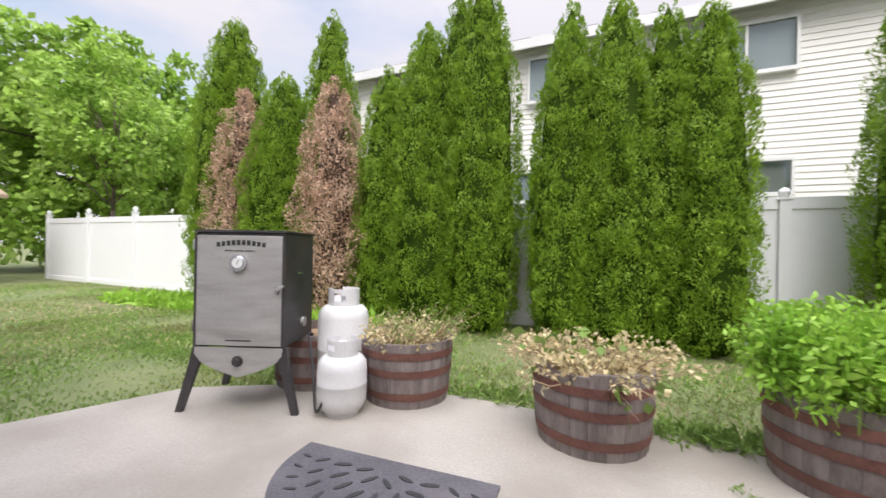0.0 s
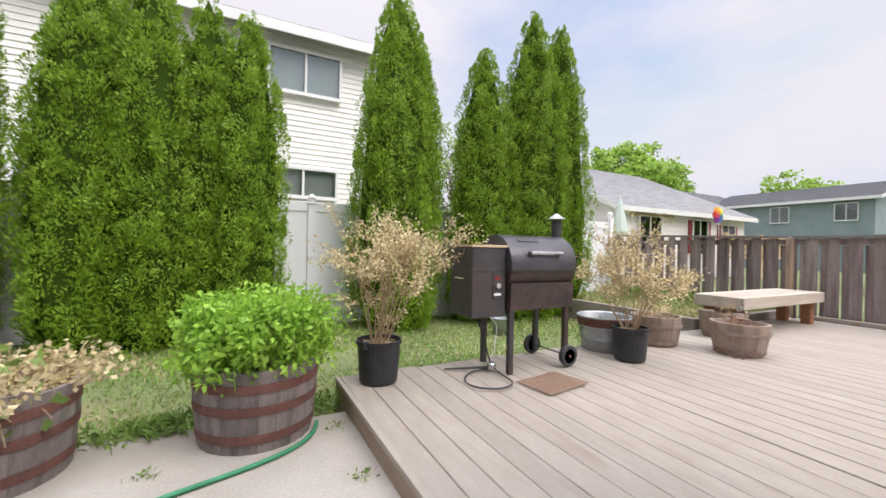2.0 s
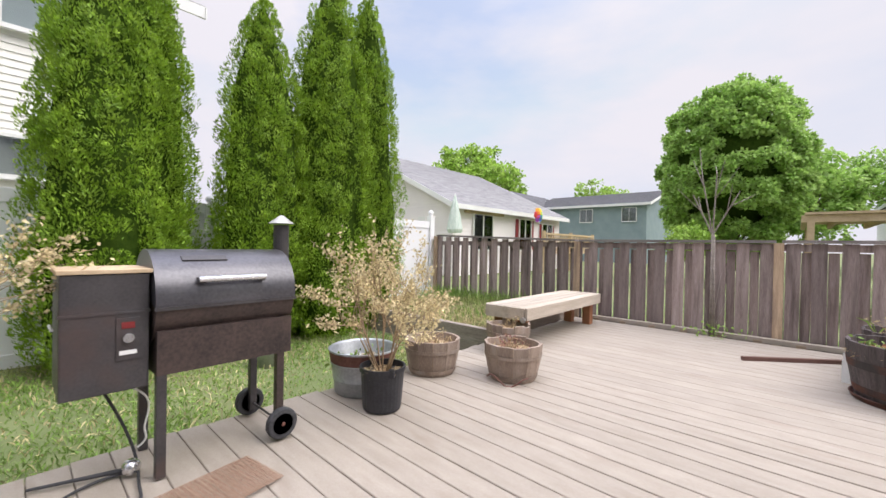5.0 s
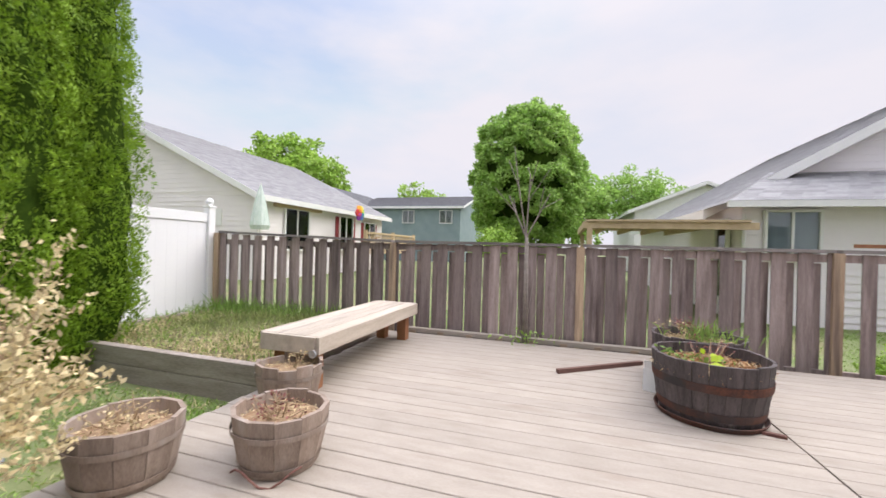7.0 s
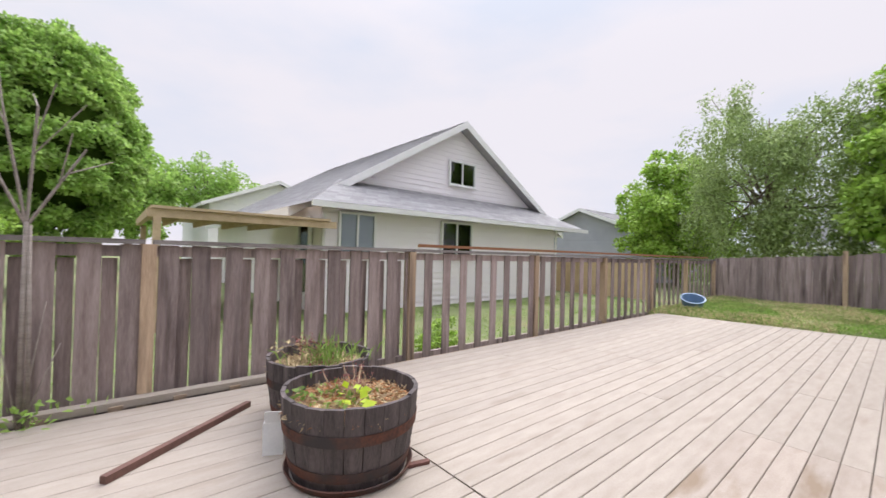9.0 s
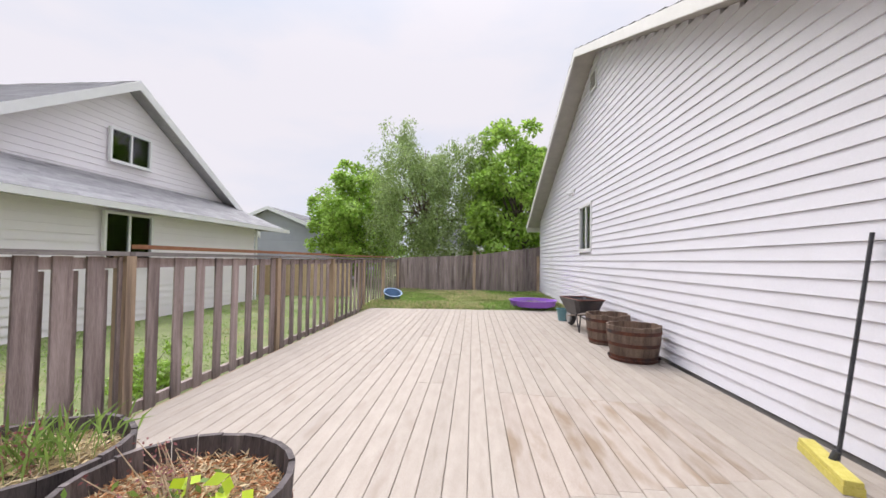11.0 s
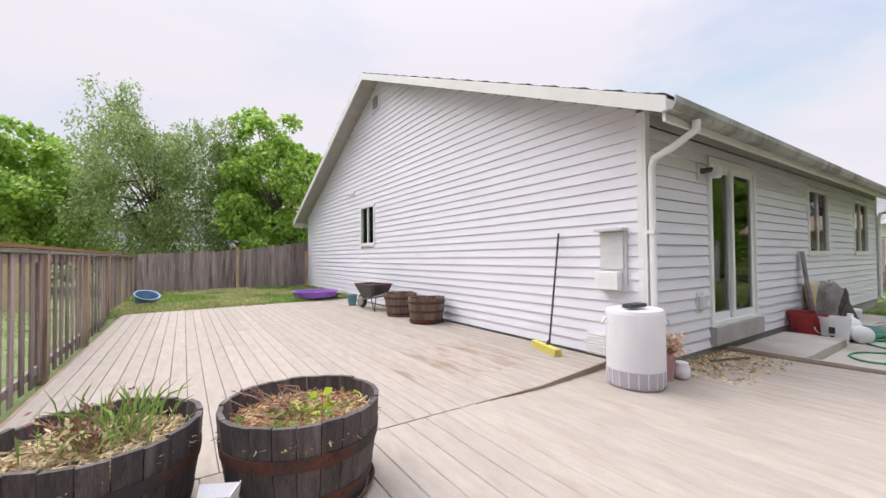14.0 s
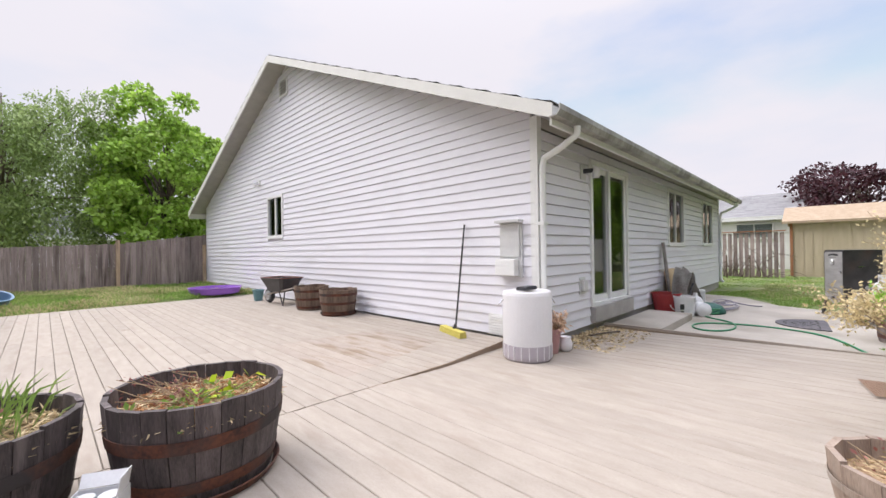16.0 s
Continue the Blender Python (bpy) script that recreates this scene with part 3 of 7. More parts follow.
def make_deck():
    rnd = random.Random(5)
    x = 1.752
    while x > -5.5:
        low = -0.075 * min(max((x + 2.3) / 2.2, 0), 1)
        y_end = riser_y(x) - 0.012 if x < -0.1 else -0.06
        deck_board(x, -3.72 + rnd.uniform(-0.02, 0.02), y_end, 0.0, low + rnd.uniform(-0.0015, 0.0015))
        x -= LOW_PITCH
    x = -0.143
    while x > -5.3:
        split = rnd.choice((2.6, 3.9, 5.1, 6.3))
        y0 = riser_y(x) + 0.002
        if -2.3 < x < -0.75:
            # a hatch of browner boards
            ya, yb = 0.62 + 0.25 * (x + 2.3), 2.38 - 0.13 * (x + 2.3)
            split = max(split, 3.9)
            deck_board(x, y0, ya - 0.002, pitch=HIGH_PITCH)
            deck_board(x, ya + 0.001, yb - 0.002, wood="deck_brown", pitch=HIGH_PITCH)
            deck_board(x, yb + 0.002, split - 0.003, pitch=HIGH_PITCH)
        else:
            deck_board(x, y0, split - 0.003, pitch=HIGH_PITCH)
        deck_board(x, split + 0.003, far_end(x), pitch=HIGH_PITCH)
        x -= HIGH_PITCH
    part("joist_bed", box(-5.4, 1.84, -3.68, 0.19, -0.42, -0.125), "under", deck, "dark framing under the boards")
    part("joist_bed", box(-5.32, -0.05, 0.45, 8.6, -0.42, -0.05), "under", deck, "dark framing under the boards")
    part("fascia", box(1.834, 1.860, -3.74, -0.06, -0.30, -0.038), "deck_side", deck, "tan board edge of the deck")
    part("edge_board", box(1.8345, 1.868, -3.745, -0.06, -0.036, -0.002, bevel=0.004), "deck", deck)
    part("fascia", box(-5.4, 1.83, -3.72, -3.695, -0.30, -0.040), "deck_side", deck, "tan board edge of the deck")
    part("fascia", box(-5.375, -5.347, 0.25, 8.7, -0.30, -0.006), "deck_side", deck, "tan board edge of the deck")
    line = [(x, riser_y(x) + 0.004, 0.05 + 0.085 * (x + 2.4) / 2.35) for x in (-2.4, -1.4, -0.05)]
    vs = [(x, y + dy, z) for x, y, deep in line for dy in (0.0, -0.010) for z in (-0.002, -deep)]
    fs = [[0, 1, 3, 2], [8, 10, 11, 9]]
    for k in (0, 4):
        fs += [[k, k + 4, k + 5, k + 1], [k + 2, k + 3, k + 7, k + 6], [k, k + 2, k + 6, k + 4], [k + 1, k + 5, k + 7, k + 3]]
    piece("riser", data_mesh("riser", vs, fs, "deck_side"), deck)


make_deck()

# ---- fences ----
FX = -5.69


def fence_board(parent, x, y, z0, z1, w=0.14, name="fence_board"):
    rnd = fence_board.rnd
    t = 0.018
    lean = rnd.uniform(-0.008, 0.008)
    vs = [(dx, dy + (lean if z else 0), z) for z in (0, z1 - z0) for dx, dy in ((-t / 2, -w / 2), (t / 2, -w / 2), (t / 2, w / 2), (-t / 2, w / 2))]
    fs = [[3, 2, 1, 0], [4, 5, 6, 7], [0, 1, 5, 4], [1, 2, 6, 5], [2, 3, 7, 6], [3, 0, 4, 7]]
    piece(name, data_mesh(name, vs, fs, "fence"), parent, Matrix.Translation((x, y, z0)))


fence_board.rnd = random.Random(11)


def make_west_fence():
    rnd = random.Random(3)
    f = thing("wooden_fence", "weathered grey-brown shadowbox board fence with tan posts", "fence")
    top = 1.33
    def top_z(y):
        return top + max(0.0, (-3.77 - y)) * 0.028
    for y in (-7.2, -3.77, -1.07, 1.65, 4.29, 6.7, 9.07, 11.5, 14.1):
        part("post", box(FX - 0.045, FX + 0.082, y - 0.05, y + 0.05, -0.4, top_z(y) - 0.03), "fence_post", f)
    y = -7.08
    while y < 14.1:
        if y < 1.6:
            fence_board(f, FX + 0.036, y, -0.20 + rnd.uniform(-0.02, 0.02), top_z(y) - 0.035, 0.145)
            fence_board(f, FX - 0.036, y + 0.128, -0.20, top_z(y) - 0.15, 0.098)
            y += 0.256
        else:
            fence_board(f, FX + 0.036, y, -0.22 + rnd.uniform(-0.02, 0.02), top_z(y) - 0.04, 0.13)
            y += 0.32
    for a, b in ((-7.15, -3.8), (-3.74, -1.1), (-1.04, 1.62), (1.68, 4.26), (4.32, 6.67), (6.73, 9.04), (9.1, 14.05)):
        za, zb = top_z(a), top_z(b)
        vs = [(FX - 0.075, a, za - 0.03), (FX + 0.085, a, za - 0.03), (FX + 0.085, b, zb - 0.03), (FX - 0.075, b, zb - 0.03), (FX - 0.075, a, za + 0.008), (FX + 0.085, a, za + 0.008), (FX + 0.085, b, zb + 0.008), (FX - 0.075, b, zb + 0.008)]
        piece("cap_rail", data_mesh("cap_rail", vs, [[3, 2, 1, 0], [4, 5, 6, 7], [0, 1, 5, 4], [1, 2, 6, 5], [2, 3, 7, 6], [3, 0, 4, 7]], "cap"), f)
        part("rail", box(FX - 0.024, FX + 0.024, a, b, min(za, zb) - 0.135, min(za, zb) - 0.045), "fence", f)
        part("rail", box(FX - 0.024, FX + 0.024, a, b, -0.12, -0.03), "fence", f)
    part("upper_cap", box(FX - 0.16, FX - 0.10, 1.9, 14.0, 1.37, 1.41), "cedar", f, "reddish cap of the boards behind")
    return f


make_west_fence()


def make_north_fence():
    f = thing("wooden_fence", "weathered grey close-boarded fence across the side yard", "fence")
    x = FX + 0.12
    k = 0
    while x < 0.0:
        top = 1.38 + 0.045 * (x + 5.6) + 0.09 * max(0.0, x + 2.6) + (0.02 if k % 2 else 0)
        vs = [(dx, dy, z) for z in (0.0, float(top) + 0.1) for dx, dy in ((-0.069, -0.009), (0.069, -0.009), (0.069, 0.009), (-0.069, 0.009))]
        piece("fence_board", data_mesh("fence_board", vs, [[3, 2, 1, 0], [4, 5, 6, 7], [0, 1, 5, 4], [1, 2, 6, 5], [2, 3, 7, 6], [3, 0, 4, 7]], "fence"), f, Matrix.Translation((x, 14.1, -0.1)))
        x += 0.142
        k += 1
    part("post", box(-2.62, -2.52, 13.98, 14.085, -0.2, 1.66), "fence_post", f)
    part("post", box(-0.12, -0.03, 13.98, 14.085, -0.2, 1.5), "fence_post", f)
    return f


make_north_fence()


def make_vinyl_fence():
    f = thing("vinyl_fence", "white vinyl privacy fence with capped posts", "fence")
    y, zb = -7.35, -0.30
    xs = [-5.6, -3.3, -0.9, 1.5, 3.9, 6.3, 8.7, 11.1, 13.5, 15.9, 18.3, 20.7]
    for x in xs:
        tall = 1.84 if x < -5 or x > 12 else 1.70
        post = part("post", box(x - 0.064, x + 0.064, y - 0.064, y + 0.064, zb - 0.2, tall, bevel=0.006), "vinyl", f)
        bm = box(x - 0.078, x + 0.078, y - 0.078, y + 0.078, tall + 0.001, tall + 0.03, bevel=0.006)
        part("post_cap", bm, "vinyl", post)
        ball = lathe([(0.045, 0), (0.04, 0.02), (0.065, 0.055), (0.068, 0.085), (0.05, 0.115), (0.012, 0.145)], 14)
        bmesh.ops.translate(ball, verts=ball.verts, vec=(x, y, tall + 0.028))
        part("finial", ball, "vinyl", post, smooth=True)
    for a, b in zip(xs, xs[1:]):
        part("rail", box(a + 0.064, b - 0.064, y - 0.03, y + 0.03, 1.58, 1.74, bevel=0.006), "vinyl", f)
        part("rail", box(a + 0.064, b - 0.064, y - 0.03, y + 0.03, zb + 0.03, zb + 0.19, bevel=0.006), "vinyl", f)
        w = (b - a - 0.14) / 12
        for k in range(12):
            x0 = a + 0.07 + k * w
            part("panel_board", box(x0 + 0.0004, x0 + w - 0.0004, y - 0.012, y + 0.012, zb + 0.18, 1.59), "vinyl", f)
    return f


make_vinyl_fence()


# ---- trees ----
ARBOR_AT = [0, 0.03, 0.12, 0.3, 0.5, 0.7, 0.85, 0.95, 1.0]
ARBOR_WIDE = [0.55, 0.78, 0.95, 1.0, 0.93, 0.76, 0.50, 0.25, 0.02]


def ribs(a, t, seed):
    """The upright swellings of an arborvitae's side."""
    return 1 + 0.09 * np.sin(a * 3 + 4 * t + seed) + 0.07 * np.sin(a * 7 - 9 * t + 2 * seed) + 0.05 * np.sin(a * 5 + 23 * t + seed)


def facing_quads(rng, at, way, face, length, width):
    """Leaf quads that point along `way` and turn their flat side towards `face`."""
    way = way / np.maximum(np.linalg.norm(way, axis=1, keepdims=True), 1e-6)
    side = np.cross(way, face)
    side /= np.maximum(np.linalg.norm(side, axis=1, keepdims=True), 1e-6)
    ln, wd = np.asarray(length).reshape(-1, 1), np.asarray(width).reshape(-1, 1)
    mid, tip = at + way * ln * 0.55, at + way * ln
    return np.stack([at, mid + side * wd / 2, tip, mid - side * wd / 2], 1)


def make_arbor(name, x, y, z0, height, radius, seed, dead=False, label=""):
    """An arborvitae: a spindle closely set with puffs of flat upright sprays over a dark core, its colour the shade
    between them.
    """
    rng = np.random.default_rng(seed)
    tree = thing(name, label, "tree", pose(x, y, z0), group="arborvitae row" if not dead else "dead arborvitae")
    per = 58 if not dead else 36
    want = int(2 * math.pi * radius * 0.74 * height * (76 if not dead else 70))
    t = rng.random(want * 4)
    t = t[rng.random(len(t)) < np.interp(t, ARBOR_AT, ARBOR_WIDE) + 0.06][:want]
    m = len(t)
    a = rng.uniform(0, 2 * math.pi, m)
    deep = rng.uniform(0.88, 1.06, m) if not dead else rng.uniform(0.55, 1.12, m)
    r = np.interp(t, ARBOR_AT, ARBOR_WIDE) * ribs(a, t, seed) * deep * radius
    zero = np.zeros(m)
    n = np.stack([np.cos(a), np.sin(a), zero + 0.22], 1)
    tan = np.stack([-np.sin(a), np.cos(a), zero], 1)
    c = np.stack([r * np.cos(a), r * np.sin(a), 0.06 + t * (height - 0.16)], 1)
    size = rng.uniform(0.065, 0.15, m) * np.interp(t, [0, 0.7, 1.0], [1.05, 0.95, 0.5]) * (1.25 if dead else 1.0)
    c, n, tan, size, k = (np.repeat(v, per, 0) for v in (c, n, tan, size[:, None], rng.normal(scale=0.30, size=(m, 3))))
    ang, rho = rng.uniform(0, 2 * math.pi, (len(c), 1)), np.sqrt(rng.random((len(c), 1)))
    u, v = rho * np.cos(ang), rho * np.sin(ang)
    up = np.array([0, 0, 1.0])
    at = c + tan * u * size * 0.85 + up * v * size * 1.35 + n * size * (1.0 * (1 - rho ** 2) - 0.25)
    way = up * 0.75 + n * 0.45 + tan * u * 0.8 + k + rng.normal(scale=0.28 if not dead else 0.6, size=at.shape)
    face = n + tan * u * 0.9 + up * (0.25 + 0.5 * v) + rng.normal(scale=0.35, size=at.shape)
    ln = rng.uniform(0.028, 0.060, len(at)) * (1.25 if dead else 1.0)
    piece("crown", quads("crown", facing_quads(rng, at, way, face, ln, ln * rng.uniform(0.24, 0.40, len(at))), "arbor_dead" if dead else "arbor"), tree)
    # solid core whose dark colour stands for shade deep between the puffs
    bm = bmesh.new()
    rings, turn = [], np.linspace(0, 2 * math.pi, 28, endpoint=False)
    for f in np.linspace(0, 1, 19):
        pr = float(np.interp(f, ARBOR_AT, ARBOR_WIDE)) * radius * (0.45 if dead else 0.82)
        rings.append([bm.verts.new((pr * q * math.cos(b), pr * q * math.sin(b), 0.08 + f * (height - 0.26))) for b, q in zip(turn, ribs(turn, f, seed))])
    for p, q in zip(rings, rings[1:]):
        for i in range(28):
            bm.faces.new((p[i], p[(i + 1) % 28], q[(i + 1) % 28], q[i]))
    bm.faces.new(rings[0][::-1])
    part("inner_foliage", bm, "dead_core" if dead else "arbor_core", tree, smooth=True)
    part("trunk", tube((0, 0, -0.1), (0, 0, height * 0.5), 0.06, 0.03), "bark", tree)
    return tree


GREEN = "tall narrow dense green arborvitae before a white fence"
ARBORS = [  # x, y, top, radius, dead
    (11.0, -6.6, 5.9, 0.95, False), (10.2, -6.2, 4.1, 0.62, True), (9.35, -6.4, 4.35, 0.78, False), (8.4, -6.6, 5.4, 0.62, False),
    (8.0, -6.2, 3.95, 0.66, True), (7.1, -6.5, 4.1, 0.58, False), (6.35, -6.5, 4.7, 0.72, False), (5.42, -6.5, 5.3, 0.60, False), (5.85, -6.7, 5.2, 0.55, False),
    (4.14, -6.5, 4.2, 0.54, False), (4.17, -6.85, 4.75, 0.5, False), (3.53, -6.5, 4.5, 0.6, False), (2.95, -6.6, 4.35, 0.45, False), (2.48, -6.5, 4.2, 0.5, False),
    (0.35, -6.55, 5.2, 0.72, False), (0.0, -6.75, 4.85, 0.5, False), (-1.3, -6.55, 4.7, 0.62, False), (-2.35, -6.5, 5.6, 0.68, False), (-3.15, -6.6, 5.65, 0.6, False),
]
for n, (ax, ay, at_, ar, dd) in enumerate(ARBORS):
    make_arbor("arborvitae", ax, ay, -0.30, at_ + 0.30, ar * (0.95 if dd else 0.78) + (0.0 if dd else 0.08), n + 1, dd, "dead brown arborvitae with bare dry twigs" if dd else GREEN)


def make_tree(name, x, y, z0, trunk_h, crown, material, label, seed, count=9000, leaf=0.16, clumps=110, lean=(0, 0), trunk_r=0.16, weep=0.0, hollow=0.35, core=False, group="", wobble=0.2):
    """A broadleaf tree: a tapered trunk, limbs that reach the clumps, and a crown of leaf clumps. crown: centre height, radius across, half height."""
    rng = np.random.default_rng(seed)
    tree = thing(name, label, "tree", pose(x, y, z0), group=group)
    cz, rx, rz = crown
    d = rng.normal(size=(clumps, 3))
    d /= np.linalg.norm(d, axis=1, keepdims=True)
    rad = rng.uniform(hollow, 1.0, (clumps, 1)) ** 0.6
    wob = 1 + wobble * (np.sin(d[:, :1] * 4 + seed) + 0.8 * np.sin(d[:, 1:2] * 6 + 2 * seed) + 0.6 * np.sin(d[:, 2:] * 7 + 3 * seed))
    c = d * rad * wob * np.array([rx, rx, rz]) + np.array([lean[0], lean[1], cz])
    per = count // clumps
    # each clump is a loose dome of leaves that face up and out
    puff = np.repeat(rx * 1.05 / clumps ** (1 / 3) * rng.uniform(0.6, 1.25, (clumps, 1)), per, 0)
    ball = rng.normal(size=(per * clumps, 3)) + np.repeat(d, per, 0) * 0.5 + (0, 0, 0.25)
    ball /= np.linalg.norm(ball, axis=1, keepdims=True)
    at = np.repeat(c, per, 0) + ball * puff * rng.uniform(0.35, 1.0, (len(ball), 1)) ** 0.6 * np.array([1, 1, 0.8])
    out = rng.normal(size=at.shape) + ball * 0.6
    out[:, 2] -= 0.35 + weep
    if weep:
        at[:, 2] -= rng.random(len(at)) ** 2 * weep * rz * 0.45
    face = ball + (0, 0, 0.5) + rng.normal(scale=0.45, size=at.shape)
    ln = leaf * rng.uniform(0.6, 1.25, len(at))
    piece("crown", quads("crown", facing_quads(rng, at, out, face, ln, ln * (0.66 if not weep else 0.4)), material), tree)
    bm = add_tube(bmesh.new(), (0, 0, -0.3), (lean[0] * 0.5, lean[1] * 0.5, trunk_h), trunk_r, trunk_r * 0.7, 10)
    add_tube(bm, (lean[0] * 0.5, lean[1] * 0.5, trunk_h), (lean[0], lean[1], cz + rz * 0.6), trunk_r * 0.7, trunk_r * 0.12, 8)
    part("trunk", bm, "bark", tree, smooth=True)
    lb = bmesh.new()
    for k in range(0, clumps, max(1, clumps // 26)):
        f = rng.uniform(0.0, 0.55)
        a = Vector((lean[0] * (0.5 + 0.5 * f), lean[1] * (0.5 + 0.5 * f), trunk_h + (cz + rz * 0.6 - trunk_h) * f))
        b = Vector(c[k])
        m = a.lerp(b, 0.5) + Vector((0, 0, 0.12 * (b - a).length))
        add_tube(lb, a, m, trunk_r * 0.32, trunk_r * 0.2, 6)
        add_tube(lb, m, b, trunk_r * 0.2, trunk_r * 0.06, 6)
    part("limb_framework", lb, "bark", tree, smooth=True)
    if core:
        # solid core, coloured dark in place of shade between the leaf clumps
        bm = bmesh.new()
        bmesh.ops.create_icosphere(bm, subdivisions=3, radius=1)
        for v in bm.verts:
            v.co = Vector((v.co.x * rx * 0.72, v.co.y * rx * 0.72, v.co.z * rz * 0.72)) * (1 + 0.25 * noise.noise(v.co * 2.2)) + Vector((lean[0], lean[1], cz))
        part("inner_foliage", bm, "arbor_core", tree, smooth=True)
    return tree


# ---- the neighbours ----
def gable_house(name, label, x0, x1, y0, y1, z0, eave, ridge, along, wall, roofmat, over=0.4, lap=0.2, faces="", trimmat="white"):
    """A house with lapped walls and a gable roof. along: the way its ridge runs. faces: the sides that get lap boards, of n e s w."""
    h = thing(name, label, "house")
    bm = box(x0, x1, y0, y1, z0, eave)
    cx, cy = (x0 + x1) / 2, (y0 + y1) / 2
    if along == "x":
        tri = [[(x, y0, eave + 0.001), (x, y1, eave + 0.001), (x, cy, ridge)] for x in (x0, x1)]
    else:
        tri = [[(x0, y, eave + 0.001), (x1, y, eave + 0.001), (cx, y, ridge)] for y in (y0, y1)]
    a, b = [[bm.verts.new(p) for p in q] for q in tri]
    bm.faces.new(a), bm.faces.new(b[::-1])
    for i in range(3):
        bm.faces.new((a[i], a[(i + 1) % 3], b[(i + 1) % 3], b[i]))
    w = part("wall", bm, wall, h)
    half = (y1 - y0) / 2 if along == "x" else (x1 - x0) / 2
    slope = (ridge - eave) / half
    sh = []
    for s in (-1, 1):
        def p(u, f, up):
            v = (half + over) * f * s
            zz = ridge + 0.05 - slope * (half + over) * f + up
            return (u, cy + v, zz) if along == "x" else (cx + v, u, zz)
        u0, u1 = (x0 - over, x1 + over) if along == "x" else (y0 - over, y1 + over)
        vs = [p(u0, 0, 0), p(u1, 0, 0), p(u1, 1, 0), p(u0, 1, 0), p(u0, 0, 0.12), p(u1, 0, 0.12), p(u1, 1, 0.12), p(u0, 1, 0.12)]
        piece("roof", data_mesh("roof", vs, [[0, 1, 2, 3], [7, 6, 5, 4], [0, 4, 5, 1], [1, 5, 6, 2], [2, 6, 7, 3], [3, 7, 4, 0]], roofmat), h)
        n = int((half + over) / 0.16)
        for k in range(n):
            for u in np.arange(u0, u1, 0.5):
                lift = 0.126 + 0.012 * ((k * 5 + int(u * 4)) % 3) / 2
                sh.append([p(u, k / n, lift), p(min(u + 0.49, u1), k / n, lift), p(min(u + 0.49, u1), (k + 1.1) / n, lift + 0.012), p(u, (k + 1.1) / n, lift + 0.012)])
        for uu in (u0 - 0.03, u1):
            vs = [p(uu, 0, -0.12), p(uu, 1.01, -0.12), p(uu, 1.01, 0.13), p(uu, 0, 0.13), p(uu + 0.03, 0, -0.12), p(uu + 0.03, 1.01, -0.12), p(uu + 0.03, 1.01, 0.13), p(uu + 0.03, 0, 0.13)]
            piece("rake_board", data_mesh("rake_board", vs, [[0, 1, 2, 3], [7, 6, 5, 4], [0, 4, 5, 1], [1, 5, 6, 2], [2, 6, 7, 3], [3, 7, 4, 0]], trimmat), h)
        q0, q1 = p(u0, 1, -0.1), p(u1, 1, 0.13)
        part("eave_board", box(min(q0[0], q1[0]) - 0.02, max(q0[0], q1[0]) + 0.02, min(q0[1], q1[1]) - 0.02, max(q0[1], q1[1]) + 0.02, q0[2], q1[2]), trimmat, h)
    tagged(piece("shingle_layer", quads("shingle_layer", sh, roofmat), h), kind="stuff")
    laps = []
    z = z0
    while z < ridge - 0.1:
        f = 0.0 if z < eave else (z + lap - eave) / (ridge - eave)
        if f < 0.97:
            ext = half * f
            ya, yb = (y0 + ext, y1 - ext) if along == "x" else (y0, y1)
            xa, xb = (x0 + ext, x1 - ext) if along == "y" else (x0, x1)
            top = z + lap if (z >= eave or z + lap < eave) else eave
            if "w" in faces and (along == "x" or z < eave):
                laps += [[(x0 - 0.022, ya, z), (x0 - 0.022, yb, z), (x0 - 0.003, yb, top), (x0 - 0.003, ya, top)], [(x0 - 0.022, ya, z), (x0 - 0.022, yb, z), (x0, yb, z), (x0, ya, z)]]
            if "e" in faces and (along == "x" or z < eave):
                laps += [[(x1 + 0.022, ya, z), (x1 + 0.022, yb, z), (x1 + 0.003, yb, top), (x1 + 0.003, ya, top)], [(x1 + 0.022, ya, z), (x1 + 0.022, yb, z), (x1, yb, z), (x1, ya, z)]]
            if "n" in faces and (along == "y" or z < eave):
                laps += [[(xa, y1 + 0.022, z), (xb, y1 + 0.022, z), (xb, y1 + 0.003, top), (xa, y1 + 0.003, top)], [(xa, y1 + 0.022, z), (xb, y1 + 0.022, z), (xb, y1, z), (xa, y1, z)]]
            if "s" in faces and (along == "y" or z < eave):
                laps += [[(xa, y0 - 0.022, z), (xb, y0 - 0.022, z), (xb, y0 - 0.003, top), (xa, y0 - 0.003, top)], [(xa, y0 - 0.022, z), (xb, y0 - 0.022, z), (xb, y0, z), (xa, y0, z)]]
        z += lap
    if laps:
        tagged(piece("lap_siding", quads("lap_siding", laps, wall), h), kind="stuff")
    return h


def house_window(h, along, u0, u1, z0, z1, d, out, blinds=False, mullions=1):
    """A window set proud on a neighbour's wall, with a sheet behind its glass: grey for an unlit room, pale behind
    blinds.
    """
    w = window("window", along, u0, u1, z0, z1, d + out * 0.10, out, "", blinds=blinds, mullions=mullions, parent=h)
    e0, e1 = sorted((d + out * 0.002, d + out * 0.024))
    # flat sheet added close behind the glass in place of a shaded room
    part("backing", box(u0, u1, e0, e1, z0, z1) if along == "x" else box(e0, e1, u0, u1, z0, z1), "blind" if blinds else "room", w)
    return w


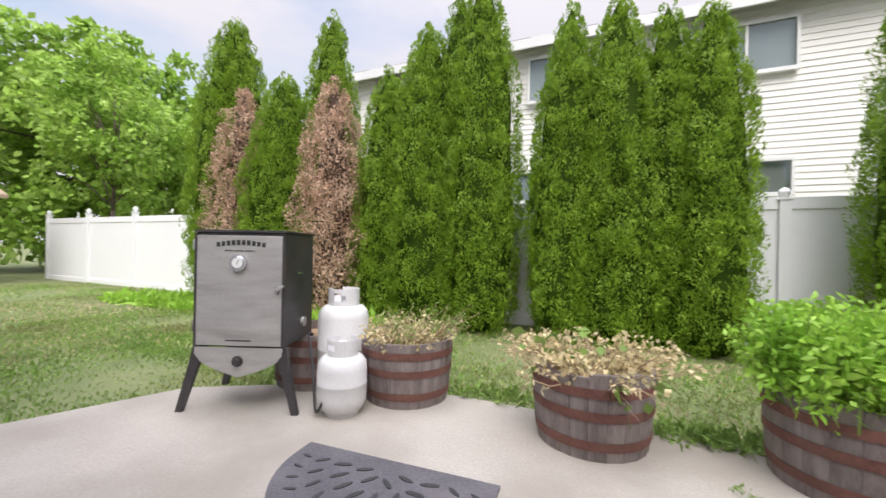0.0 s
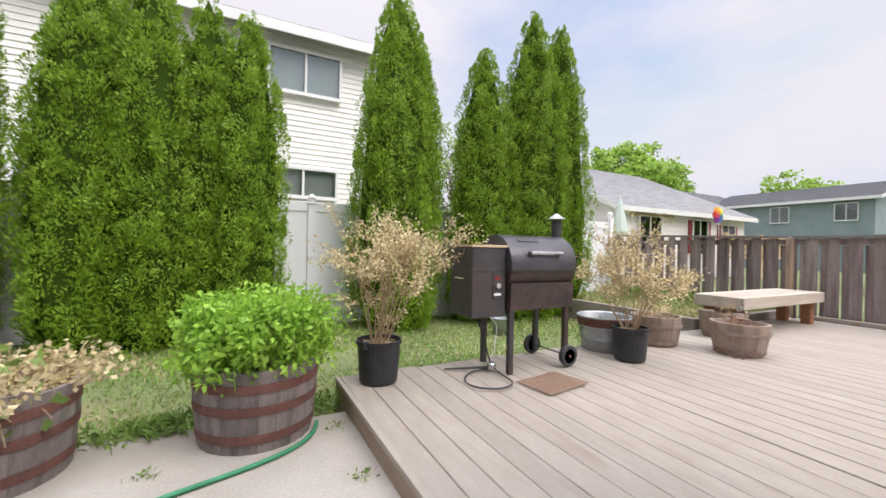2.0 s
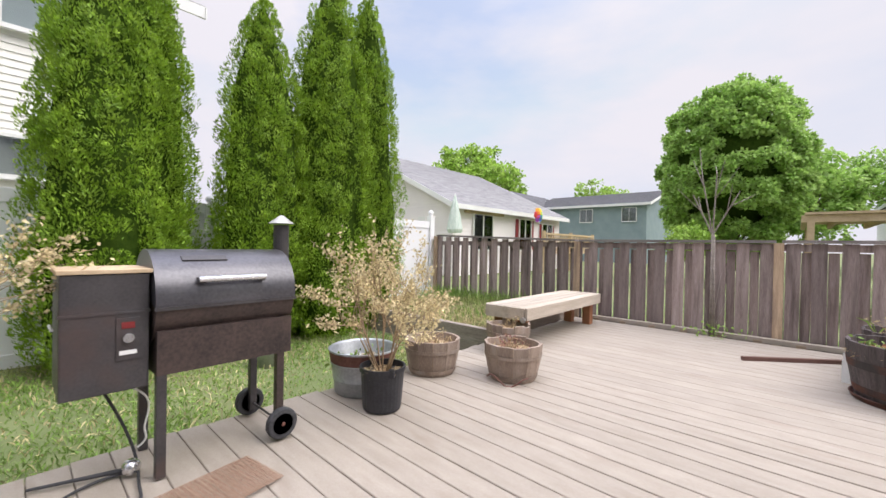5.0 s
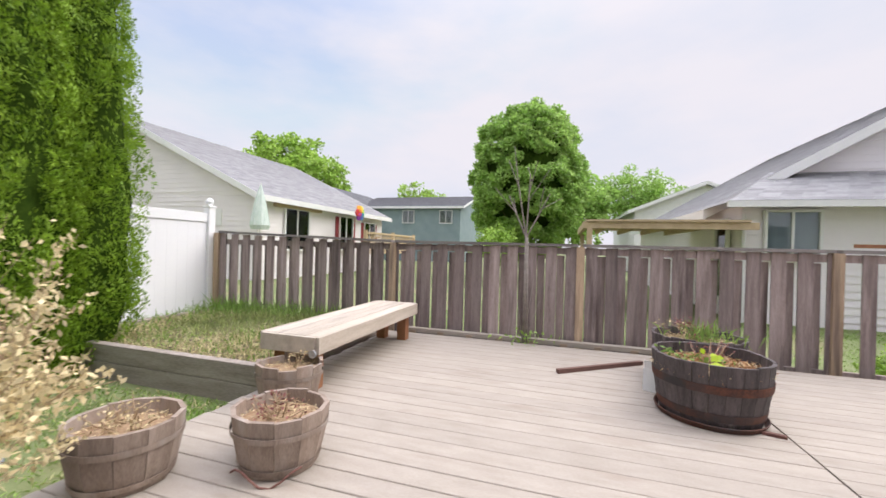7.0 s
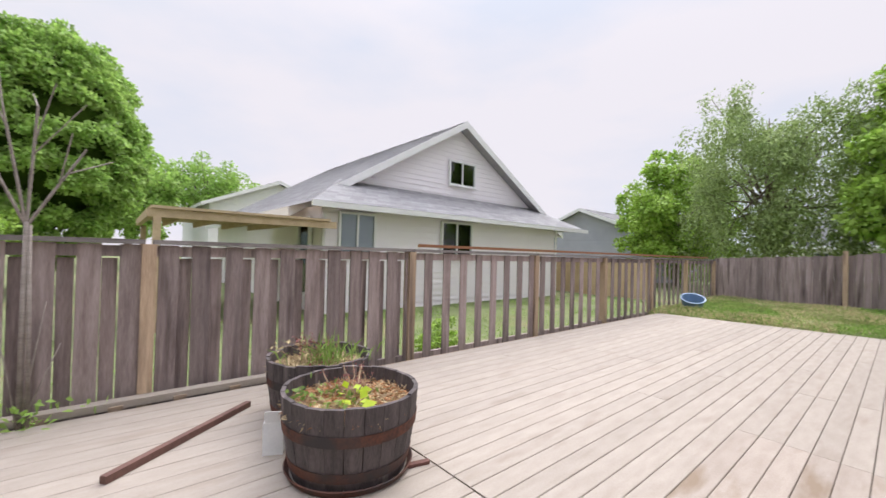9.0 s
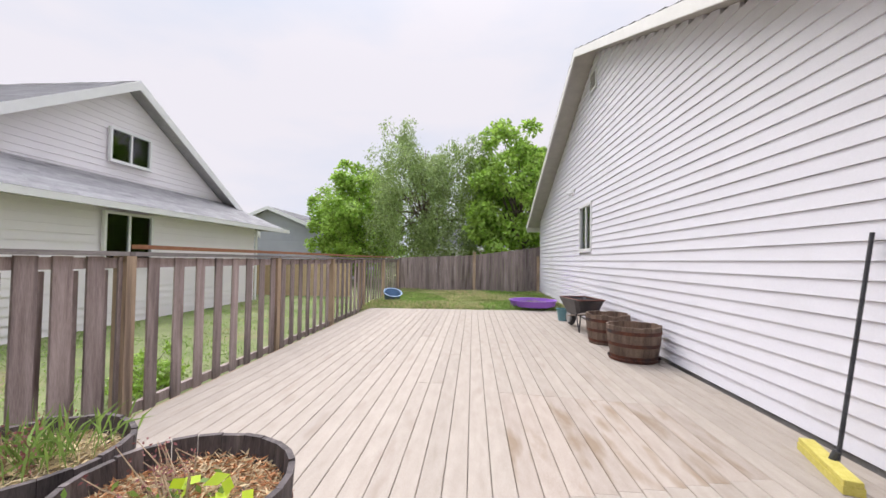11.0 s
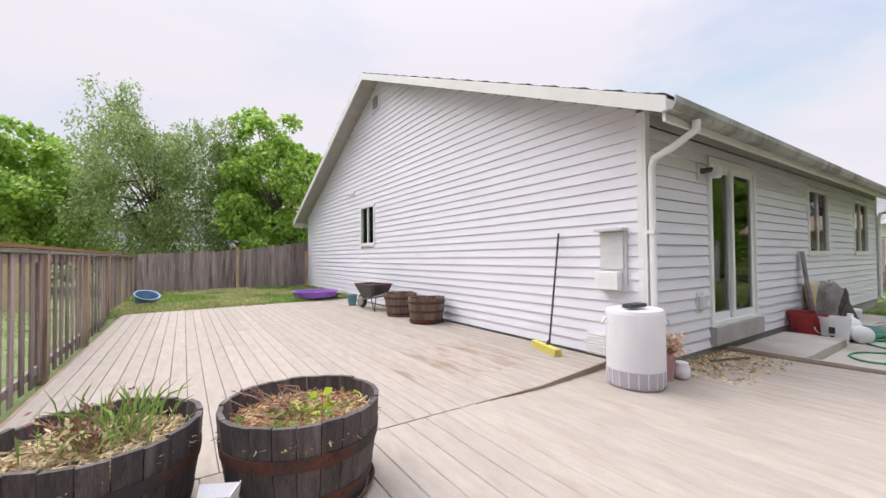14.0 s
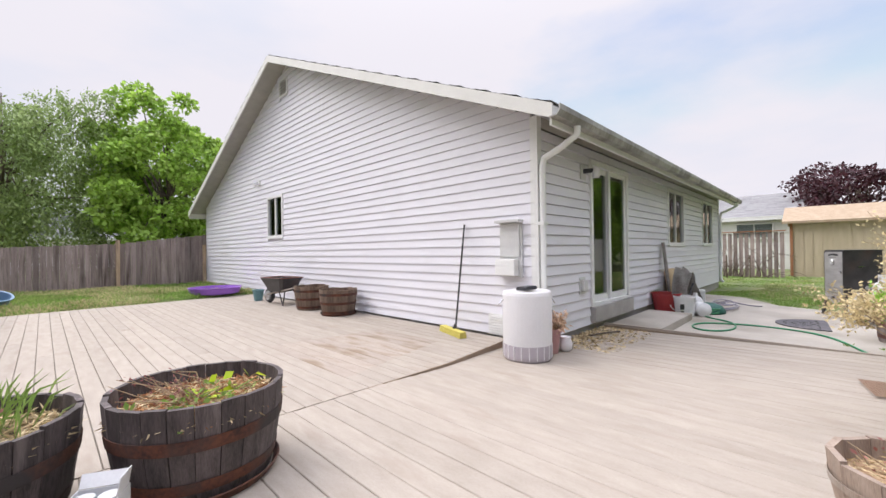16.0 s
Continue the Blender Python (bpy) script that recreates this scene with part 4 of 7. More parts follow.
two_storey = gable_house("house", "pale lap-sided two-storey house behind the white fence", -1.1, 11.6, -19.0, -10.4, -0.3, 6.0, 8.2, "x", "warm_white", "shingle", 0.45, 0.125, "nw")
for u0, u1, z0, z1 in ((0.45, 2.0, 4.6, 5.52), (0.5, 1.98, 2.2, 2.8), (4.5, 6.0, 2.2, 2.85), (4.4, 5.5, 4.6, 5.58), (8.4, 9.9, 4.6, 5.52)):
    house_window(two_storey, "x", u0, u1, z0, z1, -10.4, 1, blinds=z0 > 4 or u0 > 4)


def make_white_house():
    h = gable_house("house", "cream lap-sided house with a gable window and a shingled skirt roof", -23.0, -12.2, 2.6, 14.1, -0.3, 2.5, 5.92, "x", "pale", "shingle", 0.42, 0.17, "es")
    part("wall", box(-12.19, -10.76, 2.6, 12.4, -0.3, 2.42), "pale", h)
    laps = []
    z = -0.3
    while z < 2.3:
        laps += [[(-10.735, 2.6, z), (-10.735, 12.4, z), (-10.757, 12.4, z + 0.17), (-10.757, 2.6, z + 0.17)], [(-10.735, 2.6, z), (-10.735, 12.4, z), (-10.76, 12.4, z), (-10.76, 2.6, z)]]
        laps += [[(-12.19, 2.58, z), (-10.76, 2.58, z), (-10.76, 2.598, z + 0.17), (-12.19, 2.598, z + 0.17)]]
        z += 0.17
    tagged(piece("lap_siding", quads("lap_siding", laps, "pale"), h), kind="stuff")
    sh = []
    n = 14
    for k in range(n):
        f0, f1 = k / n, (k + 1.1) / n
        def edge(f):
            return -12.28 + 1.98 * f, 3.75 - 1.6 * f, 12.95 + 1.2 * f, 3.42 - 1.0 * f
        (xa, la, ra, za), (xb, lb, rb, zb) = edge(f0), edge(f1)
        for i in range(28):
            u0, u1 = i / 28, (i + 0.97) / 28
            sh.append([(xa, la + (ra - la) * u0, za), (xa, la + (ra - la) * u1, za), (xb, lb + (rb - lb) * u1, zb + 0.012), (xb, lb + (rb - lb) * u0, zb + 0.012)])
        for i in range(5):
            u0, u1 = i / 5, (i + 0.97) / 5
            ya, yb = la, lb
            sh.append([(xa - 1.9 * (f0 + 0.05) * u0, ya, za), (xa - 1.9 * (f0 + 0.05) * u1, ya, za), (xb - 1.9 * (f1 + 0.05) * u1, yb, zb + 0.012), (xb - 1.9 * (f1 + 0.05) * u0, yb, zb + 0.012)])
    tagged(piece("skirt_shingles", quads("skirt_shingles", sh, "shingle"), h), "grey shingled skirt roof below the gable", kind="stuff")
    vs = [(-12.28, 3.75, 3.37), (-12.28, 12.95, 3.37), (-10.3, 14.15, 2.37), (-10.3, 2.15, 2.37), (-12.28, 3.75, 2.37), (-12.28, 12.95, 2.37)]
    piece("skirt_roof", data_mesh("skirt_roof", vs, [[0, 1, 2, 3], [3, 2, 5, 4], [0, 3, 4], [1, 5, 2]], "shingle"), h)
    part("eave_board", box(-10.31, -10.24, 2.15, 14.15, 2.32, 2.46), "white", h)
    part("downpipe", tube((-10.7, 12.45, -0.3), (-10.7, 12.45, 2.35), 0.045), "white", h)
    part("downpipe", tube((-10.7, 2.62, -0.3), (-10.7, 2.62, 2.2), 0.045), "white", h)
    house_window(h, "y", 3.05, 4.0, 1.25, 2.24, -10.76, 1, blinds=True)
    house_window(h, "y", 6.4, 7.6, 1.25, 2.24, -10.76, 1, blinds=True)
    house_window(h, "y", 7.9, 9.1, 3.85, 4.64, -12.2, 1, blinds=True)
    house_window(h, "x", -12.0, -11.3, 0.2, 2.1, 2.6, -1, mullions=0)
    return h


make_white_house()


def make_patio_cover():
    c = thing("pergola", "bare timber patio cover on posts beside a house", "pergola")
    part("roof_panel", box(-14.5, -10.2, -0.8, 2.58, 1.98, 2.03), "timber", c)
    part("beam", box(-10.35, -10.25, -0.85, 2.75, 1.82, 1.975), "timber", c)
    part("beam", box(-14.4, -10.4, -0.85, -0.75, 1.82, 1.975), "timber", c)
    for y in (-0.3, 0.4, 1.1, 1.8):
        part("rafter", box(-14.4, -10.4, y, y + 0.06, 1.84, 1.977), "timber", c)
    for x, y in ((-10.3, -0.7), (-14.3, -0.7)):
        part("post", box(x - 0.06, x + 0.06, y - 0.06, y + 0.06, -0.3, 1.82), "timber", c)


make_patio_cover()

M["red"] = mat("dark_red_paint", (0.20, 0.025, 0.03), (0.28, 0.04, 0.045), 4, 0.6, 0.05)
beige = gable_house("house", "beige lap-sided house with red shutters and a grey roof", -23.8, -12.8, -27.3, -12.9, -0.3, 3.15, 6.55, "x", "beige", "shingle", 0.45, 0.2, "en")
for u0, u1, z0, z1 in ((-15.9, -14.3, 1.0, 2.75), (-19.9, -18.6, 1.0, 2.75), (-22.6, -21.3, 1.5, 2.6)):
    house_window(beige, "x", u0, u1, z0, z1, -12.9, 1)
    for s in (u0 - 0.35, u1 + 0.07):
        if u0 < -16:
            part("shutter", box(s, s + 0.28, -12.872, -12.83, z0, z1), "red", beige, "dark red shutter")
part("awning_rail", box(-16.8, -13.6, -12.87, -12.7, 2.78, 2.92), "timber", beige)
part("vent", box(-12.79, -12.76, -15.2, -14.7, 1.9, 2.6), "white", beige)
M["lattice"] = mat("tan_lattice", (0.50, 0.37, 0.21), (0.64, 0.50, 0.32), 4, 0.8, 0.1)
lat = thing("lattice_rail", "tan lattice railing on a raised deck", "railing")
for k in range(26):
    x = -26 + k * 0.25
    part("slat", add_tube(bmesh.new(), (x, -11.5, 0.9), (x + 0.8, -11.5, 1.9), 0.03, sides=4), "lattice", lat)
    part("slat", add_tube(bmesh.new(), (x + 0.8, -11.46, 0.9), (x, -11.46, 1.9), 0.03, sides=4), "lattice", lat)
part("rail", box(-26, -19, -11.56, -11.4, 1.9, 2.0), "lattice", lat)
part("rail", box(-26, -19, -11.56, -11.4, 0.8, 0.9), "lattice", lat)
for x in (-26, -22.5, -19):
    part("post", box(x - 0.08, x + 0.08, -11.56, -11.4, -0.4, 2.1), "lattice", lat)

M["umbrella"] = mat("striped_umbrella_cloth", (0.42, 0.54, 0.46), (0.70, 0.74, 0.70), 9, 0.85, 0.2, 30, stretch=(3, 3, 0.3))
umb = thing("patio_umbrella", "closed green and white striped patio umbrella", "umbrella", pose(-12.25, -12.3, 0))
part("pole", tube((0, 0, -0.4), (0, 0, 3.5), 0.025), "white", umb)
part("canopy", lathe([(0.30, 1.75), (0.34, 1.9), (0.24, 2.5), (0.14, 3.0), (0.03, 3.42), (0.0, 3.43)], 14, 0.35), "umbrella", umb)
spin = thing("garden_spinner", "rainbow coloured round garden wind spinner", "spinner", pose(-18.6, -11.6, 2.95))
for k, c in enumerate(((0.7, 0.05, 0.05), (0.8, 0.35, 0.03), (0.8, 0.7, 0.05), (0.1, 0.5, 0.1), (0.05, 0.25, 0.7), (0.35, 0.08, 0.5))):
    m = mat("spinner_cloth", c, tuple(v * 0.8 for v in c), 4, 0.6, 0)
    a = k * math.pi / 3
    part("petal", add_tube(bmesh.new(), (0.22 * math.cos(a), 0, 0.22 * math.sin(a)), (0.24 * math.cos(a), 0.06, 0.24 * math.sin(a)), 0.22, 0.18, 12), m, spin)
part("stake", tube((0, 0.03, -3.3), (0, 0.03, -0.2), 0.015), "white", spin)

teal = gable_house("house", "grey-teal two-storey house in the distance", -52.0, -40.0, -24.0, -11.8, -0.3, 5.6, 7.3, "y", "teal", "shingle_dark", 0.5, 0.22, "ens")
for y0 in (-14.0, -18.3):
    house_window(teal, "y", y0, y0 + 1.3, 3.9, 5.2, -40.0, 1)
teal_wing = gable_house("house", "grey-teal gabled wing of a distant house", -46.0, -38.2, -29.5, -22.0, -0.3, 5.2, 7.4, "x", "teal", "shingle_dark", 0.5, 0.22, "en")
far_house = gable_house("house", "pale distant house with a dark gable roof", -46.0, -33.0, 3.8, 13.0, -0.3, 4.5, 6.4, "x", "white", "shingle_dark", 0.5, 0.25, "es")
grey_house = gable_house("house", "grey single-storey house beyond the side fence", -24.0, -12.0, 27.0, 36.0, -0.3, 2.6, 5.0, "y", "greyhouse", "shingle", 0.5, 0.25, "es")
street_house = gable_house("house", "pale house across the street behind trees", -9.0, 6.0, 40.0, 50.0, -0.3, 2.7, 5.0, "x", "pale", "shingle_dark", 0.5, 0.25, "s")
for u in (-6.0, -1.0, 3.0):
    house_window(street_house, "x", u, u + 1.5, 0.8, 2.1, 40.0, -1)
east_house = gable_house("house", "white house with a grey roof behind the back fence", 26.0, 36.0, -2.0, 6.5, -0.3, 2.9, 4.6, "y", "white", "shingle", 0.4, 0.25, "w")
house_window(east_house, "y", -0.3, 1.4, 1.7, 2.5, 26.0, -1)
white_wing = gable_house("house", "white two-storey wing behind the back fence", 27.0, 36.0, 3.6, 9.0, -0.3, 4.0, 5.4, "x", "white", "shingle", 0.4, 0.25, "w")
south_far = gable_house("house", "pale house with a grey roof beyond the white fence", 30.0, 44.0, -34.0, -22.0, -0.3, 6.2, 9.0, "x", "white", "shingle", 0.5, 0.25, "nw")
house_window(south_far, "x", 36.0, 38.0, 3.0, 4.6, -22.0, 1)


def make_shed():
    s = thing("garden_shed", "tan vertical-boarded garden shed with a low brown roof", "shed")
    part("wall", box(19.2, 22.6, -5.5, -1.45, -0.3, 2.2), "tan", s)
    for k in range(14):
        y = -5.45 + k * 0.3
        part("batten", box(19.18, 19.2, y, y + 0.012, -0.25, 2.2), "tan", s)
    for k in range(11):
        x = 19.3 + k * 0.3
        part("batten", box(x, x + 0.012, -1.45, -1.43, -0.25, 2.2), "tan", s)
        part("batten", box(x, x + 0.012, -5.52, -5.5, -0.25, 2.2), "tan", s)
    M["shed_roof"] = mat("tan_shed_shingles", (0.34, 0.25, 0.17), (0.46, 0.36, 0.26), 5, 0.9, 0.4, 40)
    vs = [(18.9, -5.8, 2.25), (18.9, -1.15, 2.25), (20.9, -1.15, 3.0), (20.9, -5.8, 3.0), (22.9, -1.15, 2.25), (22.9, -5.8, 2.25)]
    vs += [(x, y, z - 0.1) for x, y, z in vs]
    piece("roof", data_mesh("roof", vs, [[0, 1, 2, 3], [3, 2, 4, 5], [6, 9, 8, 7], [9, 11, 10, 8], [0, 6, 7, 1], [1, 7, 8, 2], [2, 8, 10, 4], [4, 10, 11, 5], [5, 11, 9, 3], [3, 9, 6, 0]], "shed_roof"), s)
    part("corner_post", box(19.12, 19.2, -1.5, -1.40, -0.3, 2.2), "cedar", s)


make_shed()


def make_back_fence():
    f = thing("wooden_fence", "brown weathered board fence behind the lawn", "fence")
    y = -1.3
    k = 0
    while y < 14:
        part("fence_board", box(17.6 + 0.01 * (k % 2), 17.625 + 0.01 * (k % 2), y, y + 0.14, -0.3, 1.74 + 0.02 * (k % 3)), "fence", f)
        y += 0.20
        k += 1
    part("cap_rail", box(17.52, 17.7, -1.35, 14.0, 1.79, 1.83), "cedar", f)
    for k in range(9):
        y = -1.2 + 0.9 * k
        part("lattice_slat", add_tube(bmesh.new(), (17.72, y, 0.1), (17.72, y + 0.5, 1.5), 0.012, sides=4), "cap", f)


make_back_fence()


def make_vine():
    """A tangle of bare brown stems before the back fence."""
    g = np.random.default_rng(63)
    v = thing("bare_vine", "tangled bare brown vine stems before a board fence", "vine")
    bm = bmesh.new()
    for k in range(46):
        a = Vector((17.35 + g.normal(scale=0.06), g.uniform(-0.9, 3.2), -0.3))
        way = Vector((0, g.normal(scale=0.5), 1)).normalized()
        r = 0.022
        for j in range(9):
            way = (way + Vector((g.normal(scale=0.08), g.normal(scale=0.42), -0.16 * j / 4 + g.normal(scale=0.2)))).normalized()
            b = a + way * g.uniform(0.18, 0.3)
            b.x = min(max(b.x, 17.15), 17.5)
            b.z = min(max(b.z, -0.25), 1.65)
            add_tube(bm, a, b, r, r * 0.86, 5, caps=False)
            a, r = b, r * 0.86
    tagged(part("stem_tangle", bm, "bark", v), kind="stuff")
    for y in (0.55, -0.25):
        p = thing("stake", "thin dark metal stake with a white tip", "stake", pose(16.6, y, -0.35), group="garden stakes")
        part("shaft", box(-0.02, 0.02, -0.02, 0.02, 0, 1.15), "under", p)
        part("tip", box(-0.022, 0.022, -0.022, 0.022, 1.152, 1.35), "white", p, "white painted tip")


make_vine()


def make_tan_fence():
    f = thing("wooden_fence", "tan board fence across the neighbouring lawn", "fence")
    for k in range(38):
        x = -13.4 + 0.15 * k
        part("fence_board", box(x, x + 0.142, 14.5, 14.52, -0.35, 1.15 + 0.01 * (k % 2)), "lattice", f)
    for z in (0.0, 0.9):
        part("rail", box(-13.4, -7.7, 14.521, 14.56, z, z + 0.09), "lattice", f)


make_tan_fence()
make_tree("shrub", -6.4, 2.75, -0.55, 0.2, (0.42, 0.34, 0.3), "leaf", "small bright green clipped shrub behind the fence", 38, 2600, 0.05, 60, trunk_r=0.02)

# ---- trees around ----
make_tree("maple_tree", 26.5, -12.0, -0.3, 2.8, (5.9, 5.4, 4.6), "leaf", "broad leafy green maple behind a white fence", 21, 36000, 0.36, 260, trunk_r=0.3)
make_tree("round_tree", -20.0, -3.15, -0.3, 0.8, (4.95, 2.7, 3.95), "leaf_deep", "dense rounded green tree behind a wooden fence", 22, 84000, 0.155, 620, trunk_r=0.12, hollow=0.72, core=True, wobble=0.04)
make_tree("maple_tree", -44.0, -36.0, -0.3, 4.0, (10.5, 6.2, 5.0), "leaf", "green tree beyond the rooftops", 23, 14000, 0.55, 130, trunk_r=0.4)
make_tree("maple_tree", -62.0, -24.0, -0.3, 4.0, (8.8, 4.0, 2.8), "leaf", "green tree far behind a house", 24, 3000, 0.5, 60, trunk_r=0.4)
make_tree("broadleaf_tree", -38.0, -0.4, -0.3, 2.5, (5.6, 3.3, 3.0), "leaf_deep", "leafy green tree beyond the fence", 25, 14000, 0.36, 130, trunk_r=0.3)
make_tree("broadleaf_tree", -54.0, 7.0, -0.3, 2.5, (7.6, 5.2, 3.2), "leaf_deep", "leafy green tree beyond the fence", 26, 14000, 0.36, 130, trunk_r=0.3)
make_tree("broadleaf_tree", -10.4, 24.5, -0.3, 1.8, (4.1, 3.6, 3.6), "leaf", "bright green leafy tree behind the side fence", 27, 30000, 0.24, 170, trunk_r=0.2)
make_tree("broadleaf_tree", 0.0, 20.0, -0.3, 1.8, (4.6, 3.0, 4.1), "leaf", "bright green leafy tree beside the gable", 28, 30000, 0.24, 170, trunk_r=0.2)
make_tree("birch_tree", -5.4, 20.5, -0.3, 2.2, (5.5, 3.0, 4.0), "leaf_birch", "weeping birch with thin drooping bare twigs", 29, 42000, 0.18, 170, weep=1.0, trunk_r=0.16)
make_tree("broadleaf_tree", -10.5, -24.0, -0.3, 2.2, (5.2, 2.6, 4.2), "leaf_birch", "thin airy tree beside the two-storey house", 30, 5000, 0.22, 70, trunk_r=0.14)
make_tree("plum_tree", 27.0, -3.8, -0.3, 1.5, (3.9, 3.0, 2.2), "leaf_plum", "dark red-leaved plum tree behind a shed", 31, 9000, 0.22, 110, trunk_r=0.16)
make_tree("maple_tree", 19.6, -8.6, -0.3, 2.4, (5.0, 2.2, 2.3), "leaf", "young leafy maple by the shed", 32, 9000, 0.2, 80, trunk_r=0.09)
make_tree("broadleaf_tree", 24.0, 14.0, -0.3, 3.0, (6.9, 2.2, 1.8), "leaf", "green treetop above the roof", 33, 2500, 0.3, 45, trunk_r=0.16)
make_tree("broadleaf_tree", -21.0, 15.5, -0.3, 1.5, (3.4, 1.6, 1.9), "leaf_birch", "slender tree beyond the cream house", 34, 2500, 0.22, 40, trunk_r=0.1)
make_tree("shrub", -16.3, -4.0, -0.3, 0.5, (1.75, 0.95, 0.75), "leaf", "yellow-green rounded shrub behind the fence", 35, 3000, 0.12, 50, trunk_r=0.05)
make_tree("broadleaf_tree", -40.0, 30.0, -0.3, 2.0, (3.6, 4.5, 2.4), "leaf_deep", "leafy green tree in the distance", 36, 4000, 0.4, 60, trunk_r=0.25)
make_tree("broadleaf_tree", 10.5, 30.0, -0.3, 2.0, (4.6, 4.5, 3.6), "leaf_deep", "leafy green tree behind the house", 37, 5000, 0.4, 80, trunk_r=0.25)


def bare_branch(bm, rng, a, way, length, r, depth):
    b = a + way * length
    add_tube(bm, a, b, r, r * 0.7, 6, caps=False)
    if depth:
        for k in range(2 + int(rng.integers(0, 2))):
            f = rng.uniform(0.45, 1.0)
            w = (way + Vector(rng.normal(scale=0.34, size=3))).normalized()
            bare_branch(bm, rng, a.lerp(b, f), w, length * rng.uniform(0.45, 0.75), r * 0.55, depth - 1)


def make_sapling():
    rng = np.random.default_rng(8)
    s = thing("sapling", "bare thin tan sapling standing against the fence", "tree", pose(-5.47, -1.77, -0.02))
    bm = bmesh.new()
    add_tube(bm, (0, 0, -0.2), (0, 0, 1.45), 0.018, 0.015, 8)
    add_tube(bm, (0.02, 0.05, -0.2), (0.01, 0.02, 1.43), 0.014, 0.011, 8)
    for w, l in (((0.0, 0.04, 1), 0.85), ((0.02, -0.42, 1), 0.62), ((0.0, 0.50, 1), 0.66), ((0.05, -0.16, 1), 0.8)):
        bare_branch(bm, rng, Vector((0, 0, 1.42)), Vector(w).normalized(), l, 0.011, 1)
    for dy, l in ((0.12, 0.9), (-0.1, 0.7), (0.2, 0.6)):
        add_tube(bm, (0.02, 0, 0.0), (0.08, dy, l), 0.007, 0.003, 5)
    part("stem", bm, "bed", s, smooth=True)
    at = rng.normal(scale=(0.08, 0.16, 0.05), size=(60, 3)) + (0.06, 0.05, 0.08)
    piece("leaves", quads("leaves", leaves(rng, at, rng.normal(size=at.shape) + (0, 0, 0.6), np.full(60, 0.07), np.full(60, 0.04)), "leaf_deep"), s)


make_sapling()

# ---- barrels and pots ----
M["stave"] = mat("weathered_barrel_stave", (0.13, 0.105, 0.10), (0.30, 0.25, 0.235), 2.5, 0.85, 0.6, 30, stretch=(7, 7, 0.8), rand=0.16, stain=(0.34, 0.30, 0.28), stain_at=0.62)
M["stave_dark"] = mat("dark_stained_stave", (0.035, 0.028, 0.029), (0.125, 0.10, 0.098), 3.5, 0.7, 0.5, 30, stretch=(7, 7, 0.8), rand=0.3, stain=(0.24, 0.20, 0.19), stain_at=0.66)
M["rust"] = mat("rusty_hoop_iron", (0.12, 0.05, 0.042), (0.24, 0.115, 0.09), 6, 0.8, 0.5, 60, metal=0.15, stain=(0.10, 0.06, 0.05))
M["hoop_dark"] = mat("dark_rusted_hoop", (0.05, 0.026, 0.022), (0.19, 0.068, 0.038), 7, 0.8, 0.4, 60, metal=0.1, stain=(0.05, 0.042, 0.042), stain_at=0.52)
M["mulch"] = mat("dry_mulch", (0.20, 0.11, 0.06), (0.42, 0.30, 0.18), 14, 0.95, 0.9, 60)
M["small_stave"] = mat("small_tub_stave", (0.21, 0.155, 0.12), (0.38, 0.30, 0.245), 2.5, 0.8, 0.5, 30, stretch=(6, 6, 0.9), rand=0.15, stain=(0.36, 0.31, 0.27), stain_at=0.6)
M["mint"] = mat("mint_leaves", (0.24, 0.46, 0.04), (0.44, 0.66, 0.11), 4, 0.5, 0, 12, island=0.25, trans=0.4)
M["dry_leaf"] = mat("dry_cream_leaves", (0.54, 0.44, 0.23), (0.78, 0.68, 0.43), 5, 0.8, 0, 12, island=0.3, trans=0.35)
M["twig"] = mat("dry_twigs", (0.26, 0.18, 0.10), (0.42, 0.31, 0.20), 6, 0.9, 0.2, 30)
M["weed"] = mat("green_weed_leaves", (0.15, 0.26, 0.05), (0.30, 0.42, 0.11), 4, 0.6, 0, 12, island=0.3, trans=0.35)
M["red_weed"] = mat("reddish_weed", (0.20, 0.06, 0.07), (0.36, 0.16, 0.13), 4, 0.7, 0, 12, island=0.3, trans=0.2)
M["lime"] = mat("lime_leaf", (0.45, 0.62, 0.03), (0.58, 0.72, 0.06), 4, 0.5, 0, 12, trans=0.4)
M["rust_chips"] = mat("red_brown_needle_litter", (0.30, 0.12, 0.05), (0.50, 0.26, 0.12), 10, 0.9, 0, 30, island=0.35)
M["straw"] = mat("straw_litter", (0.40, 0.30, 0.16), (0.66, 0.54, 0.34), 4, 0.9, 0, 12, island=0.35)


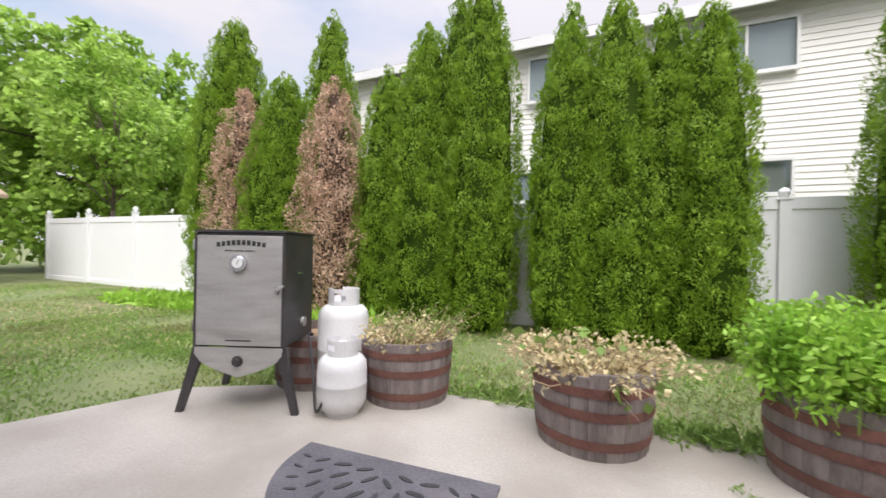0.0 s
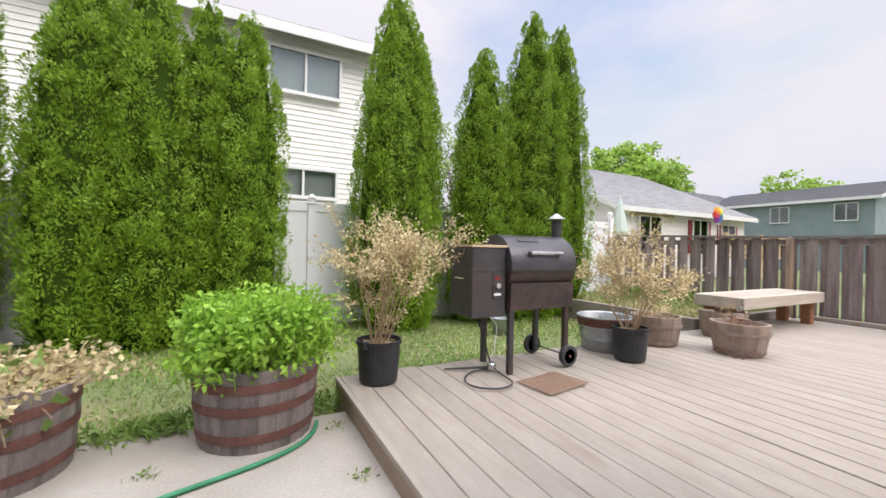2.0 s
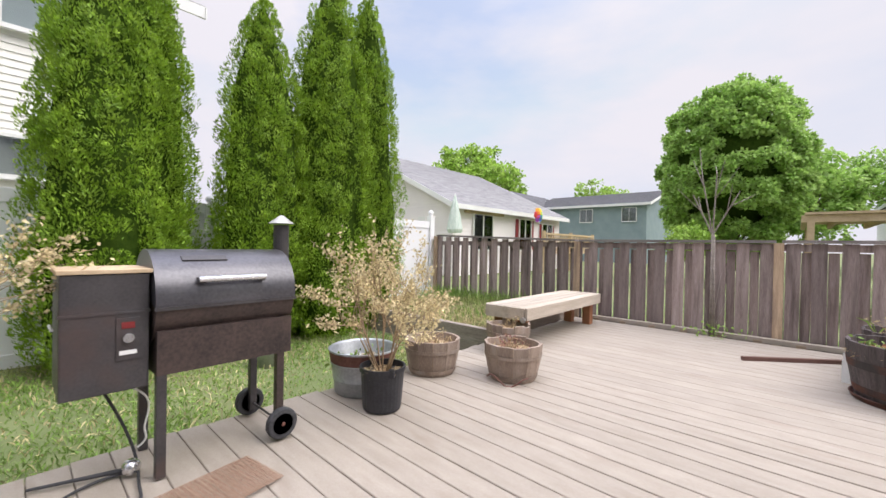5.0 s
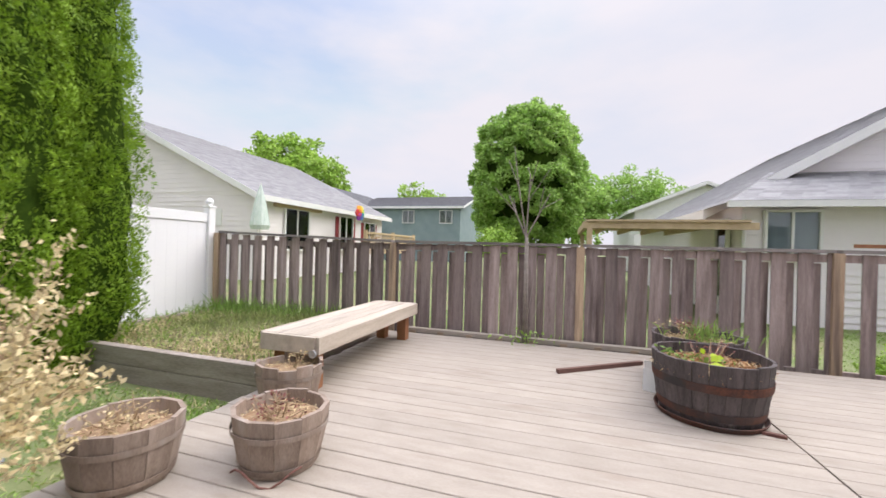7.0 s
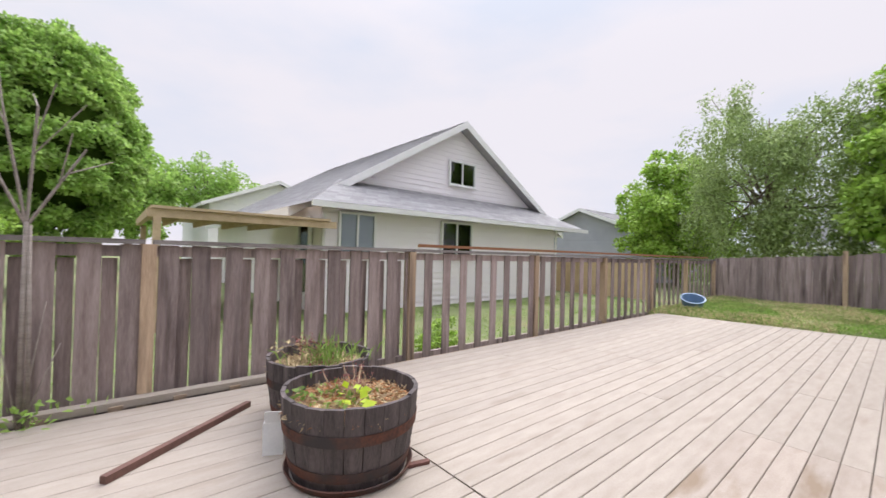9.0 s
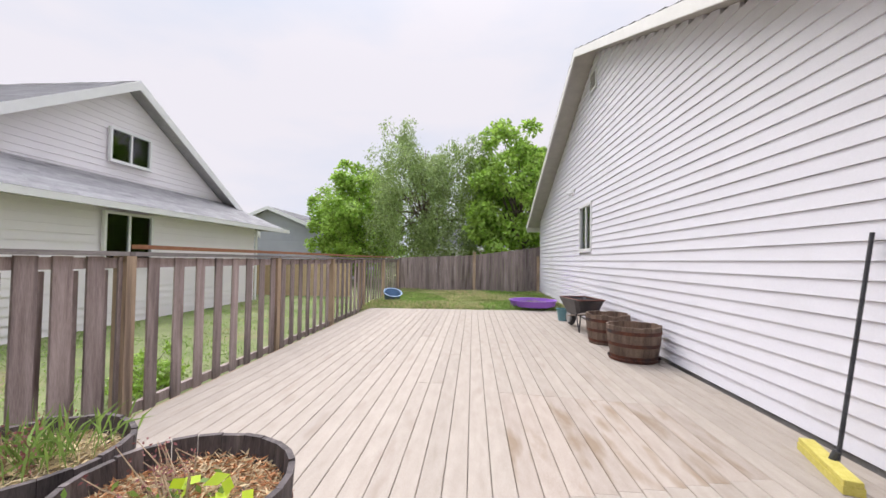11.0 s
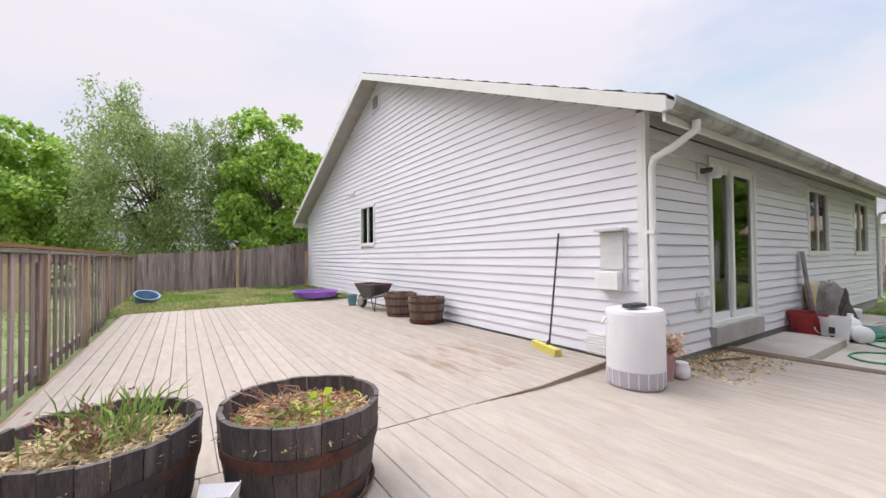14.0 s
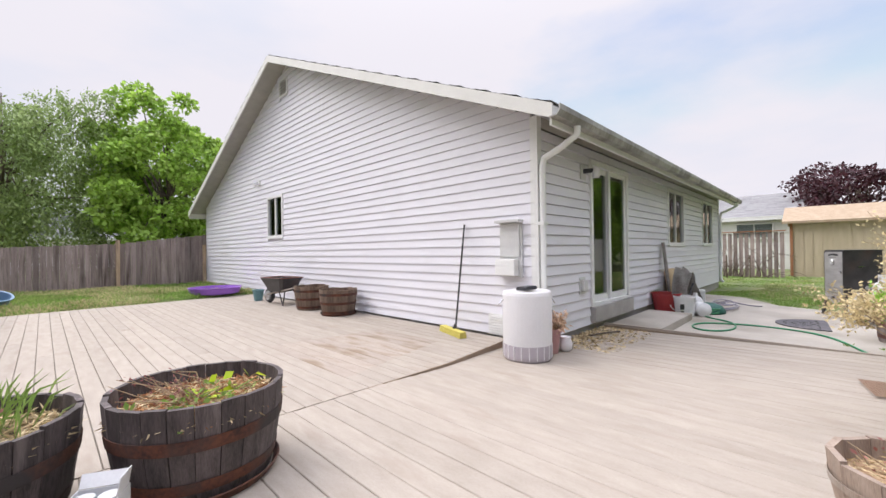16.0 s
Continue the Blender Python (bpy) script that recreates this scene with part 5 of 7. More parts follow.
def make_barrel(label, m, r0=0.29, r1=0.34, h=0.45, n=22, stave="stave", hoops=((0.06, 0.05), (0.22, 0.05), (0.345, 0.05)), hoop="rust", fill=0.36, fillmat="mulch", seed=0, foot=False, group="half barrels"):
    """A half barrel of separate staves with iron hoops and its soil."""
    rnd = random.Random(seed)
    b = thing("half_barrel", label, "planter", m, group=group)
    def rad(z):
        f = z / h
        return r0 + (r1 - r0) * (1 - max(0.0, 1 - f) ** 1.7)
    t = 0.026
    mesh_sets = []
    for v in range(4):
        top = h + rnd.uniform(-0.012, 0.012)
        zs = [0, h * 0.3, h * 0.65, top]
        a = math.pi / n * (0.985 - 0.02 * (v == 2)) if stave != "stave_dark" else math.pi / n * (0.982 - 0.012 * v)
        vs = []
        for z in zs:
            for rr, ang in ((rad(z), -a), (rad(z), a), (rad(z) - t, a), (rad(z) - t, -a)):
                vs.append((rr * math.cos(ang), rr * math.sin(ang), z))
        fs = [[0, 1, 2, 3][::-1], [12, 13, 14, 15]]
        for k in range(3):
            o = 4 * k
            fs += [[o + i, o + (i + 1) % 4, o + 4 + (i + 1) % 4, o + 4 + i] for i in range(4)]
        mesh_sets.append(data_mesh("stave", vs, fs, stave))
    for i in range(n):
        piece("stave", mesh_sets[rnd.randrange(4)], b, Matrix.Rotation(2 * math.pi * i / n, 4, "Z"))
    for z, w in hoops:
        ra, rb = rad(z) + 0.004, rad(z + w) + 0.004
        part("hoop", lathe([(ra - 0.003, z), (ra, z), (rb, z + w), (rb - 0.003, z + w)], 44, caps=False), hoop, b)
    part("soil", lathe([(0.02, 0.03), (rad(0.1) - t - 0.004, 0.03), (rad(fill) - t - 0.003, fill), (rad(fill) * 0.5, fill + 0.015), (0.01, fill + 0.02)], 28), fillmat, b)
    if foot:
        part("saucer", lathe([(r0 + 0.02, -0.0), (r0 + 0.045, 0.04), (r0 + 0.038, 0.044), (r0 + 0.012, 0.012)], 40, caps=False), "hoop_dark", b, "dark brown saucer under the barrel")
    return b


def sprigs(parent, name, rng, n, r, z0, height, leaf, material, stemmat="twig", spread=0.35, per=14, lean=(0, 0), width=0.5, leafy_from=0.15, droop=0.1):
    """A plant of n stems that spread from a disc, with leaves along them."""
    bm = bmesh.new()
    at, out = [], []
    for k in range(n):
        a, q = rng.uniform(0, 2 * math.pi), math.sqrt(rng.random()) * r
        base = Vector((q * math.cos(a), q * math.sin(a), z0))
        tip = base + Vector((math.cos(a) * spread * rng.random() + rng.normal(scale=0.06) + lean[0], math.sin(a) * spread * rng.random() + rng.normal(scale=0.06) + lean[1], height * rng.uniform(0.55, 1.05)))
        mid = base.lerp(tip, 0.5) + Vector(rng.normal(scale=0.03, size=3))
        add_tube(bm, base, mid, 0.0045, 0.0035, 4, caps=False)
        add_tube(bm, mid, tip, 0.0035, 0.0015, 4, caps=False)
        for j in range(per):
            f = leafy_from + (1 - leafy_from) * rng.random() ** 0.8
            p = base.lerp(mid, f * 2) if f < 0.5 else mid.lerp(tip, f * 2 - 1)
            at.append(p + Vector(rng.normal(scale=leaf * 0.5, size=3)))
            out.append(Vector(rng.normal(size=3)) + (tip - base).normalized() * 0.4)
    tagged(part("stemwork", bm, stemmat, parent), kind="stuff")
    ob = piece(name, quads(name, leaves(rng, at, out, np.full(len(at), leaf), np.full(len(at), leaf * width), droop), material), parent)
    return tagged(ob, "small leaves along thin stems", kind="stuff")


def litter(parent, rng, r, z, n, material, size=0.05, name="litter"):
    a, q = rng.uniform(0, 2 * math.pi, n), np.sqrt(rng.random(n)) * r
    at = np.stack([q * np.cos(a), q * np.sin(a), z + rng.random(n) * 0.025], 1)
    out = rng.normal(size=(n, 3)) * (1, 1, 0.25)
    return piece(name, quads(name, leaves(rng, at, out, np.full(n, size), np.full(n, size * 0.16), 0.0), material), parent)


rng = np.random.default_rng(77)
PZ = -0.15
bA = make_barrel("weathered half barrel with dry and feathery green plants", pose(4.96, -3.46, PZ, 0, 0, 10), 0.31, 0.345, 0.46, seed=1)
plant = thing("dry_plant", "dry tan creeping plant over a barrel rim", "plant", pose(4.96, -3.46, PZ + 0.38))
sprigs(plant, "dry_leaves", rng, 90, 0.26, 0.0, 0.17, 0.045, "dry_leaf", spread=0.22, per=12)
sprigs(plant, "feathery_leaves", rng, 40, 0.16, 0.0, 0.30, 0.035, "weed", spread=0.30, per=26, lean=(-0.22, 0.02), width=0.25)
bB = make_barrel("weathered half barrel overflowing with dry cream plants", pose(3.63, -3.36, PZ, 0, 0, 50), 0.315, 0.35, 0.46, seed=2)
plant = thing("dry_plant", "dry cream flowering plant with some green leaves", "plant", pose(3.63, -3.36, PZ + 0.38))
sprigs(plant, "dry_foliage", rng, 120, 0.27, 0.0, 0.20, 0.04, "dry_leaf", spread=0.42, per=15, width=0.7)
sprigs(plant, "green_leaves", rng, 12, 0.16, 0.0, 0.28, 0.085, "weed", spread=0.35, per=5, width=0.7)
sprigs(plant, "trailing_leaves", rng, 5, 0.06, 0.05, -0.12, 0.09, "weed", spread=0.2, per=5, lean=(-0.15, 0.30), width=0.65)
bC = make_barrel("weathered half barrel of rusty hoops holding mint", pose(2.43, -3.38, PZ, 0, 0, 80), 0.325, 0.36, 0.47, seed=3)
plant = thing("mint_plant", "dense bright green bushy mint", "plant", pose(2.43, -3.38, PZ + 0.38))
sprigs(plant, "mint_foliage", rng, 340, 0.32, 0.0, 0.48, 0.052, "mint", stemmat="weed", spread=0.15, per=32, width=0.5, leafy_from=0.25)
sprigs(plant, "lower_leaves", rng, 110, 0.36, -0.02, 0.26, 0.055, "mint", stemmat="weed", spread=0.16, per=18, width=0.5, leafy_from=0.3)
make_barrel("weathered half barrel standing behind the smoker", pose(5.82, -3.42, PZ), 0.31, 0.345, 0.44, seed=4)

DARK = dict(n=24, stave="stave_dark", hoops=((0.07, 0.055), (0.27, 0.06)), hoop="hoop_dark", fill=0.355, fillmat="soil")
bF = make_barrel("dark charred half barrel of uneven staves with weeds", pose(-3.70, -0.17, 0, 0, 0, 20), 0.335, 0.405, 0.465, seed=5, foot=True, **DARK)
bG = make_barrel("dark charred half barrel with tall grass and weeds", pose(-4.55, -0.01, 0, 0, 0, 5), 0.335, 0.40, 0.46, seed=6, **DARK)
plant = thing("weeds", "small weeds and dry litter in a barrel", "plant", pose(-3.70, -0.17, 0.365))
litter(plant, rng, 0.37, 0.0, 3000, "straw", 0.055)
litter(plant, rng, 0.37, 0.005, 2200, "rust_chips", 0.05, "chips")
sprigs(plant, "dry_growth", rng, 14, 0.05, 0.0, 0.17, 0.02, "red_weed", spread=0.12, per=14, lean=(-0.18, 0.1))
sprigs(plant, "green_weeds", rng, 22, 0.14, 0.0, 0.05, 0.045, "weed", spread=0.16, per=9, lean=(-0.05, -0.14))
sprigs(plant, "lime_leaf", rng, 4, 0.02, 0.0, 0.10, 0.09, "lime", stemmat="weed", spread=0.06, per=4, lean=(0.24, -0.10), width=0.6)
plant = thing("weeds", "tall grass and reddish weeds in a barrel", "plant", pose(-4.55, -0.01, 0.365))
litter(plant, rng, 0.36, 0.0, 3200, "straw", 0.06)
sprigs(plant, "red_stalks", rng, 14, 0.06, 0.0, 0.24, 0.028, "red_weed", spread=0.1, per=20, lean=(-0.03, -0.05))
at = rng.normal(scale=(0.10, 0.13, 0.0), size=(130, 3)) + (0.06, 0.03, 0.0)
piece("grass", quads("grass", leaves(rng, at, rng.normal(scale=0.35, size=at.shape) + (0, 0, 1), np.full(130, 0.32), np.full(130, 0.012), 0.3), "weed"), plant)
sprigs(plant, "dry_stalk", rng, 3, 0.02, 0.0, 0.26, 0.04, "dry_leaf", spread=0.04, per=12, lean=(-0.05, -0.28))

OAK = dict(n=22, hoops=((0.04, 0.04), (0.20, 0.045), (0.36, 0.045)), fill=0.30, group="barrels by the wall")
M["stave_oak"] = mat("oak_stave", (0.09, 0.06, 0.045), (0.24, 0.17, 0.125), 2.5, 0.8, 0.5, 30, stretch=(7, 7, 0.8), rand=0.3)
make_barrel("brown half barrel against the white wall", pose(-0.43, 3.97, 0), 0.285, 0.345, 0.47, stave="stave_oak", seed=7, foot=True, hoop="hoop_dark", **OAK)
make_barrel("brown half barrel beside the wheelbarrow", pose(-0.42, 5.03, 0), 0.285, 0.34, 0.47, stave="stave_oak", seed=8, hoop="hoop_dark", **OAK)

SMALL = dict(n=12, stave="small_stave", hoops=((0.025, 0.03), (0.21, 0.03)), hoop="small_stave", fill=0.24, group="small tubs")
TUBS = ((-1.62, -3.44, 0.21, 0.263, 0.31, "dry plant stalks"), (-2.02, -2.80, 0.205, 0.265, 0.32, "dry red stalks"), (-2.76, -3.33, 0.20, 0.255, 0.31, "dry litter"))
for n, (x, y, r0, r1, hh, what) in enumerate(TUBS):
    tub = make_barrel("small twelve-sided wooden tub with " + what, pose(x, y, 0, 0, 0, 17 * n), r0, r1, hh, seed=20 + n, **SMALL)
    plant = thing("dry_plant", what + " in a small tub", "plant", pose(x, y, 0.25))
    litter(plant, rng, r1 - 0.05, 0.0, 350, "straw", 0.04)
    sprigs(plant, "dry_growth", rng, 20 if n < 2 else 6, 0.07, 0.0, 0.14, 0.025, "red_weed" if n == 1 else "dry_leaf", spread=0.12, per=6)
    if n == 1:
        bm = bmesh.new()
        for k in range(8):
            a0, a1 = -0.8 + k * 0.2, -0.6 + k * 0.2
            add_tube(bm, (0.26 * math.cos(a0), 0.26 * math.sin(a0), 0.03 + 0.04 * math.sin(k)), (0.26 * math.cos(a1), 0.26 * math.sin(a1), 0.03 + 0.04 * math.sin(k + 1)), 0.006, sides=6)
        part("rope_handle", bm, "rust", tub)

M["black_plastic"] = mat("black_nursery_plastic", (0.018, 0.018, 0.022), (0.040, 0.040, 0.046), 8, 0.5, 0.1, 60)


def make_nursery_pot(label, m, r=0.16, h=0.32):
    p = thing("plant_pot", label, "pot", m, group="nursery pots")
    part("pot_body", lathe([(r * 0.86, 0), (r * 0.9, 0.02), (r * 1.02, h - 0.03), (r * 1.08, h - 0.03), (r * 1.08, h), (r * 1.0, h), (r * 0.98, h - 0.05), (r * 0.9, h - 0.05)], 30), "black_plastic", p, smooth=False)
    part("soil", lathe([(0.01, h - 0.09), (r * 0.97, h - 0.09), (r * 0.5, h - 0.045), (0.01, h - 0.04)], 20), "mulch", p)
    for a in (0.6, 3.8):
        part("grip", box(r * 1.0 * math.cos(a) - 0.02, r * 1.0 * math.cos(a) + 0.02, r * 1.0 * math.sin(a) - 0.02, r * 1.0 * math.sin(a) + 0.02, h - 0.05, h + 0.006, bevel=0.004), "black_plastic", p)
    return p


def dry_bush(label, m, seed, height, spread, lean):
    g = np.random.default_rng(seed)
    p = thing("dry_bush", label, "plant", m, group="dry potted bushes")
    bm = bmesh.new()
    ends = []
    def grow(a, way, length, r, depth):
        b = a + way * length
        add_tube(bm, a, b, r, r * 0.7, 5, caps=False)
        if depth == 0:
            ends.append((a, b))
            return
        for k in range(3 if depth > 1 else 4):
            w = (way + Vector(g.normal(scale=0.42, size=3)) + Vector((0, 0, 0.12))).normalized()
            grow(a.lerp(b, g.uniform(0.55, 1.0)), w, length * g.uniform(0.5, 0.85), r * 0.58, depth - 1)
    for k in range(13):
        a = g.uniform(0, 2 * math.pi)
        w = Vector((math.cos(a) * spread * g.random() + lean[0], math.sin(a) * spread * g.random() + lean[1], 1)).normalized()
        grow(Vector((0.05 * math.cos(a), 0.05 * math.sin(a), 0)), w, height * g.uniform(0.30, 0.46), 0.006, 3)
    part("branchwork", bm, "twig", p)
    at, out = [], []
    for a, b in ends:
        for k in range(11):
            at.append(a.lerp(b, g.random()) + Vector(g.normal(scale=0.016, size=3)))
            out.append(Vector(g.normal(size=3)))
    piece("dry_leaves", quads("dry_leaves", leaves(g, at, out, np.full(len(at), 0.029), np.full(len(at), 0.017), 0.1), "dry_leaf"), p)
    litter(p, g, 0.13, 0.0, 250, "straw", 0.05)
    return p


make_nursery_pot("black plastic nursery pot with peeling rim", pose(1.59, -3.52, 0))
dry_bush("tall dried cream-leaved bush in a black pot", pose(1.59, -3.52, 0.27), 41, 1.22, 0.45, (-0.10, 0.02))
make_nursery_pot("black plastic nursery pot on the deck", pose(-0.76, -3.12, 0, 0, 0, 40), 0.155, 0.31)
dry_bush("dried straw-coloured bush in a black pot", pose(-0.76, -3.12, 0.26), 42, 1.10, 0.72, (0.05, -0.05))

M["galv"] = mat("galvanised_steel", (0.34, 0.36, 0.38), (0.52, 0.54, 0.56), 5, 0.45, 0.15, 40, metal=0.6, stain=(0.22, 0.10, 0.06), stain_at=0.60)
tub = thing("metal_tub", "dented galvanised washtub with rusty inside", "tub", pose(-0.88, -3.52, 0))
part("tub_body", lathe([(0.215, 0), (0.225, 0.01), (0.235, 0.11), (0.241, 0.115), (0.237, 0.12), (0.255, 0.235), (0.262, 0.24), (0.258, 0.245), (0.272, 0.335), (0.282, 0.345), (0.272, 0.352), (0.26, 0.335), (0.245, 0.24), (0.22, 0.2)], 40), "galv", tub, smooth=True)
part("rust_band", lathe([(0.2575, 0.25), (0.259, 0.25), (0.2735, 0.332), (0.272, 0.333)], 40, caps=False), "rust", tub, "rusty upper band")
part("soil", lathe([(0.01, 0.15), (0.222, 0.2), (0.12, 0.225), (0.01, 0.23)], 24), "soil", tub)
plant = thing("weeds", "low weeds in a metal tub", "plant", pose(-0.88, -3.52, 0.2))
litter(plant, rng, 0.2, 0.02, 250, "straw")
sprigs(plant, "green_weeds", rng, 30, 0.15, 0.0, 0.07, 0.05, "weed", spread=0.05, per=6)
pail = thing("metal_bucket", "small galvanised bucket on the lawn", "bucket", pose(-0.95, -5.45, -0.27))
part("bucket_body", lathe([(0.10, 0), (0.14, 0.26), (0.147, 0.265), (0.14, 0.27), (0.13, 0.25), (0.10, 0.05)], 24), "galv", pail, smooth=True)
part("bail", add_tube(add_tube(bmesh.new(), (-0.14, 0, 0.26), (0, 0, 0.40), 0.004, sides=6), (0, 0, 0.40), (0.14, 0, 0.26), 0.004, sides=6), "galv", pail)


# ---- cookers ----
M["black_steel"] = mat("black_powder_coat", (0.030, 0.027, 0.029), (0.066, 0.060, 0.062), 6, 0.42, 0.06, 80, spec=0.5, stain=(0.075, 0.05, 0.045), stain_at=0.6)
M["lid_steel"] = mat("grill_lid_enamel", (0.060, 0.058, 0.066), (0.115, 0.111, 0.122), 3, 0.30, 0.03, 60, metal=0.35, stain=(0.055, 0.04, 0.038), stain_at=0.58)
M["scorched"] = mat("scorched_grill_steel", (0.035, 0.028, 0.027), (0.10, 0.07, 0.062), 4, 0.45, 0.08, 60, metal=0.2)
M["steel"] = mat("brushed_stainless", (0.42, 0.40, 0.385), (0.60, 0.585, 0.57), 2.5, 0.42, 0.05, 50, metal=0.5, stretch=(1, 1, 6), stain=(0.30, 0.27, 0.24), stain_at=0.6)
M["chrome"] = mat("polished_metal", (0.62, 0.62, 0.63), (0.75, 0.75, 0.76), 6, 0.22, 0.0, metal=0.9)
M["rubber"] = mat("black_rubber", (0.03, 0.03, 0.033), (0.065, 0.065, 0.07), 9, 0.75, 0.2, 60)
M["tank"] = mat("white_tank_paint", (0.66, 0.65, 0.65), (0.76, 0.75, 0.75), 6, 0.42, 0.06, 60, stain=(0.45, 0.36, 0.28), stain_at=0.70)
M["ink"] = mat("dark_print", (0.03, 0.03, 0.03), (0.05, 0.05, 0.05), 6, 0.6, 0)
M["red_light"] = mat("red_panel_window", (0.16, 0.02, 0.022), (0.22, 0.03, 0.03), 6, 0.4, 0)


def make_vault():
    v = thing("smoker_cabinet", "black upright smoker with a scuffed steel door on splayed legs", "smoker", pose(5.80, -2.66, PZ, 0, 0, 202.6))
    w, d, z0, z1 = 0.305, 0.50, 0.435, 1.20
    part("cabinet_body", box(-w, w, 0.0, d, z0, z1, bevel=0.006), "black_steel", v)
    part("top_rim", box(-w - 0.008, w + 0.008, -0.012, d + 0.008, z1 + 0.001, z1 + 0.018, bevel=0.003), "black_steel", v)
    door = part("cabinet_door", box(-w + 0.018, w - 0.018, -0.022, -0.001, z0 + 0.012, z1 - 0.02, bevel=0.004), "steel", v, "scuffed stainless steel door")
    for bx in (-w, w - 0.016):
        part("door_edge", box(bx, bx + 0.016, -0.020, -0.001, z0 + 0.005, z1 - 0.005), "black_steel", v)
    for z in (z0 + 0.1, z1 - 0.12):
        part("hinge", tube((-w - 0.006, -0.012, z), (-w - 0.006, -0.012, z + 0.07), 0.009, sides=8), "chrome", v)
    part("thermometer", add_tube(add_tube(bmesh.new(), (-0.0, -0.022, 1.0), (0, -0.045, 1.0), 0.056, sides=28), (0, -0.045, 1.0), (0, -0.052, 1.0), 0.046, 0.04, 28), "chrome", door, "round chrome door thermometer")
    part("dial", tube((0, -0.0525, 1.0), (0, -0.0545, 1.0), 0.034, sides=24), "white", door)
    part("needle", add_tube(bmesh.new(), (0, -0.056, 0.99), (0.012, -0.056, 1.025), 0.002, sides=4), "ink", door)
    part("latch_plate", box(w - 0.062, w - 0.035, -0.034, -0.0225, 0.80, 0.85), "chrome", door)
    part("latch", add_tube(bmesh.new(), (w - 0.05, -0.04, 0.83), (w + 0.015, -0.06, 0.855), 0.011, 0.008, 10), "chrome", door, "chrome lever latch")
    for k in range(10):
        x = -0.155 + k * 0.034
        arch = 0.012 * math.sin(math.pi * k / 9)
        part("lettering_bar", box(x, x + 0.024, -0.0245, -0.0225, 1.105 + arch * 1.0, 1.135 + arch * 1.4), "ink", door)
    for k in range(3):
        part("lettering_bar", box(-0.10 + 0.07 * k, -0.04 + 0.07 * k, -0.0245, -0.0225, 1.077, 1.083), "ink", door)
    part("lettering_bar", box(-0.085, 0.085, -0.0245, -0.0225, 0.478, 0.486), "ink", door)
    # arched control panel under the body
    bm = bmesh.new()
    top, low = [], []
    for k in range(17):
        f = -1 + k / 8
        x = f * (w - 0.01)
        zz = 0.42 - 0.012 - 0.15 * max(0.0, 1 - abs(f)) ** 0.55 - 0.02
        top.append((bm.verts.new((x, -0.02, 0.434)), bm.verts.new((x, -0.005, 0.434))))
        low.append((bm.verts.new((x, -0.02, zz)), bm.verts.new((x, -0.005, zz))))
    for k in range(16):
        bm.faces.new((top[k][0], top[k + 1][0], low[k + 1][0], low[k][0]))
        bm.faces.new((top[k + 1][1], top[k][1], low[k][1], low[k + 1][1]))
        bm.faces.new((low[k][0], low[k + 1][0], low[k + 1][1], low[k][1]))
        bm.faces.new((top[k + 1][0], top[k][0], top[k][1], top[k + 1][1]))
    part("control_panel", bm, "steel", v, "arched steel burner panel")
    part("control_knob", add_tube(add_tube(bmesh.new(), (0.0, -0.02, 0.345), (0, -0.03, 0.345), 0.036, sides=20), (0, -0.03, 0.345), (0, -0.055, 0.345), 0.024, 0.021, 16), "black_steel", v, "black burner knob")
    for sx, sy in ((-1, -1), (1, -1), (-1, 1), (1, 1)):
        y = 0.015 if sy < 0 else d - 0.015
        a, b = Vector((sx * (w - 0.03), y, 0.434)), Vector((sx * (w + 0.085), y + sy * 0.03, 0.0))
        bm = bmesh.new()
        rings = []
        for p, hw in ((a, 0.042), (a.lerp(b, 0.35), 0.03), (b, 0.022)):
            rings.append([bm.verts.new(p + Vector((dx * hw, dy * 0.018, 0))) for dx, dy in ((-1, -1), (1, -1), (1, 1), (-1, 1))])
        for p, q in zip(rings, rings[1:]):
            for i in range(4):
                bm.faces.new((p[i], p[(i + 1) % 4], q[(i + 1) % 4], q[i]))
        bm.faces.new(rings[0]), bm.faces.new(rings[-1])
        part("leg", bm, "black_steel", v)
    part("side_handle", box(w + 0.001, w + 0.012, 0.18, 0.26, 0.92, 0.93), "chrome", v)
    part("side_vent", tube((w, 0.30, 0.56), (w + 0.02, 0.30, 0.56), 0.035, sides=16), "steel", v)
    part("burner_pan", box(-0.14, 0.14, 0.1, 0.36, 0.36, 0.433), "black_steel", v)
    return v


make_vault()


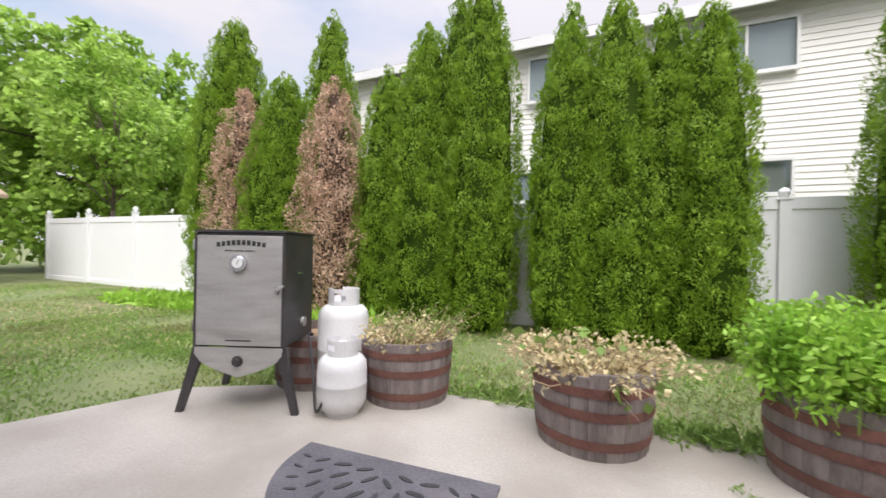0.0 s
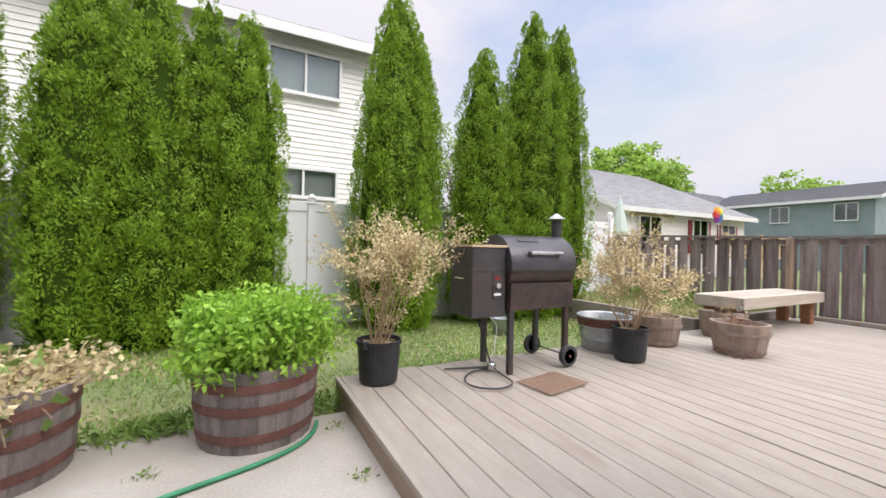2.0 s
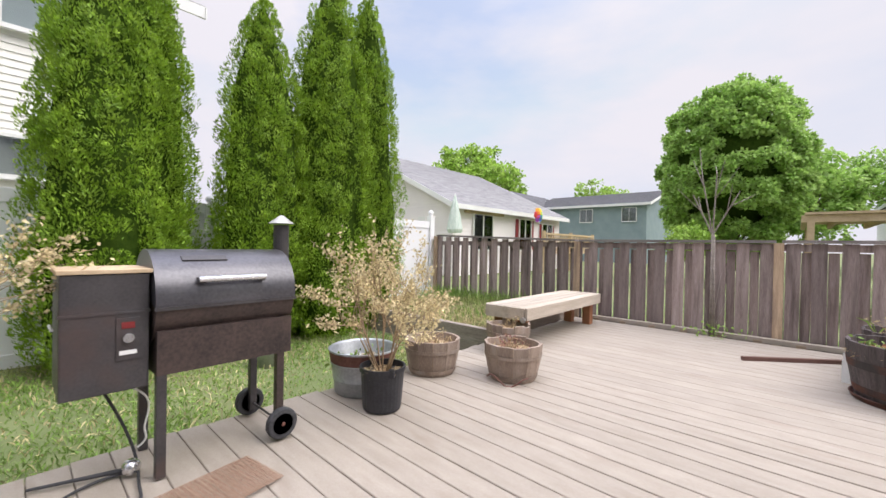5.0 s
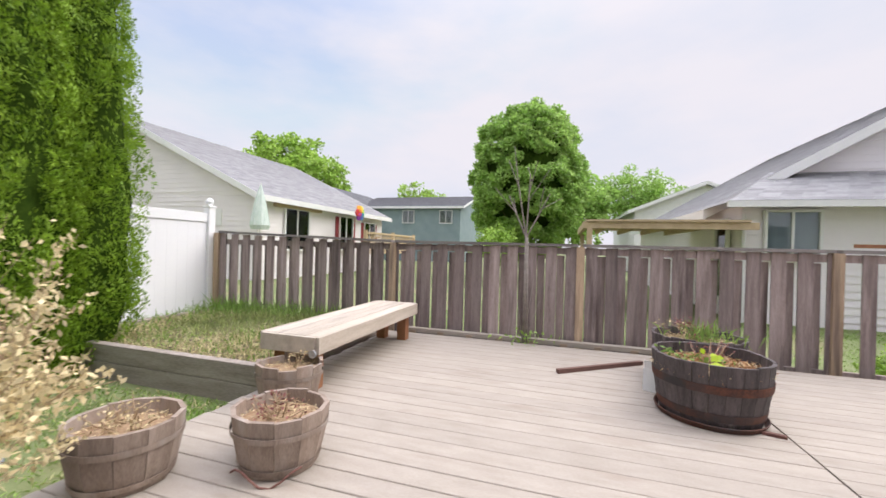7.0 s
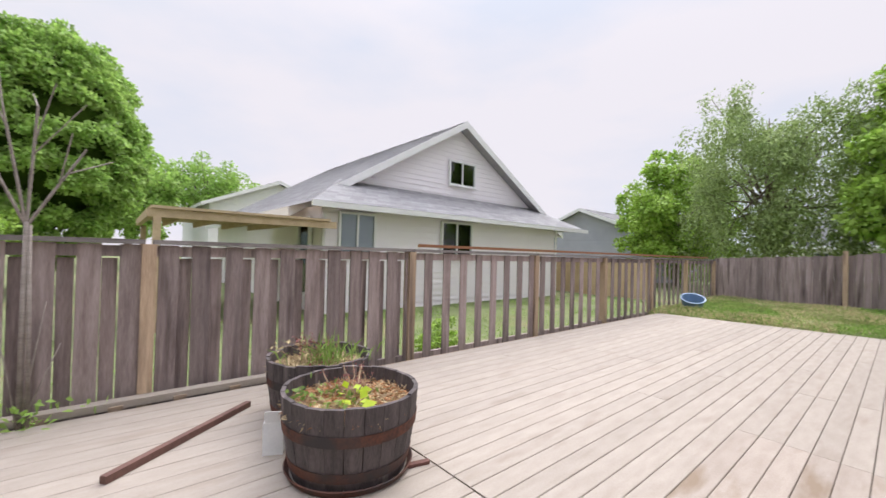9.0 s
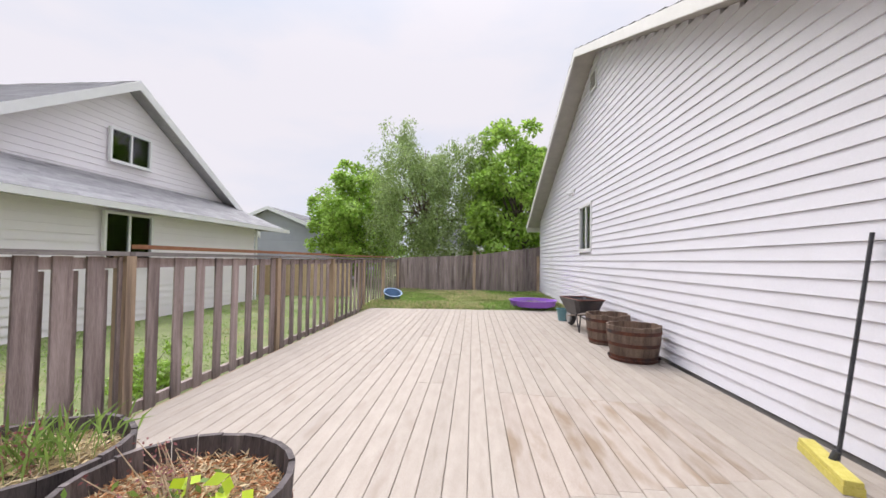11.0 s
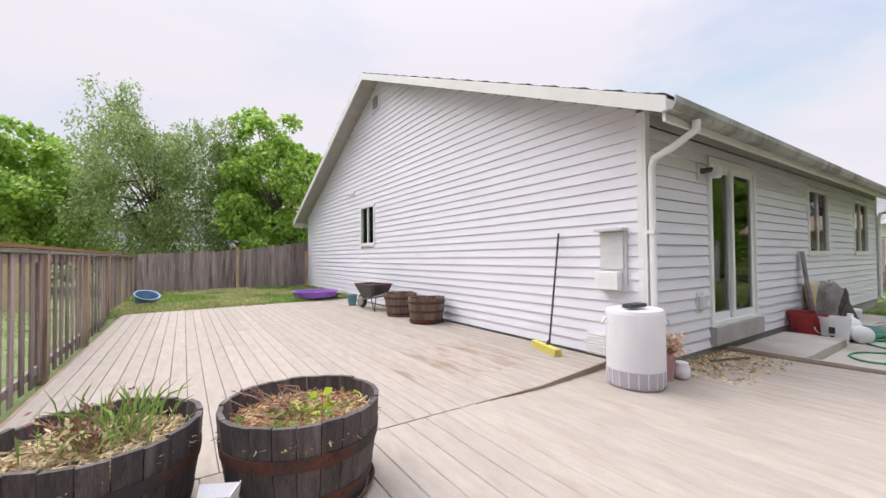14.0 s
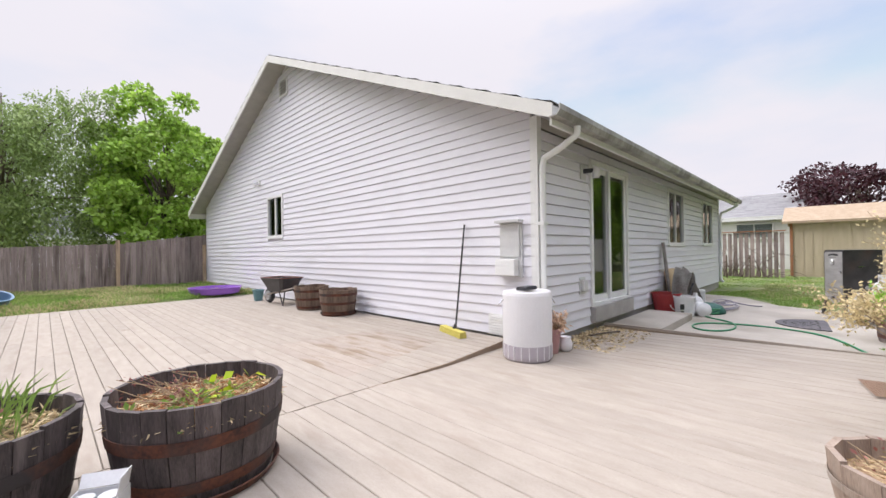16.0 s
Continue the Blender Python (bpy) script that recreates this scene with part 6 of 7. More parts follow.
def make_tank(label, m, r, h, body):
    t = thing("propane_tank", label, "gas tank", m, group="propane tanks")
    part("foot_ring", lathe([(r * 0.62, 0), (r * 0.68, 0.0), (r * 0.72, 0.035), (r * 0.66, 0.035)], 28, caps=False), "tank", t)
    pr = [(r * 0.55, 0.022), (r * 0.82, 0.035), (r * 0.97, 0.085), (r, 0.13), (r, body * 0.5), (r * 1.012, body * 0.5 + 0.004), (r * 1.012, body * 0.5 + 0.012), (r, body * 0.5 + 0.016), (r, body - 0.10), (r * 0.95, body - 0.05), (r * 0.78, body - 0.015), (r * 0.45, body), (0.02, body + 0.004)]
    part("tank_shell", lathe(pr, 36), "tank", t, smooth=True)
    # a rolled collar with two hand slots and a wide gap over the valve
    bm = bmesh.new()
    levels = (body - 0.008, body + 0.03, body + 0.055, h - 0.03, h)
    grid = [[[bm.verts.new((rr * math.cos(2 * math.pi * k / 24), rr * math.sin(2 * math.pi * k / 24), z)) for z in levels] for k in range(24)] for rr in (r * 0.62, r * 0.60)]
    for k in range(24):
        keep = (0, 3) if k % 12 in (2, 3, 4) else (0, 1) if 16 <= k <= 19 else (0, 1, 2, 3)
        q = (k + 1) % 24
        for n in keep:
            for side in grid:
                bm.faces.new((side[k][n], side[q][n], side[q][n + 1], side[k][n + 1]))
        if 3 in keep:
            bm.faces.new((grid[0][k][4], grid[0][q][4], grid[1][q][4], grid[1][k][4]))
    for v in [v for v in bm.verts if not v.link_faces]:
        bm.verts.remove(v)
    part("collar", bm, "tank", t)
    part("valve", add_tube(add_tube(bmesh.new(), (0, 0, body), (0, 0, body + 0.06), 0.022, sides=12), (0, 0, body + 0.03), (0.0, 0.075, body + 0.03), 0.018, sides=12), "chrome", t)
    part("valve_wheel", tube((0, 0, body + 0.062), (0, 0, body + 0.08), 0.028, sides=12), "tank", t)
    return t


make_tank("white scuffed propane tank on the patio", pose(5.19, -2.97, PZ, 0, 0, 20), 0.165, 0.50, 0.40)
make_tank("tall white propane tank behind a smaller one", pose(5.43, -3.28, PZ, 0, 0, 60), 0.19, 0.80, 0.68)


def hose(name, label, points, r, material, category="hose", closed=False, res=10):
    c = bpy.data.curves.new(name, "CURVE")
    c.dimensions, c.bevel_depth, c.bevel_resolution, c.resolution_u = "3D", r, 3, res
    s = c.splines.new("NURBS")
    s.points.add(len(points) - 1)
    for q, p in zip(s.points, points):
        q.co = (*p, 1)
    s.use_endpoint_u, s.order_u, s.use_cyclic_u = True, 4, closed
    c.materials.append(M[material])
    tmp = bpy.data.objects.new(name, c)
    me = bpy.data.meshes.new_from_object(tmp)
    bpy.data.objects.remove(tmp)
    ob = new(name, me)
    return tagged(ob, label, category) if label else ob


gh = hose("gas_hose", "black rubber gas hose looping from smoker to tank", [(5.52, -3.0, 0.35), (5.42, -2.95, 0.1), (5.33, -2.86, -0.1), (5.26, -2.80, -0.13), (5.2, -2.82, 0.0), (5.19, -2.9, 0.22), (5.19, -2.93, 0.28)], 0.009, "rubber")


def make_grill():
    g = thing("pellet_grill", "black barrel pellet grill with hopper and chimney on two wheels", "grill", pose(0.0, 0.0, 0.0))
    x0, x1, yc, zc, r = -0.11, 0.60, -3.44, 0.89, 0.255
    def arc(a0, a1, rr, n=18):
        return [(yc + rr * math.cos(a), zc + rr * math.sin(a)) for a in np.linspace(a0, a1, n)]
    def shell(points, xa, xb, mat_, name, label=""):
        bm = bmesh.new()
        a = [bm.verts.new((xa, y, z)) for y, z in points]
        b = [bm.verts.new((xb, y, z)) for y, z in points]
        for i in range(len(points)):
            j = (i + 1) % len(points)
            bm.faces.new((a[i], a[j], b[j], b[i]))
        bm.faces.new(a[::-1]), bm.faces.new(b)
        return part(name, bm, mat_, g, label)
    lid = shell(arc(-0.12, math.pi * 0.93, r, 56), x0, x1, "lid_steel", "lid", "dark satin rounded lid")
    belly = arc(math.pi * 0.935, math.pi * 2 - 0.125, r - 0.003, 44)
    shell(belly, x0 + 0.004, x1 - 0.004, "scorched", "barrel_belly", "heat-stained lower barrel")
    shell([(yc - 0.21, 0.52), (yc + 0.23, 0.52), (yc + 0.235, 0.74), (yc - 0.215, 0.74)], x0 + 0.012, x1 - 0.012, "scorched", "lower_skirt")
    part("lid_seam", add_box(bmesh.new(), x0 - 0.004, x1 + 0.004, yc + r - 0.006, yc + r + 0.004, zc - 0.045, zc - 0.028), "black_steel", lid)
    hy, hz = yc + r * math.cos(0.42) + 0.03, zc + r * math.sin(0.42)
    handle = part("lid_handle", tube((0.08, hy + 0.012, hz), (0.42, hy + 0.012, hz), 0.014, sides=12), "chrome", lid, "coiled steel lid handle")
    for x in (0.1, 0.4):
        part("handle_bracket", box(x - 0.02, x + 0.02, hy - 0.045, hy + 0.008, hz - 0.02, hz + 0.008), "black_steel", handle)
    for k in range(16):
        x = 0.10 + k * 0.019
        part("coil", tube((x, hy + 0.012, hz), (x + 0.008, hy + 0.012, hz), 0.0185, sides=12), "chrome", handle)
    ba = 0.95
    by, bz = yc + (r + 0.004) * math.cos(ba), zc + (r + 0.004) * math.sin(ba)
    plate = box(-0.11, 0.11, -0.02, 0.02, -0.003, 0.003, bevel=0.002)
    bmesh.ops.transform(plate, matrix=Matrix.Translation((0.36, by, bz)) @ Matrix.Rotation(ba - math.pi / 2, 4, "X"), verts=plate.verts)
    part("badge", plate, "black_steel", lid, "raised maker's plate")
    part("thermometer", tube((x0 - 0.012, yc, zc), (x0, yc, zc), 0.05, sides=20), "steel", g)
    part("chimney", tube((x0 - 0.055, yc - 0.06, 0.98), (x0 - 0.055, yc - 0.06, 1.31), 0.05, sides=20), "black_steel", g)
    part("chimney_elbow", box(x0 - 0.1, x0 + 0.0, yc - 0.11, yc - 0.01, 0.93, 1.02, bevel=0.015), "black_steel", g)
    part("chimney_cap", add_tube(bmesh.new(), (x0 - 0.055, yc - 0.06, 1.32), (x0 - 0.055, yc - 0.06, 1.375), 0.085, 0.012, 24), "steel", g, "conical steel chimney cap")
    hop = part("hopper", box(x1 + 0.012, x1 + 0.335, yc - 0.16, yc + 0.19, 0.47, 1.03, bevel=0.008), "black_steel", g, "black pellet hopper box")
    part("hopper_lid", box(x1 + 0.0, x1 + 0.345, yc - 0.17, yc + 0.20, 1.032, 1.052, bevel=0.004), "timber", hop, "tan hopper lid edge")
    part("hopper_band", box(x1 + 0.008, x1 + 0.339, yc - 0.164, yc + 0.194, 0.84, 0.855), "black_steel", hop)
    panel = part("control_panel", box(x1 + 0.05, x1 + 0.14, yc + 0.1905, yc + 0.196, 0.62, 0.82), "black_steel", hop, "control panel with dial")
    part("display", box(x1 + 0.07, x1 + 0.12, yc + 0.1965, yc + 0.199, 0.77, 0.80), "red_light", panel)
    part("dial", tube((x1 + 0.095, yc + 0.196, 0.725), (x1 + 0.095, yc + 0.215, 0.725), 0.022, sides=16), "chrome", panel)
    part("label_bar", box(x1 + 0.062, x1 + 0.128, yc + 0.1965, yc + 0.198, 0.645, 0.665), "white", panel)
    part("hopper_handle", add_tube(bmesh.new(), (x1 + 0.35, yc - 0.05, 0.78), (x1 + 0.35, yc + 0.09, 0.78), 0.008, sides=8), "chrome", hop)
    for k, (x, y, wheel) in enumerate(((x1 - 0.035, yc + 0.20, False), (x1 - 0.035, yc - 0.19, False), (x0 + 0.07, yc + 0.20, True), (x0 + 0.07, yc - 0.19, True))):
        leg = part("leg", box(x - 0.022, x + 0.022, y - 0.022, y + 0.022, 0.05 if wheel else 0.0, 0.56 if x > 0.3 else 0.74, bevel=0.003), "black_steel" if k != 2 else "scorched", g)
        if wheel:
            s = 1 if y > yc else -1
            wy = y + s * 0.045
            tyre = lathe([(0.062, -0.024), (0.086, -0.024), (0.092, -0.014), (0.092, 0.014), (0.086, 0.024), (0.062, 0.024), (0.062, -0.024)], 28)
            bmesh.ops.transform(tyre, matrix=Matrix.Translation((x, wy, 0.093)) @ Matrix.Rotation(math.pi / 2, 4, "X"), verts=tyre.verts)
            wh = part("wheel", tyre, "rubber", g)
            rim = tube((x, wy - 0.02, 0.093), (x, wy + 0.02, 0.093), 0.022, sides=14)
            for q in range(6):
                a = q * math.pi / 3
                add_tube(rim, (x + 0.018 * math.cos(a), wy, 0.093 + 0.018 * math.sin(a)), (x + 0.066 * math.cos(a), wy, 0.093 + 0.066 * math.sin(a)), 0.008, sides=5)
            part("rim", rim, "black_plastic", wh)
            part("axle_nut", tube((x, wy + s * 0.02, 0.093), (x, wy + s * 0.03, 0.093), 0.011, sides=8), "rust", wh)
    part("axle", tube((x0 + 0.07, yc - 0.25, 0.093), (x0 + 0.07, yc + 0.26, 0.093), 0.007, sides=8), "black_steel", g)
    return g


make_grill()
hose("power_cable", "black power cable lying in a loop on the deck", [(0.78, -3.45, 0.47), (0.70, -3.42, 0.3), (0.64, -3.46, 0.12), (0.62, -3.40, 0.01), (0.66, -3.2, 0.008), (0.66, -3.02, 0.008), (0.85, -2.93, 0.008), (1.05, -3.08, 0.008), (0.98, -3.32, 0.008), (0.78, -3.42, 0.01), (0.64, -3.37, 0.015)], 0.007, "rubber", "cable")
hose("white_cord", "thin white cord hanging from the grill", [(0.72, -3.40, 0.47), (0.60, -3.38, 0.42), (0.56, -3.42, 0.3), (0.62, -3.4, 0.2), (0.57, -3.42, 0.14), (0.62, -3.44, 0.1)], 0.005, "white", "cord")
brush = thing("grill_light", "clear glass bulb lamp on a dark stem", "lamp", pose(0.66, -3.36, 0.0))
ball = bmesh.new()
bmesh.ops.create_icosphere(ball, subdivisions=3, radius=0.042, matrix=Matrix.Translation((0, 0, 0.043)))
part("bulb", ball, "chrome", brush, smooth=True)
part("stem", tube((0.03, -0.02, 0.03), (0.36, -0.16, 0.015), 0.012, 0.007), "rubber", brush)
grate = thing("steel_mat", "rusty perforated steel mat lying on the deck", "mat", pose(0.385, -2.93, 0.0, 0, 0, 9))
M["mesh_wire"] = mat("rusty_mesh_wire", (0.26, 0.15, 0.10), (0.38, 0.25, 0.18), 30, 0.8, 0.4, 160)
bm = bmesh.new()
for k in range(52):
    u = -0.2265 + k * 0.453 / 51
    add_box(bm, u - 0.0015, u + 0.0015, -0.165, 0.165, 0.001, 0.0025)
for k in range(38):
    u = -0.1635 + k * 0.327 / 37
    add_box(bm, -0.23, 0.23, u - 0.0015, u + 0.0015, 0.0026, 0.004)
tagged(part("wire_mesh", bm, "mesh_wire", grate, "fine rusty wire mesh"), kind="stuff")
for k in range(22):
    part("mesh_wire", box(-0.225 + k * 0.0215, -0.221 + k * 0.0215, -0.165, 0.165, 0.0032, 0.0045), "deck_side", grate)

# ---- patio ----
M["mat_rubber"] = mat("grey_rubber_mat", (0.085, 0.08, 0.09), (0.15, 0.14, 0.15), 5, 0.85, 0.3, 60, stain=(0.19, 0.17, 0.17))


def make_mat():
    m = thing("door_mat", "half-round grey rubber mat with cut-out pattern of dark discs", "mat", pose(4.52, -2.57, PZ, 0, 0, 3.5))
    bm = bmesh.new()
    pts = [(0.54, 0)] + [(0.54 * math.cos(a), 0.10 + 0.56 * math.sin(a)) for a in np.linspace(0, math.pi, 28)] + [(-0.54, 0)]
    f = bm.faces.new([bm.verts.new((x, y, 0.002)) for x, y in pts])
    up = bmesh.ops.extrude_face_region(bm, geom=[f])["geom"]
    bmesh.ops.translate(bm, verts=[v for v in up if isinstance(v, bmesh.types.BMVert)], vec=(0, 0, 0.014))
    part("mat_sheet", bm, "mat_rubber", m)
    rnd = random.Random(4)
    for ring, count, size in ((0.46, 15, 0.020), (0.36, 11, 0.026), (0.24, 8, 0.032), (0.12, 4, 0.03)):
        for k in range(count):
            a = math.pi * (k + 0.5) / count
            # dark disc laid on the sheet, its colour standing for a shaded hole
            hole = tube((0, 0, 0), (0, 0, 0.003), size, sides=10)
            bmesh.ops.transform(hole, matrix=Matrix.Translation((ring * math.cos(a), 0.08 + ring * math.sin(a), 0.0165)) @ Matrix.Rotation(a + rnd.uniform(-0.6, 0.6), 4, "Z") @ Matrix.Diagonal((1.5, 0.45, 1, 1)), verts=hole.verts)
            part("cut_out", hole, "ink", m)


make_mat()
M["green_hose"] = mat("green_garden_hose", (0.03, 0.20, 0.09), (0.06, 0.30, 0.15), 6, 0.45, 0.05, 40)
M["grey_hose"] = mat("grey_garden_hose", (0.24, 0.22, 0.26), (0.36, 0.34, 0.38), 6, 0.5, 0.05, 40)
hz = PZ + 0.014
GREEN_RUN = [(2.08, -3.3), (2.12, -3.1), (2.35, -2.93), (2.7, -2.84), (3.34, -2.64), (3.68, -2.35), (3.78, -2.03), (3.82, -1.68), (3.73, -1.31), (3.54, -0.98), (3.1, -0.93), (2.8, -1.17), (3.05, -1.5), (3.58, -1.52), (4.0, -1.35), (4.12, -1.08), (4.5, -0.8)]
hose("garden_hose", "green garden hose trailing across the patio", [(x, y, hz) for x, y in GREEN_RUN] + [(4.9 + 0.42 * math.cos(a), -0.82 + 0.26 * math.sin(a), hz + 0.012 * a / 3 + 0.02 * math.sin(2.3 * a)) for a in np.linspace(3.0, 24.0, 50)], 0.013, "green_hose")
hose("garden_hose", "grey garden hose coiled on the patio", [(5.75 + (0.62 - 0.012 * a) * math.cos(a), -0.98 + (0.30 - 0.006 * a) * math.sin(a), hz + 0.006 * a + 0.02 * math.sin(1.7 * a)) for a in np.linspace(0, 25, 60)] + [(6.3, -1.4, hz), (6.55, -1.55, hz)], 0.013, "grey_hose")


# ---- by the house ----
M["red_plastic"] = mat("red_plastic", (0.30, 0.03, 0.035), (0.40, 0.05, 0.05), 5, 0.5, 0.05)
M["white_plastic"] = mat("white_plastic", (0.70, 0.70, 0.71), (0.80, 0.80, 0.80), 5, 0.45, 0.03)
M["clear_plastic"] = mat("cloudy_plastic", (0.82, 0.81, 0.82), (0.88, 0.87, 0.88), 3, 0.4, 0.04, trans=0.3)
M["murky"] = mat("cloudy_plastic_with_water", (0.47, 0.42, 0.47), (0.56, 0.51, 0.55), 5, 0.35, 0.03, trans=0.15)
M["tarp"] = mat("grey_canvas_tarp", (0.22, 0.205, 0.19), (0.42, 0.395, 0.365), 4, 0.85, 0.5, 40)
M["terracotta_pink"] = mat("pink_plastic_pot", (0.42, 0.22, 0.22), (0.52, 0.30, 0.29), 5, 0.55, 0.05)
M["purple"] = mat("purple_plastic", (0.28, 0.11, 0.52), (0.36, 0.16, 0.62), 5, 0.4, 0.03)
M["blue"] = mat("blue_grey_plastic", (0.13, 0.22, 0.34), (0.19, 0.29, 0.42), 5, 0.45, 0.03)
M["teal_pot"] = mat("teal_glaze", (0.10, 0.22, 0.25), (0.16, 0.30, 0.32), 5, 0.4, 0.03)
M["yellow"] = mat("yellow_bristles", (0.50, 0.43, 0.08), (0.62, 0.54, 0.15), 30, 0.8, 0.8, 120)
M["grey_box"] = mat("grey_box_paint", (0.56, 0.56, 0.56), (0.64, 0.64, 0.63), 5, 0.5, 0.05)

setting("pavement_step", box(1.87, 3.85, -0.82, -0.102, -0.15, -0.03, bevel=0.01), "concrete", "low concrete step below the patio door", "step")


def make_jug():
    j = thing("plastic_drum", "cloudy white plastic drum with murky water in it", "drum", pose(-0.53, -0.17, -0.045))
    part("lower_body", lathe([(0.245, 0), (0.26, 0.02), (0.265, 0.05), (0.265, 0.168), (0.0, 0.168)], 40), "murky", j, "part holding murky water", smooth=False)
    part("upper_body", lathe([(0.265, 0.17), (0.268, 0.5), (0.268, 0.70), (0.26, 0.735), (0.24, 0.745), (0.225, 0.733), (0.0, 0.73)], 40), "clear_plastic", j, smooth=False)
    for k in range(20):
        a = 2 * math.pi * k / 20
        part("rib", add_tube(bmesh.new(), (0.264 * math.cos(a), 0.264 * math.sin(a), 0.03), (0.2655 * math.cos(a), 0.2655 * math.sin(a), 0.165), 0.006, sides=6), "clear_plastic", j)
    part("black_lid", box(-0.13, 0.13, -0.06, 0.06, 0.747, 0.79, bevel=0.02), "black_plastic", j, "black lid handle")
    for s in (-1, 1):
        c = Matrix.Rotation(math.radians(-45), 4, "Z")
        a, b = c @ Vector((s * 0.267, 0.05, 0.65)), c @ Vector((s * 0.315, 0.0, 0.59))
        d = c @ Vector((s * 0.267, -0.05, 0.65))
        part("wire_handle", add_tube(add_tube(bmesh.new(), a, b, 0.005, sides=6), b, d, 0.005, sides=6), "chrome", j)


make_jug()
pp = thing("flower_pot", "faded pink plastic pot of dead plants", "pot", pose(-0.11, -0.20, -0.075))
part("pot_body", lathe([(0.10, 0), (0.135, 0.26), (0.148, 0.262), (0.148, 0.30), (0.135, 0.30), (0.125, 0.24)], 26), "terracotta_pink", pp)
part("soil", lathe([(0.01, 0.2), (0.128, 0.25), (0.01, 0.275)], 18), "mulch", pp)
plant = thing("dry_plant", "dead brown plant in a pink pot", "plant", pose(-0.11, -0.20, 0.17))
sprigs(plant, "dead_leaves", rng, 40, 0.09, 0.0, 0.20, 0.06, "arbor_dead", spread=0.10, per=9, width=0.7)
hose("wire_loop", "thin wire hoop arching over a pot", [(-0.24, -0.20, 0.2), (-0.23, -0.20, 0.42), (-0.11, -0.20, 0.50), (0.01, -0.20, 0.42), (0.02, -0.20, 0.2)], 0.004, "rubber", "wire")
sp = thing("small_vase", "small cream pot beside a pink pot", "pot", pose(0.10, -0.30, -0.07))
part("vase_body", lathe([(0.05, 0), (0.075, 0.03), (0.08, 0.10), (0.06, 0.15), (0.066, 0.17), (0.055, 0.17), (0.05, 0.14)], 22), "beige", sp, smooth=True)


def make_chips():
    g = np.random.default_rng(15)
    n = 1500
    x, y = g.uniform(0.25, 1.85, n), -0.05 - g.random(n) ** 1.6 * 0.75
    z = np.interp(y, [-3.7, -0.06], [0, -0.085]) + 0.006 + g.random(n) * 0.03 * np.clip(1 + y / 0.5, 0, 1)
    at = np.stack([x, y, z], 1)
    ob = new("wood_chips", quads("wood_chips", leaves(g, at, g.normal(size=(n, 3)) * (1, 1, 0.2), np.full(n, 0.055), np.full(n, 0.03), 0), "straw"))
    tagged(ob, "scattered dry wood chips along the wall", "wood chips", kind="stuff")


make_chips()
st = hose("stick", "thin broken brown stick among wood chips", [(0.95, -0.22, -0.04), (1.2, -0.3, -0.03), (1.5, -0.42, -0.04)], 0.012, "bark", "stick")


def make_broom():
    b = thing("push_broom", "yellow push broom leaning on the white wall", "broom")
    a, t = Vector((-0.33, 1.10, 0.06)), Vector((-0.045, 1.16, 1.52))
    part("handle", tube(a, t, 0.013, sides=10), "rubber", b, "dark handle")
    head = box(-0.30, 0.30, -0.045, 0.045, 0.05, 0.085, bevel=0.008)
    brist = box(-0.30, 0.30, -0.05, 0.05, 0.002, 0.05)
    m = Matrix.Translation((-0.36, 1.13, 0)) @ Matrix.Rotation(math.radians(71), 4, "Z")
    for q in (head, brist):
        bmesh.ops.transform(q, matrix=m, verts=q.verts)
    part("head", head, "yellow", b, "yellow broom head")
    part("bristles", brist, "yellow", b)
    part("socket", tube((-0.35, 1.115, 0.07), (-0.33, 1.10, 0.14), 0.02, sides=10), "rubber", b)


make_broom()


